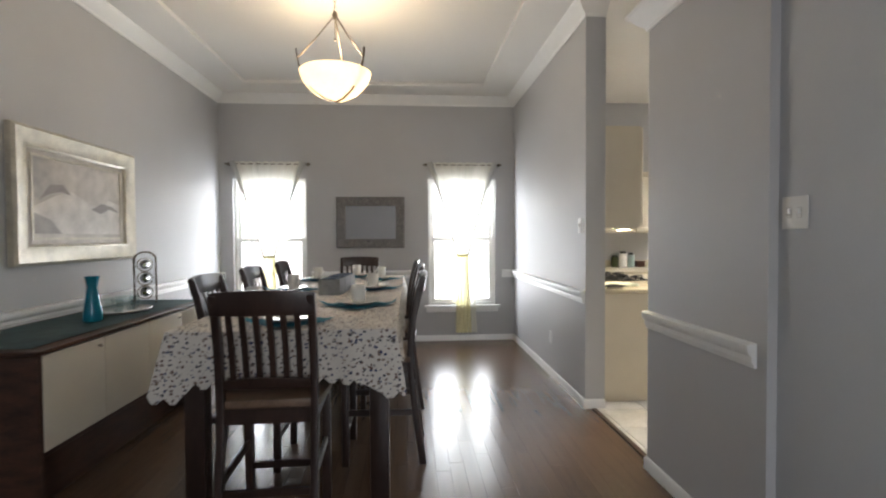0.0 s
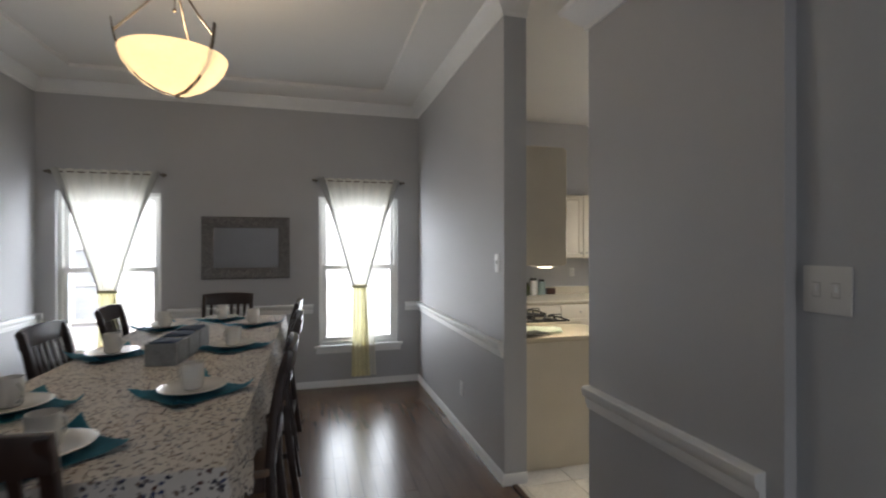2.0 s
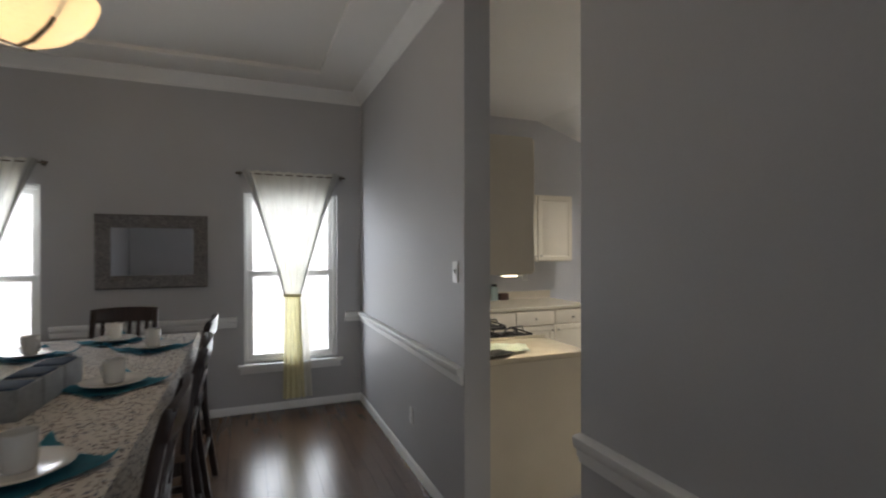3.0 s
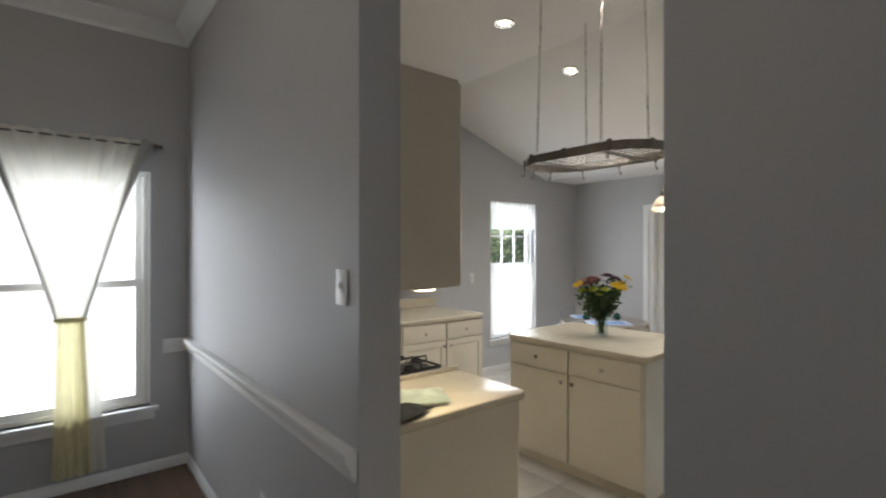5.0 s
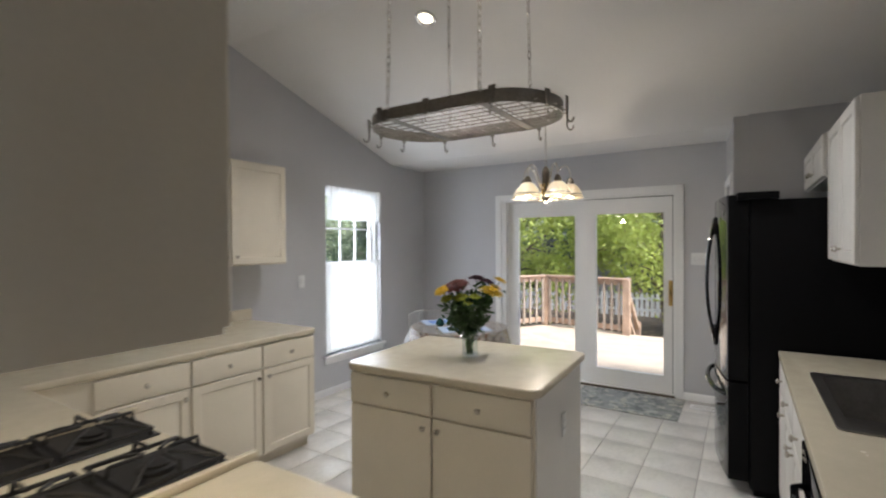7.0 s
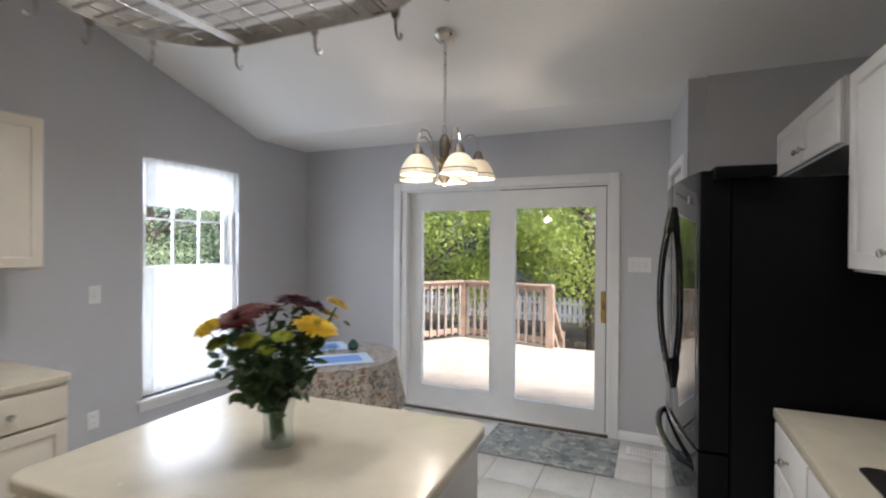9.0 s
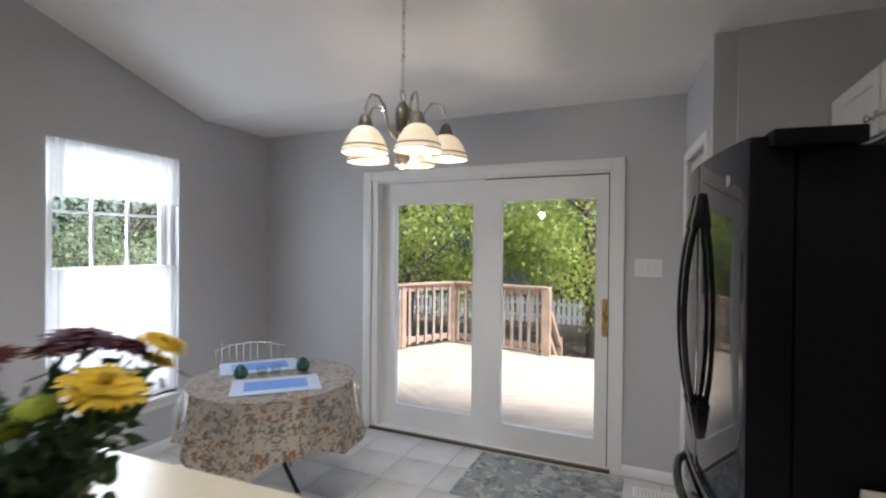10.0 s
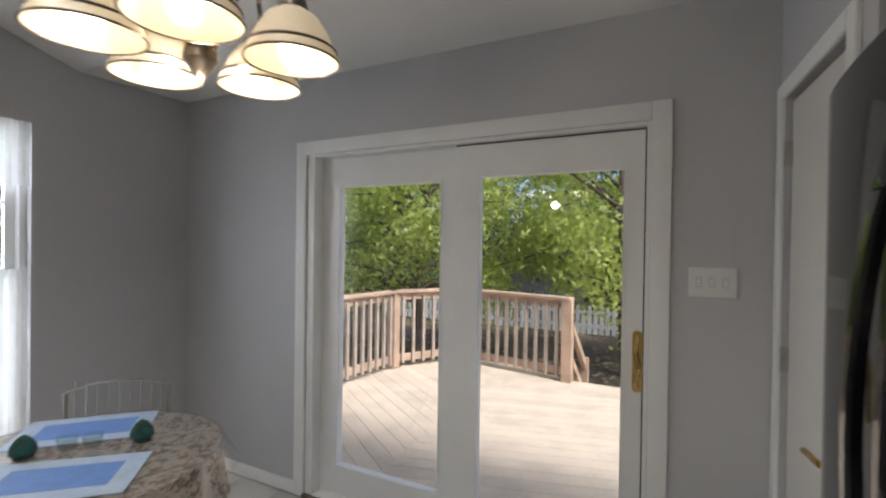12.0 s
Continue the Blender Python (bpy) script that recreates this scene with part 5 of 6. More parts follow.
part("badge", bm, M["steel"], fr, "plain oval steel badge", at=Matrix.Translation((0.14, 0.974, 1.73)) @ pose(0, 0, 0, -90, 0, 0))

# ---- doors ----
CAS = 0.075
y0, y1, zt = DOOR[0], DOOR[1], DOOR[3]
bm = boxes((KX1 - 0.018, KX1, y0 - CAS, y0, 0, zt + CAS), (KX1 - 0.018, KX1, y1, y1 + CAS, 0, zt + CAS), (KX1 - 0.018, KX1, y0, y1, zt, zt + CAS))
soften(bm, 0.005, 2)
tagged(solid("trim_door_casing", bm, M["trim"]), "white casing round the sliding door", "trim", kind="structure")
sd = thing("door_1", pose(KX1, (y0 + y1) / 2, 0), "white sliding glass patio door with a brass handle", "door", kind="structure")
hw = (y1 - y0) / 2
bm = boxes((0.0, 0.14, -hw, -hw + 0.02, 0, zt), (0.0, 0.14, hw - 0.055, hw, 0, zt), (0.0, 0.14, -hw + 0.02, hw - 0.055, zt - 0.02, zt), (0.0, 0.16, -hw + 0.02, hw - 0.055, -0.003, 0.022))
soften(bm, 0.003, 1)
part("door_frame", bm, M["trim"], sd)
mid = 4.735 - (y0 + y1) / 2
for lo, hi, xx, gl in ((-hw + 0.02, mid + 0.015, 0.02, (3.95, 4.62, 0.20, 1.855)), (mid - 0.015, hw - 0.055, 0.075, (4.865, 5.545, 0.20, 1.852))):
    g0, g1 = gl[0] - (y0 + y1) / 2, gl[1] - (y0 + y1) / 2
    bm = boxes((xx, xx + 0.045, lo, g0, 0.024, zt - 0.022), (xx, xx + 0.045, g1, hi, 0.024, zt - 0.022), (xx, xx + 0.045, g0, g1, 0.024, gl[2]), (xx, xx + 0.045, g0, g1, gl[3], zt - 0.022))
    bmesh.ops.remove_doubles(bm, verts=bm.verts, dist=1e-4)
    leaf = part("door_panel", bm, M["trim"], sd)
    bead = boxes((xx - 0.004, xx, g0 - 0.012, g0, gl[2] - 0.012, gl[3] + 0.012), (xx - 0.004, xx, g1, g1 + 0.012, gl[2] - 0.012, gl[3] + 0.012), (xx - 0.004, xx, g0, g1, gl[2] - 0.012, gl[2]), (xx - 0.004, xx, g0, g1, gl[3], gl[3] + 0.012))
    part("glazing_bead", bead, M["trim"], leaf)
    pane = part("pane", boxes((xx + 0.018, xx + 0.024, g0 - 0.004, g1 + 0.004, gl[2] - 0.004, gl[3] + 0.004)), M["glass"], leaf)
    pane.visible_shadow = False
    if lo < -0.5:
        hy_ = 3.885 - (y0 + y1) / 2
        bm = bmesh.new()
        prism(bm, rounded(-0.02, 0.02, -0.13, 0.13, 0.018), 0, 0.008)
        soften(bm, 0.003, 1)
        part("handle_plate", bm, M["brass"], leaf, "polished brass plate", at=Matrix.Translation((xx - 0.001, hy_, 1.04)) @ pose(0, 0, 0, 90, 0, -90))
        bm = bmesh.new()
        tube(bm, [(xx - 0.008, hy_, 0.93), (xx - 0.035, hy_ + 0.006, 0.96), (xx - 0.045, hy_ - 0.008, 1.02), (xx - 0.045, hy_ + 0.008, 1.08), (xx - 0.03, hy_, 1.13), (xx - 0.008, hy_, 1.15)], 0.008, 8)
        part("handle", bm, M["brass"], leaf, "twisted brass pull handle")
# solid dark strip that draws the line between sliding panel and frame
part("edge_strip", boxes((0.0155, 0.0195, -hw + 0.021, -hw + 0.027, 0.03, zt - 0.03), (0.0155, 0.0195, -hw + 0.021, mid + 0.012, zt - 0.031, zt - 0.025)), M["iron"], sd, "thin dark strip along the edge of the sliding panel")
tagged(solid("door_sill", boxes((KX1 - 0.03, KX1 - 0.001, y0, y1, 0.001, 0.02)), M["bronze"]), "dark metal threshold of the patio door", "threshold", kind="structure")

pd = thing("door_2", PANTRY @ pose(-0.364, 0, 0), "white flush pantry door with a brass lever", "door", kind="structure")
bm = boxes((-0.295, 0.295, -0.06, -0.02, 0.01, 2.045))
soften(bm, 0.003, 1)
part("leaf", bm, M["white_panel"], pd)
bm = boxes((-0.355, -0.30, -0.001, 0.016, 0, 2.11), (0.30, 0.355, -0.001, 0.016, 0, 2.11), (-0.30, 0.30, -0.001, 0.016, 2.055, 2.11))
soften(bm, 0.004, 1)
part("casing", bm, M["trim"], pd)
for z in (0.25, 1.13, 1.86):
    bm = boxes((0.285, 0.299, -0.02, 0.004, z - 0.045, z + 0.045))
    part("hinge", bm, M["steel"], pd)
bm = bmesh.new()
rod(bm, (-0.24, -0.02, 0.97), (-0.24, 0.035, 0.97), 0.011)
tube(bm, [(-0.24, 0.035, 0.97), (-0.19, 0.04, 0.972), (-0.14, 0.04, 0.965)], 0.009, 8)
part("lever", bm, M["brass"], pd, "brass lever handle")

# wall plates of the kitchen
plate_switch("light_switch", pose(KX1 - 0.0005, 3.617, 1.387, 0, 0, -90), 0.165, 0.116, 3, "white triple light switch beside the patio door")
plate_switch("light_switch", pose(5.04, KY1 - 0.0005, 1.19), 0.075, 0.118, 1, "white light switch beside the kitchen window")
plate_switch("wall_outlet", pose(5.03, KY1 - 0.0005, 0.37), 0.072, 0.115, 0, "white wall outlet near the floor")
plate_switch("wall_outlet", pose(4.11, KY1 - 0.0005, 1.19), 0.075, 0.118, 0, "white wall outlet over the counter")

# cafe curtains at the kitchen window
def cafe(name, z0, z1, y, label, ruffle):
    c = thing(name, pose((KWIN[0] + KWIN[1]) / 2, y, 0), label, "curtain", "curtains at the kitchen window")
    hw_ = (KWIN[1] - KWIN[0]) / 2 - 0.012
    bm = bmesh.new()
    rod(bm, (-hw_, 0, z1 - 0.015), (hw_, 0, z1 - 0.015), 0.006)
    part("rod", bm, M["trim"], c)
    bm = bmesh.new()
    g = []
    for i in range(15):
        v = i / 14
        g.append([bm.verts.new((-hw_ + 2 * hw_ * j / 110, 0.013 * math.sin(j * 0.62 + 0.8 * math.sin(j * 0.13)) * (0.5 + 0.5 * v) + 0.004 * math.sin(j * 1.7) - 0.012, z1 + 0.012 - (z1 - z0) * v - (0.014 * abs(math.sin(j * 0.33)) * ruffle if i == 14 else 0))) for j in range(111)])
    for i in range(14):
        for j in range(110):
            bm.faces.new((g[i][j], g[i][j + 1], g[i + 1][j + 1], g[i + 1][j]))
    part("drape", bm, M["sheer_cafe"], c, angle=180)
    return c


cafe("cafe_curtain", KWIN[2] + 0.02, 1.345, KY1 + 0.02, "gathered sheer white cafe curtain", 0.5)
cafe("valance", 1.80, KWIN[3] - 0.012, KY1 + 0.005, "gathered sheer white ruffled valance", 1.0)

# ---- pot rack ----
pr = thing("pot_rack", pose(3.90, 4.42, 2.12), "oval bronze ceiling pot rack with hooks on chains", "pot rack")


def stadium(hx, hy, n=14):
    pts = []
    for s, a0 in ((1, 0), (-1, 180)):
        for i in range(n + 1):
            a = radians(a0 + 180 * i / n)
            pts.append((hx * math.cos(a), s * (hy - hx) + hx * math.sin(a)))
    return pts


ol, il = stadium(0.275, 0.485), stadium(0.271, 0.481)
bm = bmesh.new()
k = len(ol)
vo = [[bm.verts.new((x, y, z)) for x, y in ol] for z in (0, 0.055)]
vi = [[bm.verts.new((x, y, z)) for x, y in il] for z in (0, 0.055)]
for i in range(k):
    j = (i + 1) % k
    bm.faces.new((vo[0][i], vo[0][j], vo[1][j], vo[1][i]))
    bm.faces.new((vi[0][i], vi[1][i], vi[1][j], vi[0][j]))
    bm.faces.new((vo[1][i], vo[1][j], vi[1][j], vi[1][i]))
    bm.faces.new((vo[0][i], vi[0][i], vi[0][j], vo[0][j]))
part("band", bm, M["pewter"], pr)
for y in (-0.24, 0.24):
    bm = boxes((-0.277, 0.277, y - 0.018, y + 0.018, 0.004, 0.009))
    part("crossbar", bm, M["pewter"], pr)
for i in range(9):
    x = -0.22 + 0.055 * i
    l = 0.496 - 0.276 + math.sqrt(max(0, 0.276 ** 2 - x * x))
    bm = bmesh.new()
    rod(bm, (x, -l, 0.012), (x, l, 0.012), 0.003, n=6)
    part("grid_bar", bm, M["pewter"], pr)
for i in range(11):
    y = -0.44 + 0.088 * i
    l = 0.27 if abs(y) < 0.23 else math.sqrt(max(0.01, 0.272 ** 2 - (abs(y) - 0.22) ** 2))
    bm = bmesh.new()
    rod(bm, (-l, y, 0.018), (l, y, 0.018), 0.0025, n=6)
    part("grid_bar", bm, M["pewter"], pr)
for i, (x, y) in enumerate([(-0.28, -0.3), (-0.28, 0.02), (-0.28, 0.28), (0.28, -0.28), (0.28, -0.02), (0.28, 0.28), (-0.14, 0.46), (0.15, 0.46), (-0.12, -0.465), (0.16, -0.455), (0.0, 0.5), (0.02, -0.5)]):
    nrm = Vector((x, y if abs(y) > 0.3 else 0, 0)).normalized()
    bm = bmesh.new()
    p = Vector((x, y, 0)) + nrm * 0.004
    t = Vector((-nrm.y, nrm.x, 0)) * 0.016
    v = [p - t + Vector((0, 0, 0.06)), p + t + Vector((0, 0, 0.06)), p + t * 0.6 - Vector((0, 0, 0.005)), p - t * 0.6 - Vector((0, 0, 0.005))]
    w1 = [bm.verts.new(q) for q in v]
    w2 = [bm.verts.new(q + nrm * 0.006) for q in v]
    bm.faces.new(w1[::-1])
    bm.faces.new(w2)
    for q in range(4):
        bm.faces.new((w1[q], w1[(q + 1) % 4], w2[(q + 1) % 4], w2[q]))
    b0 = p + nrm * 0.004
    tube(bm, [b0 + Vector((0, 0, 0)), b0 + Vector((0, 0, -0.036)), b0 + nrm * 0.006 + Vector((0, 0, -0.048)), b0 + nrm * 0.016 + Vector((0, 0, -0.053)), b0 + nrm * 0.026 + Vector((0, 0, -0.046)), b0 + nrm * 0.029 + Vector((0, 0, -0.034))], 0.004, 6)
    part("hook", bm, M["pewter"], pr)
for x, y in ((-0.277, -0.24), (-0.277, 0.24), (0.277, -0.24), (0.277, 0.24)):
    bm = bmesh.new()
    zt_ = 3.2 - 2.12
    chain(bm, (x * 0.9, y * 0.95, zt_), (x, y, 0.05), 0.034, 0.0024, 0.0085)
    part("chain", bm, M["nickel"], pr)

# ---- chandelier ----
CX, CY = 5.665, 4.645
ZCEIL = 2.5 + (6.45 - CX) * 0.7 / 2.14
ch = thing("chandelier", pose(CX, CY, ZCEIL), "five-arm brushed nickel chandelier with lit white glass shades", "chandelier")
bm = bmesh.new()
lathe(bm, [(0, 0.03), (0.066, 0.03), (0.066, -0.01), (0.05, -0.03), (0.015, -0.042), (0, -0.045)], 24)
part("canopy", bm, M["nickel"], ch)
zr = lambda z: z + 0.018 - ZCEIL
bm = bmesh.new()
chain(bm, (0, 0, -0.04), (0, 0, zr(2.21)), 0.032, 0.0022, 0.008)
part("chain", bm, M["nickel"], ch)
bm = bmesh.new()
tube(bm, [(0.024 * math.cos(2 * math.pi * i / 16), 0, zr(2.19) + 0.024 * math.sin(2 * math.pi * i / 16)) for i in range(16)], 0.0032, 6, True)
part("loop", bm, M["nickel"], ch)
bm = bmesh.new()
lathe(bm, [(0, zr(2.165)), (0.012, zr(2.16)), (0.03, zr(2.13)), (0.034, zr(2.10)), (0.03, zr(2.03)), (0.022, zr(2.02)), (0.022, zr(1.93)), (0.034, zr(1.92)), (0.036, zr(1.90)), (0.02, zr(1.875)), (0.008, zr(1.86)), (0, zr(1.855))], 20)
part("column", bm, M["bronze"], ch)
for k in range(6):
    a = 2 * math.pi * k / 6
    bm = bmesh.new()
    rod(bm, (0.03 * math.cos(a), 0.03 * math.sin(a), zr(1.93)), (0.03 * math.cos(a), 0.03 * math.sin(a), zr(2.02)), 0.006)
    part("column_rod", bm, M["brass"], ch, "brass rod")
for k in range(5):
    a = 2 * math.pi * k / 5 + 0.20
    ca, sa = math.cos(a), math.sin(a)
    arm = bmesh.new()
    tube(arm, [(r_ * ca, r_ * sa, zr(z)) for r_, z in ((0.02, 1.97), (0.06, 2.0), (0.085, 2.06), (0.10, 2.12), (0.135, 2.16), (0.17, 2.16), (0.19, 2.13), (0.20, 2.09), (0.20, 2.05))], 0.0062, 8)
    ao = part("arm", arm, M["nickel"], ch)
    bm = bmesh.new()
    at = (0.20 * ca, 0.20 * sa, 0)
    lathe(bm, [(0, zr(2.065)), (0.016, zr(2.065)), (0.026, zr(2.045)), (0.034, zr(2.02)), (0.034, zr(2.012)), (0, zr(2.012))], 18, at)
    part("socket_cup", bm, M["bronze"], ao)
    bm = bmesh.new()
    lathe(bm, [(0.034, zr(2.013)), (0.056, zr(1.998)), (0.078, zr(1.965)), (0.095, zr(1.925)), (0.102, zr(1.903)), (0.099, zr(1.903)), (0.092, zr(1.925)), (0.075, zr(1.965)), (0.053, zr(1.994)), (0.03, zr(2.01))], 30, at)
    part("shade", bm, M["shade_glass"], ao, "lit white glass bell shade", angle=60)
    bm = bmesh.new()
    tube(bm, [(at[0] + 0.0955 * math.cos(t), at[1] + 0.0955 * math.sin(t), zr(1.927)) for t in [2 * math.pi * i / 28 for i in range(28)]], 0.003, 6, True)
    tube(bm, [(at[0] + 0.102 * math.cos(t), at[1] + 0.102 * math.sin(t), zr(1.903)) for t in [2 * math.pi * i / 28 for i in range(28)]], 0.0026, 6, True)
    part("rim_band", bm, M["bronze"], ao, "dark metal bands on the shade")
    bm = bmesh.new()
    lathe(bm, [(0, zr(2.005)), (0.014, zr(2.0)), (0.016, zr(1.97)), (0.029, zr(1.935)), (0.029, zr(1.915)), (0.018, zr(1.898)), (0, zr(1.893))], 16, at)
    part("bulb", bm, M["bulb"], ao, "glowing bulb")
lamp("chandelier_bulbs", "POINT", pose(CX, CY, 1.84), 5, (1.0, 0.86, 0.68), radius=0.03)

# ---- recessed ceiling lights ----
slope = math.degrees(math.atan2(0.7, 2.14))
for x, y, tilt in ((3.685, 5.02, 0), (3.70, 4.02, 0), (4.62, 5.12, slope), (4.67, 4.08, slope)):
    z = 3.2 if tilt == 0 else 2.5 + (6.45 - x) * 0.7 / 2.14
    dl = thing("recessed_light", pose(x, y, z, 0, tilt, 0), "round white recessed ceiling downlight, lit", "ceiling light", "recessed lights of the kitchen")
    bm = bmesh.new()
    lathe(bm, [(0.045, 0.0), (0.052, -0.008), (0.072, -0.008), (0.075, -0.002), (0.075, 0.0)], 24)
    part("trim_ring", bm, M["nickel"], dl, "pale metal ring")
    bm = bmesh.new()
    lathe(bm, [(0, -0.004), (0.034, -0.004), (0.046, -0.001), (0, 0.0)], 20)
    part("bulb", bm, M["bulb"], dl, "glowing lamp face")
    lamp("recessed_lamp", "SPOT", pose(x, y, z - 0.03), 14 if tilt == 0 else 33, (1.0, 0.96, 0.90), radius=0.05, cone=radians(125))

# ---- breakfast corner ----
BX, BY = 5.885, 5.61
bt = thing("breakfast_table", pose(BX, BY, 0), "round pedestal breakfast table under a long cloth", "table")
bm = bmesh.new()
lathe(bm, [(0, 0.70), (0.45, 0.70), (0.455, 0.715), (0.45, 0.738), (0, 0.738)], 40)
part("tabletop", bm, M["white_panel"], bt)
for k in range(3):
    a = 2 * math.pi * k / 3 + 0.4
    bm = bmesh.new()
    tube(bm, [(0.30 * math.cos(a), 0.30 * math.sin(a), 0.0), (0.10 * math.cos(a), 0.10 * math.sin(a), 0.25), (0.08 * math.cos(a), 0.08 * math.sin(a), 0.5), (0.28 * math.cos(a), 0.28 * math.sin(a), 0.70)], 0.012, 8)
    part("leg", bm, M["iron"], bt, "curved black metal leg")
bm = bmesh.new()
n = 120
rings = []
for k in range(11):
    v = k / 10
    ring = []
    for i in range(n):
        a = 2 * math.pi * i / n
        fold = math.sin(a * 11 + 0.8 * math.sin(a * 3)) + 0.4 * math.sin(a * 5 + 1)
        r_ = 0.462 + v * (0.035 + 0.028 * fold)
        z = 0.744 - v * (0.33 + 0.05 * math.sin(a * 4 + 0.5)) if k else 0.744
        ring.append(bm.verts.new((r_ * math.cos(a), r_ * math.sin(a), z)))
    rings.append(ring)
inner = [[bm.verts.new((r_ * math.cos(2 * math.pi * i / n), r_ * math.sin(2 * math.pi * i / n), 0.7445)) for i in range(n)] for r_ in (0.3, 0.44)]
allr = inner + rings
for a, b in zip(allr, allr[1:]):
    for i in range(n):
        bm.faces.new((a[i], a[(i + 1) % n], b[(i + 1) % n], b[i]))
bm.faces.new(inner[0])
solid("round_tablecloth", bm, M["table_cloth"], "brown floral cloth draped over the round table", "tablecloth", m=pose(BX, BY, 0), angle=60)
# clear vinyl cover on top
M["vinyl"] = glass_mat("clear_vinyl", (0.94, 0.95, 0.97), 0.1, 0.1)
bm = bmesh.new()
rings = []
for k in range(7):
    v = k / 6
    ring = []
    for i in range(n):
        a = 2 * math.pi * i / n
        fold = math.sin(a * 7 + 1.1 * math.sin(a * 2))
        r_ = 0.468 + v * (0.04 + 0.03 * fold)
        ring.append(bm.verts.new((r_ * math.cos(a), r_ * math.sin(a), 0.748 - v * (0.15 + 0.03 * math.sin(a * 3)))))
    rings.append(ring)
rings = [[bm.verts.new((0.2 * math.cos(2 * math.pi * i / n), 0.2 * math.sin(2 * math.pi * i / n), 0.7482)) for i in range(n)]] + rings
for a, b in zip(rings, rings[1:]):
    for i in range(n):
        bm.faces.new((a[i], a[(i + 1) % n], b[(i + 1) % n], b[i]))
bm.faces.new(rings[0])
solid("vinyl_cover", bm, M["vinyl"], "clear glossy vinyl sheet over the tablecloth", "table cover", m=pose(BX, BY, 0), angle=60)
M["mat_white"] = mat("pale_blue_placemat", (0.44, 0.54, 0.68), 0.6, vary=0.05, scale=20, bump=0.1)
M["mat_blue"] = mat("bright_blue_panel", (0.14, 0.27, 0.62), 0.6, vary=0.06, scale=20, bump=0.1)
for x, y, a in ((5.76, 5.475, 44), (6.02, 5.85, 49)):
    pm = thing("placemat", pose(x, y, 0.749, 0, 0, a - 90), "pale blue placemat with a bright blue middle", "placemat", "placemats on the breakfast table")
    bm = boxes((-0.23, 0.23, -0.15, 0.15, 0.0, 0.003))
    part("border", bm, M["mat_white"], pm)
    part("panel", boxes((-0.165, 0.165, -0.085, 0.085, 0.0031, 0.0042)), M["mat_blue"], pm)
M["green_stone"] = mat("dark_green_glass", (0.015, 0.06, 0.05), 0.15, vary=0.3, scale=30, bump=0.05)
for x, y in ((5.775, 5.755), (6.068, 5.553)):
    bm = bmesh.new()
    lathe(bm, [(0, 0), (0.03, 0.002), (0.042, 0.02), (0.038, 0.045), (0.022, 0.068), (0.008, 0.078), (0, 0.08)], 20)
    solid("paperweight", bm, M["green_stone"], "dark green teardrop glass ornament", "ornament", "ornaments on the breakfast table", m=pose(x, y, 0.75))
for x, y in ((5.885, 5.70), (5.945, 5.65)):
    bm = bmesh.new()
    lathe(bm, [(0, 0), (0.026, 0), (0.035, 0.045), (0.033, 0.045), (0.024, 0.004), (0, 0.004)], 18)
    solid("glass_cup", bm, M["tumbler"], "small clear glass candle cup", "cup", "cups on the breakfast table", m=pose(x, y, 0.75), angle=50)
# wire chair behind the table, and one in front
def wire_chair(m):
    c = thing("wire_chair", m, "white wire bistro chair tucked under the table", "chair", "chairs round the breakfast table")
    for s in (-1, 1):
        bm = bmesh.new()
        tube(bm, [(s * 0.19, -0.22, 0), (s * 0.18, -0.18, 0.44), (s * 0.19, -0.22, 0.80)], 0.009, 8)
        part("back_leg", bm, M["steel"], c)
        bm = bmesh.new()
        tube(bm, [(s * 0.19, 0.19, 0), (s * 0.17, 0.16, 0.44)], 0.009, 8)
        part("front_leg", bm, M["steel"], c)
    bm = bmesh.new()
    lathe(bm, [(0, 0.43), (0.19, 0.43), (0.20, 0.44), (0.19, 0.455), (0, 0.46)], 24)
    part("seat", bm, M["white_panel"], c)
    bm = bmesh.new()
    tube(bm, [(-0.19, -0.22, 0.80), (-0.1, -0.245, 0.83), (0, -0.25, 0.84), (0.1, -0.245, 0.83), (0.19, -0.22, 0.80)], 0.0045, 8)
    part("top_rail", bm, M["steel"], c)
    for i in range(9):
        x = -0.16 + 0.04 * i
        bm = bmesh.new()
        rod(bm, (x, -0.19, 0.46), (x, -0.24, 0.85), 0.0028, n=6)
        part("spindle", bm, M["steel"], c)
    return c


wc = wire_chair(pose(6.24, 6.13, 0, 0, 0, 140) @ Matrix.Diagonal((1.2, 1, 0.94, 1)))

# door mat and floor vent
bm = boxes((6.42, 7.05, 3.745, 4.72, 0.0035, 0.011))
soften(bm, 0.003, 1)
solid("door_mat", bm, M["mat_print"], "grey floral rug on the tiles before the patio door", "rug")
fv = thing("floor_vent", pose(6.91, 3.53, 0.003), "white slatted floor vent in the tiles", "vent")
part("frame", boxes((-0.065, 0.065, -0.16, -0.145, 0, 0.006), (-0.065, 0.065, 0.145, 0.16, 0, 0.006), (-0.065, -0.05, -0.145, 0.145, 0, 0.006), (0.05, 0.065, -0.145, 0.145, 0, 0.006)), M["trim"], fv)
for i in range(14):
    y = -0.135 + i * 0.0208
    part("slat", boxes((-0.05, 0.05, y - 0.004, y + 0.004, 0.001, 0.005)), M["trim"], fv)

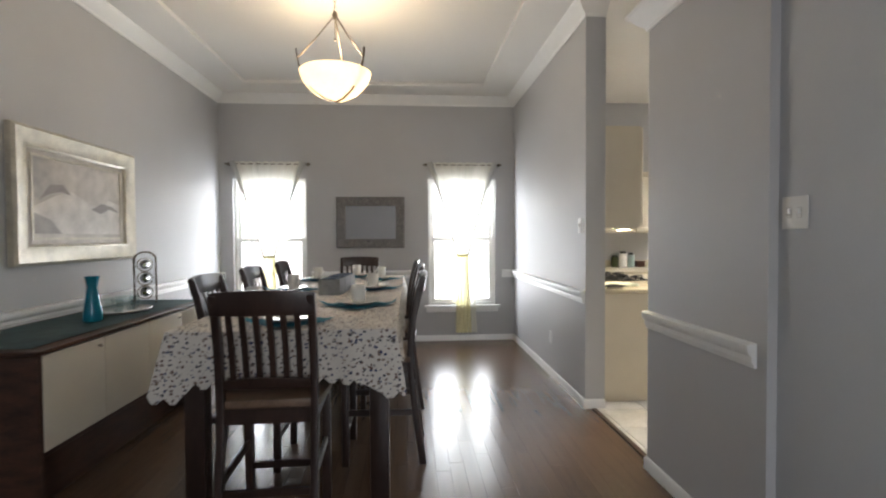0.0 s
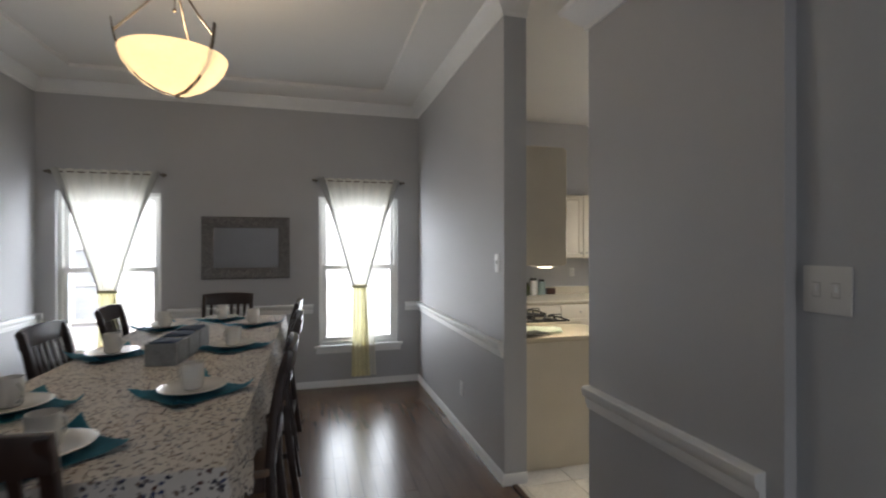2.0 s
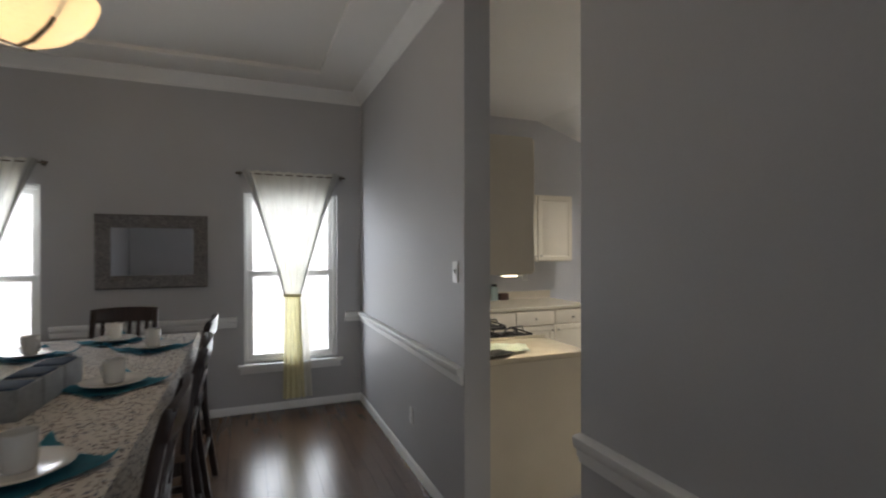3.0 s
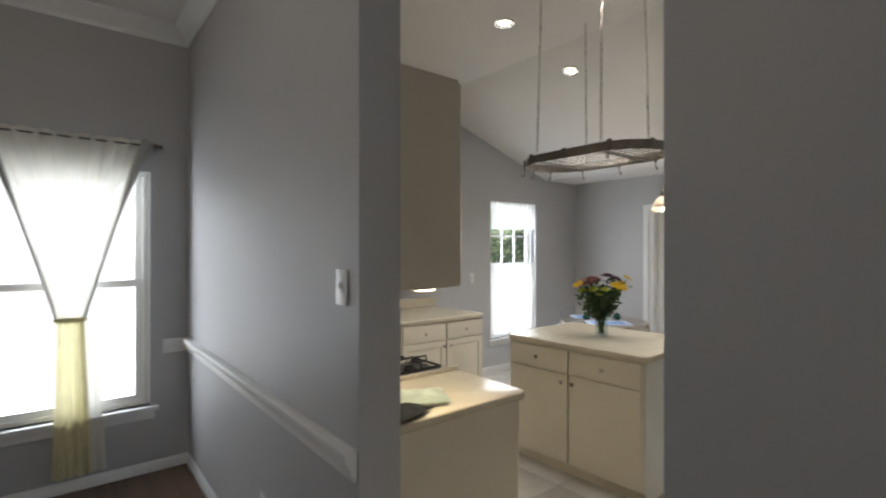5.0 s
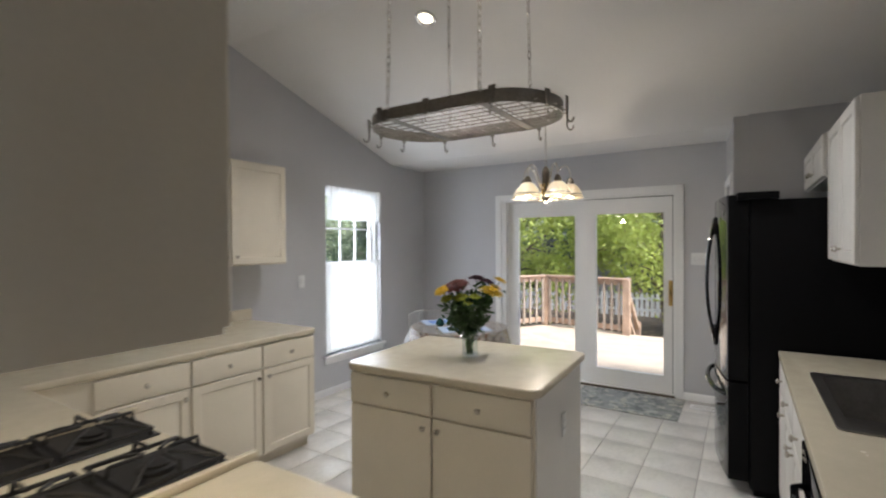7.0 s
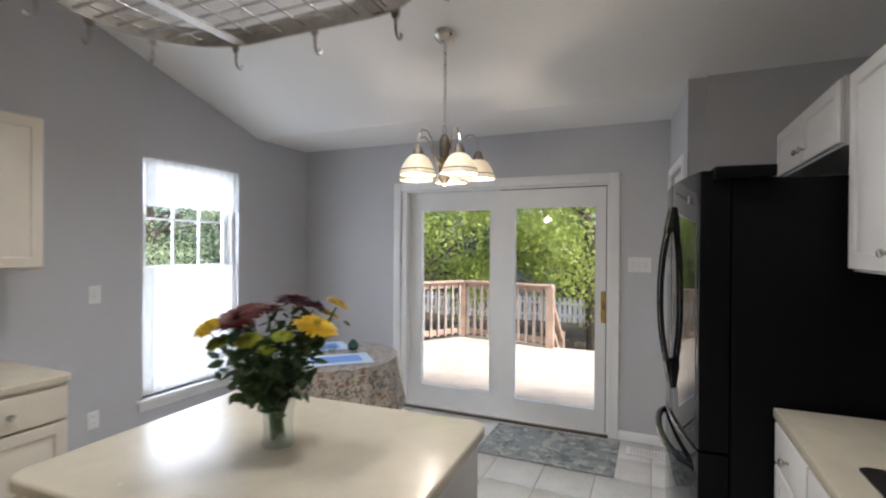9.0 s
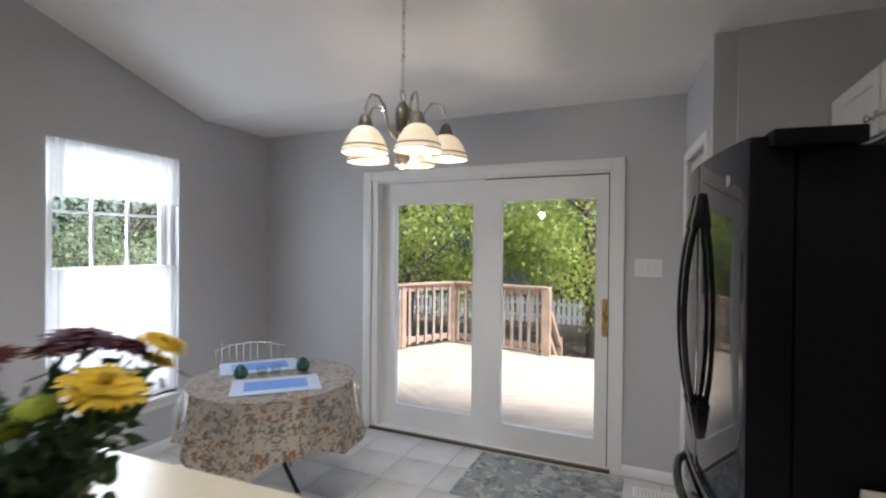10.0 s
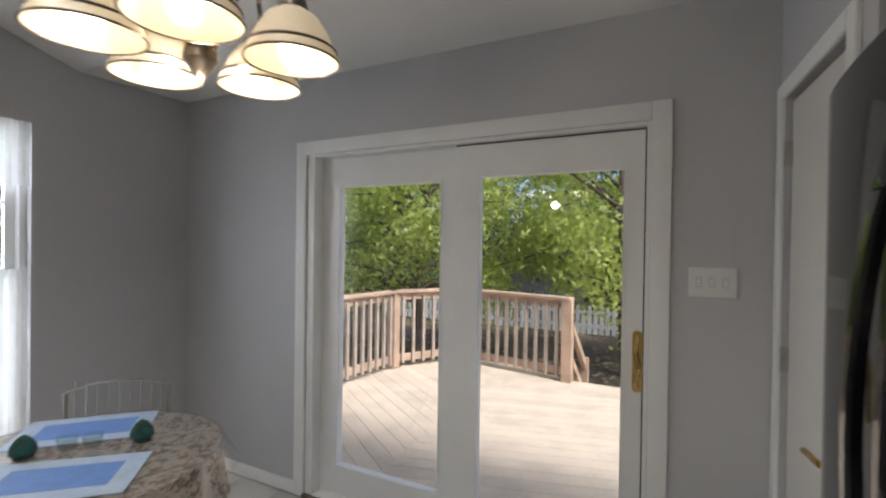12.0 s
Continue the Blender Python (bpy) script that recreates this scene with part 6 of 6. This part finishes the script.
# ---- flowers on the island ----
VX, VY = 4.235, 4.57
bm = bmesh.new()
lathe(bm, [(0, 0), (0.046, 0), (0.05, 0.012), (0.043, 0.04), (0.046, 0.10), (0.064, 0.185), (0.061, 0.185), (0.043, 0.10), (0.04, 0.04), (0.044, 0.018), (0, 0.016)], 28)
solid("vase", bm, M["tumbler"], "clear fluted glass vase on the island", "vase", m=pose(VX, VY, 0.913), angle=60)
bq = thing("bouquet", pose(VX, VY, 0.925), "bouquet of yellow, rust and maroon chrysanthemums", "flowers")
PET = {"bud": mat("yellow_green_petals", (0.32, 0.36, 0.03), 0.6, vary=0.2, scale=40, bump=0, through_light=0.25), "yellow": mat("yellow_petals", (0.64, 0.43, 0.012), 0.6, vary=0.15, scale=40, bump=0, through_light=0.25), "rust": mat("rust_petals", (0.095, 0.015, 0.007), 0.6, vary=0.25, scale=40, bump=0, through_light=0.2), "maroon": mat("maroon_petals", (0.07, 0.008, 0.02), 0.6, vary=0.25, scale=40, bump=0, through_light=0.15)}
rnd = random.Random(5)
M["bouquet_leaf"] = mat("dark_bouquet_leaves", (0.045, 0.085, 0.03), 0.5, vary=0.35, scale=25, bump=0, through_light=0.2)
M["stem"] = mat("green_stems", (0.06, 0.13, 0.03), 0.6, vary=0.2, scale=20, bump=0.05)
blooms = [("rust", -0.155, 0.006, 0.39, 0.064), ("rust", -0.085, 0.03, 0.40, 0.062), ("maroon", 0.035, -0.03, 0.42, 0.068), ("maroon", 0.095, -0.055, 0.40, 0.055), ("yellow", 0.012, -0.13, 0.355, 0.068), ("yellow", 0.12, -0.13, 0.41, 0.045), ("yellow", 0.135, -0.09, 0.37, 0.038), ("yellow", -0.21, 0.055, 0.37, 0.042), ("rust", 0.04, 0.08, 0.385, 0.055), ("bud", -0.05, -0.06, 0.33, 0.036), ("bud", -0.15, -0.03, 0.335, 0.038), ("bud", -0.085, -0.03, 0.295, 0.032), ("bud", -0.20, 0.03, 0.33, 0.034), ("yellow", -0.10, 0.12, 0.365, 0.05)]
for col, x, y, z, r_ in blooms:
    d = Vector((x, y, 0.34)).normalized()
    c = Vector((x, y, z))
    bm = bmesh.new()
    q = d.to_track_quat("Z", "Y").to_matrix()
    for ring_i, (count, tilt, ln_) in enumerate(((24, -4, 1.0), (22, 10, 0.97), (20, 26, 0.88), (16, 44, 0.74), (12, 62, 0.56), (7, 80, 0.4))):
        for i in range(count):
            a = 2 * math.pi * (i + 0.5 * ring_i + rnd.uniform(-0.2, 0.2)) / count
            t = radians(tilt + rnd.uniform(-6, 6))
            L = r_ * ln_ * rnd.uniform(0.9, 1.1)
            o = Vector((math.cos(a), math.sin(a), 0))
            s = Vector((-math.sin(a), math.cos(a), 0)) * r_ * 0.14
            tip = o * L * math.cos(t) + Vector((0, 0, L * math.sin(t) * 0.62))
            mid_ = tip * 0.62 + Vector((0, 0, 0.09 * r_))
            pts = [Vector((0, 0, 0)), mid_ + s, tip + s * 0.35, tip - s * 0.35, mid_ - s]
            bm.faces.new([bm.verts.new(c + q @ p) for p in pts])
    fl = part("flower", bm, PET[col], bq, "yellow-green half-open bloom" if col == "bud" else "%s chrysanthemum bloom" % col, angle=180)
    bm = bmesh.new()
    tube(bm, [(rnd.uniform(-0.02, 0.02), rnd.uniform(-0.02, 0.02), 0.005), (x * 0.2, y * 0.2, 0.16), tuple(c - d * 0.01)], 0.003, 5)
    part("stem", bm, M["stem"], fl)
bm = bmesh.new()
for i in range(760):
    col, x, y, z, r_ = blooms[i % len(blooms)]
    t = rnd.uniform(0.3, 0.92)
    base = Vector((x * (0.2 + 0.8 * max(0, t - 0.2)), y * (0.2 + 0.8 * max(0, t - 0.2)), 0.02 + (z - 0.02) * t)) + Vector((rnd.gauss(0, 0.022), rnd.gauss(0, 0.022), rnd.gauss(0, 0.012)))
    d = Vector((rnd.gauss(0, 1), rnd.gauss(0, 1), rnd.gauss(0.2, 0.6))).normalized()
    s = d.cross(Vector((rnd.gauss(0, 1), rnd.gauss(0, 1), rnd.gauss(0, 1)))).normalized()
    L, wd = rnd.uniform(0.025, 0.055), rnd.uniform(0.008, 0.014)
    bm.faces.new([bm.verts.new(p) for p in (base, base + d * L * 0.35 + s * wd, base + d * L * 0.7 + s * wd * 0.7, base + d * L, base + d * L * 0.65 - s * wd * 0.8, base + d * L * 0.3 - s * wd)])
part("leaves", bm, M["bouquet_leaf"], bq, "deep green foliage", angle=180)

# ---- outdoors ----
GZ, DZ = -0.75, -0.04


def clip(poly, p, nrm):
    """The part of a convex outline on the side of the line through p towards which nrm points."""
    out = []
    for i, a in enumerate(poly):
        b = poly[(i + 1) % len(poly)]
        da, db = (a - p).dot(nrm), (b - p).dot(nrm)
        if da >= 0:
            out.append(a)
        if (da >= 0) != (db >= 0):
            out.append(a + (b - a) * (da / (da - db)))
    return out


deck = thing("deck", pose(0, 0, DZ), "pale cedar deck with diagonal boards behind the house", "deck", kind="structure")
SEAM_A, SEAM_B = Vector((7.33, 5.52)), Vector((10.98, 5.86))
zones = [([(7.33, -1.5), (10.62, -1.5), (10.58, 4.9), (11.05, 6.03), (7.33, 5.70)], (0.275, -0.96)), ([(7.33, 5.45), (10.95, 5.79), (11.0, 6.62), (10.0, 7.12), (7.33, 7.4)], (0.58, 0.815))]
for outline, d in zones:
    outline = [Vector(p) for p in outline]
    d = Vector(d).normalized()
    nrm = Vector((-d.y, d.x))
    lo, hi = min(p.dot(nrm) for p in outline), max(p.dot(nrm) for p in outline)
    s = lo
    while s < hi:
        poly = clip(clip(outline, nrm * (s + 0.0016), nrm), nrm * (s + 0.1384), -nrm)
        if d.y < 0:
            # square board ends that step along the seam
            mid = nrm * (s + 0.07)
            n2 = Vector((SEAM_A.y - SEAM_B.y, SEAM_B.x - SEAM_A.x))
            poly = clip(poly, mid + d * ((SEAM_A - mid).dot(n2) / d.dot(n2)), d)
        s += 0.14
        if len(poly) > 2:
            bm = bmesh.new()
            prism(bm, [(p.x, p.y) for p in poly], -0.028, 0.0 if d.y < 0 else -0.005)
            part("board", bm, M["deck"], deck)
part("joist_frame", boxes((7.34, 10.55, -1.4, 5.5, -0.25, -0.03), (7.34, 9.9, 5.5, 7.0, -0.25, -0.03), (9.9, 10.8, 5.5, 6.5, -0.25, -0.03)), M["bark"], deck)

railing = thing("deck_railing", pose(0, 0, DZ), "reddish cedar deck railing with square balusters", "railing")
posts = [(7.42, 7.26), (10.02, 7.04), (10.84, 6.53), (10.52, 4.97)]
for x, y in posts:
    bm = boxes((x - 0.06, x + 0.06, y - 0.06, y + 0.06, 0, 0.94))
    soften(bm, 0.006, 1)
    part("post", bm, M["rail_wood"], railing)
for (xa, ya), (xb, yb) in zip(posts, posts[1:]):
    a, b = Vector((xa, ya, 0)), Vector((xb, yb, 0))
    L = (b - a).length
    ang = math.degrees(math.atan2(yb - ya, xb - xa))
    base = pose(xa, ya, 0, 0, 0, ang)
    for nm, r in (("top_rail", (-0.05, L + 0.05, -0.07, 0.07, 0.941, 0.975)), ("upper_rail", (0.046, L - 0.046, -0.02, 0.02, 0.85, 0.94)), ("bottom_rail", (0.046, L - 0.046, -0.02, 0.02, 0.07, 0.16))):
        bm = boxes(r)
        soften(bm, 0.004, 1)
        part(nm, bm, M["rail_wood"], railing, at=base)
    n = int((L - 0.1) / 0.125)
    for i in range(n):
        x = 0.046 + (L - 0.092) * (i + 0.5) / n
        part("baluster", boxes((x - 0.018, x + 0.018, -0.055, -0.0205, 0.05, 0.90)), M["baluster"], railing, at=base)
stair_rail = thing("stair_rail", pose(10.55, 4.93, DZ), "sloping cedar handrail beside the deck steps", "handrail")
for z0, z1 in ((0.62, 0.02), (0.22, -0.38)):
    bm = bmesh.new()
    v = [[bm.verts.new((x, y, z + dz)) for y in (-0.03, 0.03) for dz in (-0.05, 0.05)] for x, z in ((0.0, z0), (0.75, z1))]
    for i, j in ((0, 1), (1, 3), (3, 2), (2, 0)):
        bm.faces.new((v[0][i], v[0][j], v[1][j], v[1][i]))
    bm.faces.new((v[0][0], v[0][1], v[0][3], v[0][2]))
    bm.faces.new((v[1][0], v[1][2], v[1][3], v[1][1]))
    part("rail", bm, M["rail_wood"], stair_rail)
part("post", boxes((0.73, 0.82, -0.045, 0.045, GZ - DZ, 0.12)), M["rail_wood"], stair_rail)
for i in range(3):
    bm = boxes((10.62 + 0.28 * i, 10.93 + 0.28 * i, 3.3, 4.9, DZ - 0.18 * (i + 1) - 0.04, DZ - 0.18 * (i + 1)), (10.62 + 0.28 * i, 10.66 + 0.28 * i, 3.3, 4.9, GZ, DZ - 0.18 * (i + 1) - 0.041))
    solid("deck_step", bm, M["deck"], "pale cedar step down from the deck", "step", "steps of the deck")

fence = thing("picket_fence", pose(17.5, 0, GZ), "low white picket fence at the end of the yard", "fence")
M["picket"] = mat("weathered_white_paint", (0.66, 0.68, 0.72), 0.7, vary=0.06, scale=6, bump=0.08)
bm = bmesh.new()
prism(bm, [(-0.045, 0), (0.045, 0), (0.045, 0.68), (0, 0.75), (-0.045, 0.68)], -0.009, 0.009)
picket_data = data_of("picket", bm, M["picket"])
turn = pose(0, 0, 0, 90, 0, 90)
for i in range(110):
    p = new("picket", picket_data)
    p.parent = fence
    p.matrix_basis = Matrix.Translation((0, -4 + 0.15 * i, 0.04)) @ turn
for z in (0.2, 0.55):
    part("fence_rail", boxes((0.012, 0.05, -4, 12.5, z, z + 0.08)), M["picket"], fence)


def tree(x, y, height, spread, low, leaves, size, material, label, seed, trunk_r=0.11):
    rnd = random.Random(seed)
    t = thing("tree", pose(x, y, GZ), label, "tree", "trees behind the house")
    bm = bmesh.new()
    top = Vector((rnd.uniform(-0.3, 0.3), rnd.uniform(-0.3, 0.3), height * 0.75))
    tube(bm, [(0, 0, -0.05), tuple(top * 0.3 + Vector((0.06, 0.03, 0))), tuple(top * 0.65), tuple(top)], [trunk_r * 1.25, trunk_r, trunk_r * 0.7, trunk_r * 0.3], 9)
    part("trunk", bm, M["bark"], t)
    clumps = []
    bm = bmesh.new()
    for i in range(34):
        f = rnd.uniform(0.22, 0.98)
        a = rnd.uniform(0, 2 * math.pi)
        base = top * f
        rr = spread * rnd.uniform(0.45, 1.0) * (1.1 - 0.35 * abs(f - 0.5))
        tip = Vector((base.x + rr * math.cos(a), base.y + rr * math.sin(a), low + (height - low) * min(1, max(0, f + rnd.uniform(-0.25, 0.15)))))
        midp = base * 0.5 + tip * 0.5 + Vector((0, 0, 0.12 * rr))
        tube(bm, [tuple(base), tuple(midp), tuple(tip)], [trunk_r * 0.35, trunk_r * 0.2, trunk_r * 0.07], 6)
        for k in range(3):
            clumps.append((midp.lerp(tip, rnd.uniform(0.2, 1.0)) + Vector((rnd.gauss(0, 0.18), rnd.gauss(0, 0.18), rnd.gauss(0, 0.16))) * spread * 0.5, spread * rnd.uniform(0.14, 0.28)))
    part("limbs", bm, M["bark"], t)
    verts, faces = [], []
    for i in range(leaves):
        c, r = clumps[rnd.randrange(len(clumps))]
        p = c + Vector((rnd.gauss(0, 0.55), rnd.gauss(0, 0.55), rnd.gauss(-0.1, 0.45))) * r
        d = Vector((rnd.gauss(0, 1), rnd.gauss(0, 1), rnd.gauss(-0.7, 0.6))).normalized()
        s = d.cross(Vector((rnd.gauss(0, 1), rnd.gauss(0, 1), rnd.gauss(0, 1)))).normalized()
        L = size * rnd.uniform(0.7, 1.35)
        k = len(verts)
        verts += [p, p + d * L * 0.45 + s * L * 0.2, p + d * L, p + d * L * 0.45 - s * L * 0.2]
        faces.append((k, k + 1, k + 2, k + 3))
    me = bpy.data.meshes.new("crown")
    me.from_pydata([tuple(v) for v in verts], [], faces)
    me.materials.append(material)
    crown = new("crown", me)
    crown.parent = t
    return t


for x, y, h, sp, low, nl, sz, mt, lb, tr in (
        (13.9, 4.7, 5.6, 2.6, 0.75, 22000, 0.12, "leaf", "young tree with bright yellow-green autumn leaves", 0.09),
        (13.3, 8.7, 5.4, 2.5, 0.7, 20000, 0.12, "leaf", "young tree with bright yellow-green leaves", 0.09),
        (15.2, 1.6, 5.2, 2.3, 0.8, 18000, 0.12, "leaf", "yellow-green leafy tree beside the fence", 0.08),
        (21.0, 6.6, 8.0, 3.4, 0.4, 16000, 0.15, "leaf_dark", "dense dark green tree behind the fence", 0.16),
        (21.5, 1.6, 8.0, 3.4, 0.3, 16000, 0.15, "leaf_dark", "dense dark green tree behind the fence", 0.16),
        (20.5, 11.8, 8.5, 3.6, 0.3, 16000, 0.15, "leaf_dark", "dense dark green tree behind the fence", 0.16),
        (16.5, 14.5, 7.5, 3.2, 0.5, 8000, 0.18, "leaf_dark", "dark green tree beyond the deck", 0.15),
        (22.0, -3.6, 8.0, 3.4, 0.3, 7000, 0.2, "leaf_dark", "dense dark green tree behind the fence", 0.16),
        (7.6, 15.0, 6.0, 2.8, 0.4, 16000, 0.11, "leaf_mid", "soft green shrubby tree outside the kitchen window", 0.12),
        (11.6, 15.6, 6.4, 2.9, 0.4, 16000, 0.11, "leaf_mid", "soft green shrubby tree outside the kitchen window", 0.12)):
    if mt == "leaf_mid" and "leaf_mid" not in M:
        M["leaf_mid"] = mat("soft_green_leaves", (0.38, 0.46, 0.26), 0.6, vary=0.3, scale=1.2, bump=0, through_light=0.4)
    tree(x, y, h, sp, low, nl, sz, M[mt], lb, int(x * 10 + y))

# fallen leaves on the ground
rnd = random.Random(11)
verts, faces = [], []
for i in range(5000):
    x, y = rnd.uniform(10.7, 19), rnd.uniform(-2, 12)
    a, L = rnd.uniform(0, 6.28), rnd.uniform(0.03, 0.07)
    k = len(verts)
    for da, q in ((0, 1), (1.57, 0.5), (3.14, 1), (4.71, 0.5)):
        verts.append((x + L * q * math.cos(a + da), y + L * q * math.sin(a + da), GZ + 0.006 + rnd.uniform(0, 0.03)))
    faces.append((k, k + 1, k + 2, k + 3))
me = bpy.data.meshes.new("fallen_leaves")
me.from_pydata(verts, [], faces)
me.materials.append(mat("dry_tan_leaves", (0.34, 0.26, 0.16), 0.8, vary=0.35, scale=3, bump=0))
tagged(new("fallen_leaves", me), "dry tan leaves scattered on the dark ground", "leaves", kind="stuff")

# distant shrubs close the view behind the trees
rnd = random.Random(23)
verts, faces = [], []
for i in range(26000):
    t = rnd.uniform(0, 1)
    if t < 0.62:
        x, y = 26 + rnd.gauss(0, 1.2), -10 + 32 * (t / 0.62)
    else:
        x, y = 2 + 24 * ((t - 0.62) / 0.38), 21 + rnd.gauss(0, 1.2)
    p = Vector((x, y, GZ + abs(rnd.gauss(0, 1)) * 2.2))
    d = Vector((rnd.gauss(0, 1), rnd.gauss(0, 1), rnd.gauss(0, 1))).normalized()
    s = d.cross(Vector((rnd.gauss(0, 1), rnd.gauss(0, 1), rnd.gauss(0, 1)))).normalized()
    L = rnd.uniform(0.25, 0.45)
    k = len(verts)
    verts += [tuple(p), tuple(p + d * L * 0.5 + s * L * 0.3), tuple(p + d * L), tuple(p + d * L * 0.5 - s * L * 0.3)]
    faces.append((k, k + 1, k + 2, k + 3))
me = bpy.data.meshes.new("hedgerow")
me.from_pydata(verts, [], faces)
me.materials.append(M["leaf_dark"])
tagged(new("hedgerow", me), "far dark green hedgerow closing the yard", "hedge", kind="stuff")

# the neighbour's white house, seen through the dining room windows
house = thing("neighbour_house", pose(-2.0, 10.6, GZ), "neighbouring house with white lap siding", "house")
part("wall", boxes((-7, 6.6, 0.02, 6.0, 0, 6.0)), M["siding"], house)
bm = bmesh.new()
v = [[bm.verts.new(p) for p in ((x, 0, 0), (x, -0.004, 0.0), (x, -0.0045, 0.004), (x, 0.0, 0.19), (x, 0.018, 0.19))] for x in (-7.0, 6.6)]
for i in range(5):
    bm.faces.new((v[0][i], v[0][(i + 1) % 5], v[1][(i + 1) % 5], v[1][i]))
bm.faces.new(v[0][::-1])
bm.faces.new(v[1])
board = data_of("siding_board", bm, M["siding"])
for i in range(32):
    o = new("siding_board", board)
    o.parent = house
    o.location = (0, 0, 0.18 * i)
for x, z in ((-1.2, 1.05),):
    w = part("window", boxes((x - 0.42, x + 0.42, -0.06, -0.03, z - 0.05, z), (x - 0.42, x + 0.42, -0.06, -0.03, z + 1.2, z + 1.26), (x - 0.42, x - 0.36, -0.06, -0.03, z, z + 1.2), (x + 0.36, x + 0.42, -0.06, -0.03, z, z + 1.2), (x - 0.36, x + 0.36, -0.055, -0.03, z + 0.58, z + 0.63), (x - 0.015, x + 0.015, -0.05, -0.03, z, z + 1.2)), M["trim"], house)
    part("pane", boxes((x - 0.36, x + 0.36, -0.04, -0.028, z, z + 1.2)), mat("pale_window_glass", (0.42, 0.45, 0.48), 0.2, vary=0.1, scale=2, bump=0), w)
bm = bmesh.new()
v = [[bm.verts.new(p) for p in ((x, -0.5, 5.9), (x, 3.0, 8.2), (x, 6.5, 5.9))] for x in (-7.3, 6.9)]
for i in range(3):
    bm.faces.new((v[0][i], v[0][(i + 1) % 3], v[1][(i + 1) % 3], v[1][i]))
bm.faces.new(v[0][::-1])
bm.faces.new(v[1])
part("roof", bm, mat("grey_shingles", (0.12, 0.12, 0.12), 0.9, vary=0.2, scale=6, bump=0.3), house)
shed = thing("garden_shed", pose(25.0, 9.5, GZ), "far grey shed with a dark roof", "shed")
part("wall", boxes((-1.5, 1.5, -2, 2, 0, 1.7)), mat("grey_boards", (0.30, 0.31, 0.33), 0.8, vary=0.1, scale=4), shed)
bm = bmesh.new()
v = [[bm.verts.new(p) for p in ((-1.8, y, 1.65), (0, y, 2.5), (1.8, y, 1.65))] for y in (-2.3, 2.3)]
for i in range(3):
    bm.faces.new((v[0][i], v[0][(i + 1) % 3], v[1][(i + 1) % 3], v[1][i]))
bm.faces.new(v[0][::-1])
bm.faces.new(v[1])
part("roof", bm, M["iron"], shed)

# ---- floor pieces ----
rnd = random.Random(3)
plank_data = {}


def plank_mesh(L, w):
    key = (round(L, 3), w)
    if key not in plank_data:
        bm = bmesh.new()
        h, c = L / 2, 0.0004
        lo = [bm.verts.new((x, y, -0.006)) for x, y in ((-w / 2, -h), (w / 2, -h), (w / 2, h), (-w / 2, h))]
        mi = [bm.verts.new((x, y, -c)) for x, y in ((-w / 2, -h), (w / 2, -h), (w / 2, h), (-w / 2, h))]
        hi = [bm.verts.new((x, y, 0)) for x, y in ((-w / 2 + c, -h + c), (w / 2 - c, -h + c), (w / 2 - c, h - c), (-w / 2 + c, h - c))]
        for a, b in ((lo, mi), (mi, hi)):
            for i in range(4):
                bm.faces.new((a[i], a[(i + 1) % 4], b[(i + 1) % 4], b[i]))
        bm.faces.new(hi)
        plank_data[key] = data_of("plank", bm, M["oak_floor"])
    return plank_data[key]


PW = 0.083
rest = []
x = XL + PW / 2 + 0.002
made = 0
while x < 1.96:
    y = BACK + rnd.choice((0.0, -0.3, -0.6, -0.9))
    while y < YF:
        L = rnd.choice((0.6, 0.8, 1.0, 1.2, 1.4))
        a, b = max(y, BACK), min(y + L, YF)
        y += L + 0.0015
        if b - a < 0.05:
            continue
        w = min(PW - 0.0007, 2 * (1.96 - x)) if x + PW / 2 > 1.96 else PW - 0.0007
        if x > -0.9 and b > 1.6 and made < 300:
            o = new("plank", plank_mesh(b - a, round(w, 4)))
            o.parent = floor
            o.location = (x, (a + b) / 2, 0)
            made += 1
        else:
            rest.append((x, a, b, w))
    x += PW
bm = bmesh.new()
for x, a, b, w in rest:
    box(bm, x - w / 2, x + w / 2, a, b, -0.006, 0.0)
o = new("planks", data_of("planks", bm, M["oak_floor_joined"]))
o.parent = floor
o["kind"] = "stuff"

TP = 0.34
tile_data = {}


def tile_mesh(w, d):
    key = (round(w, 3), round(d, 3))
    if key not in tile_data:
        bm = bmesh.new()
        c = 0.003
        rings = [[bm.verts.new((sx * (w / 2 - k), sy * (d / 2 - k), z)) for sx, sy in ((-1, -1), (1, -1), (1, 1), (-1, 1))] for z, k in ((-0.004, 0), (0.0, 0), (0.002, c))]
        for a, b in zip(rings, rings[1:]):
            for i in range(4):
                bm.faces.new((a[i], a[(i + 1) % 4], b[(i + 1) % 4], b[i]))
        bm.faces.new(rings[-1])
        tile_data[key] = data_of("tile", bm, M["tile"])
    return tile_data[key]


G = 0.006
for i in range(-11, 6):
    for j in range(-4, 11):
        x0, x1 = max(1.965, 5.40 + TP * i + G / 2), min(KX1 - 0.002, 5.40 + TP * (i + 1) - G / 2)
        y0_, y1_ = max(2.27, 3.52 + TP * j + G / 2), min(KY1 - 0.002, 3.52 + TP * (j + 1) - G / 2)
        if x1 - x0 < 0.02 or y1_ - y0_ < 0.02:
            continue
        o = new("tile", tile_mesh(x1 - x0, y1_ - y0_))
        o.parent = floor_k
        o.location = ((x0 + x1) / 2, (y0_ + y1_) / 2, 0)
tagged(solid("floor_threshold", boxes((1.93, 1.963, JAMB_N, JAMB_F, -0.004, 0.006)), M["walnut"]), "dark wood strip between the two floors", "threshold", kind="structure")
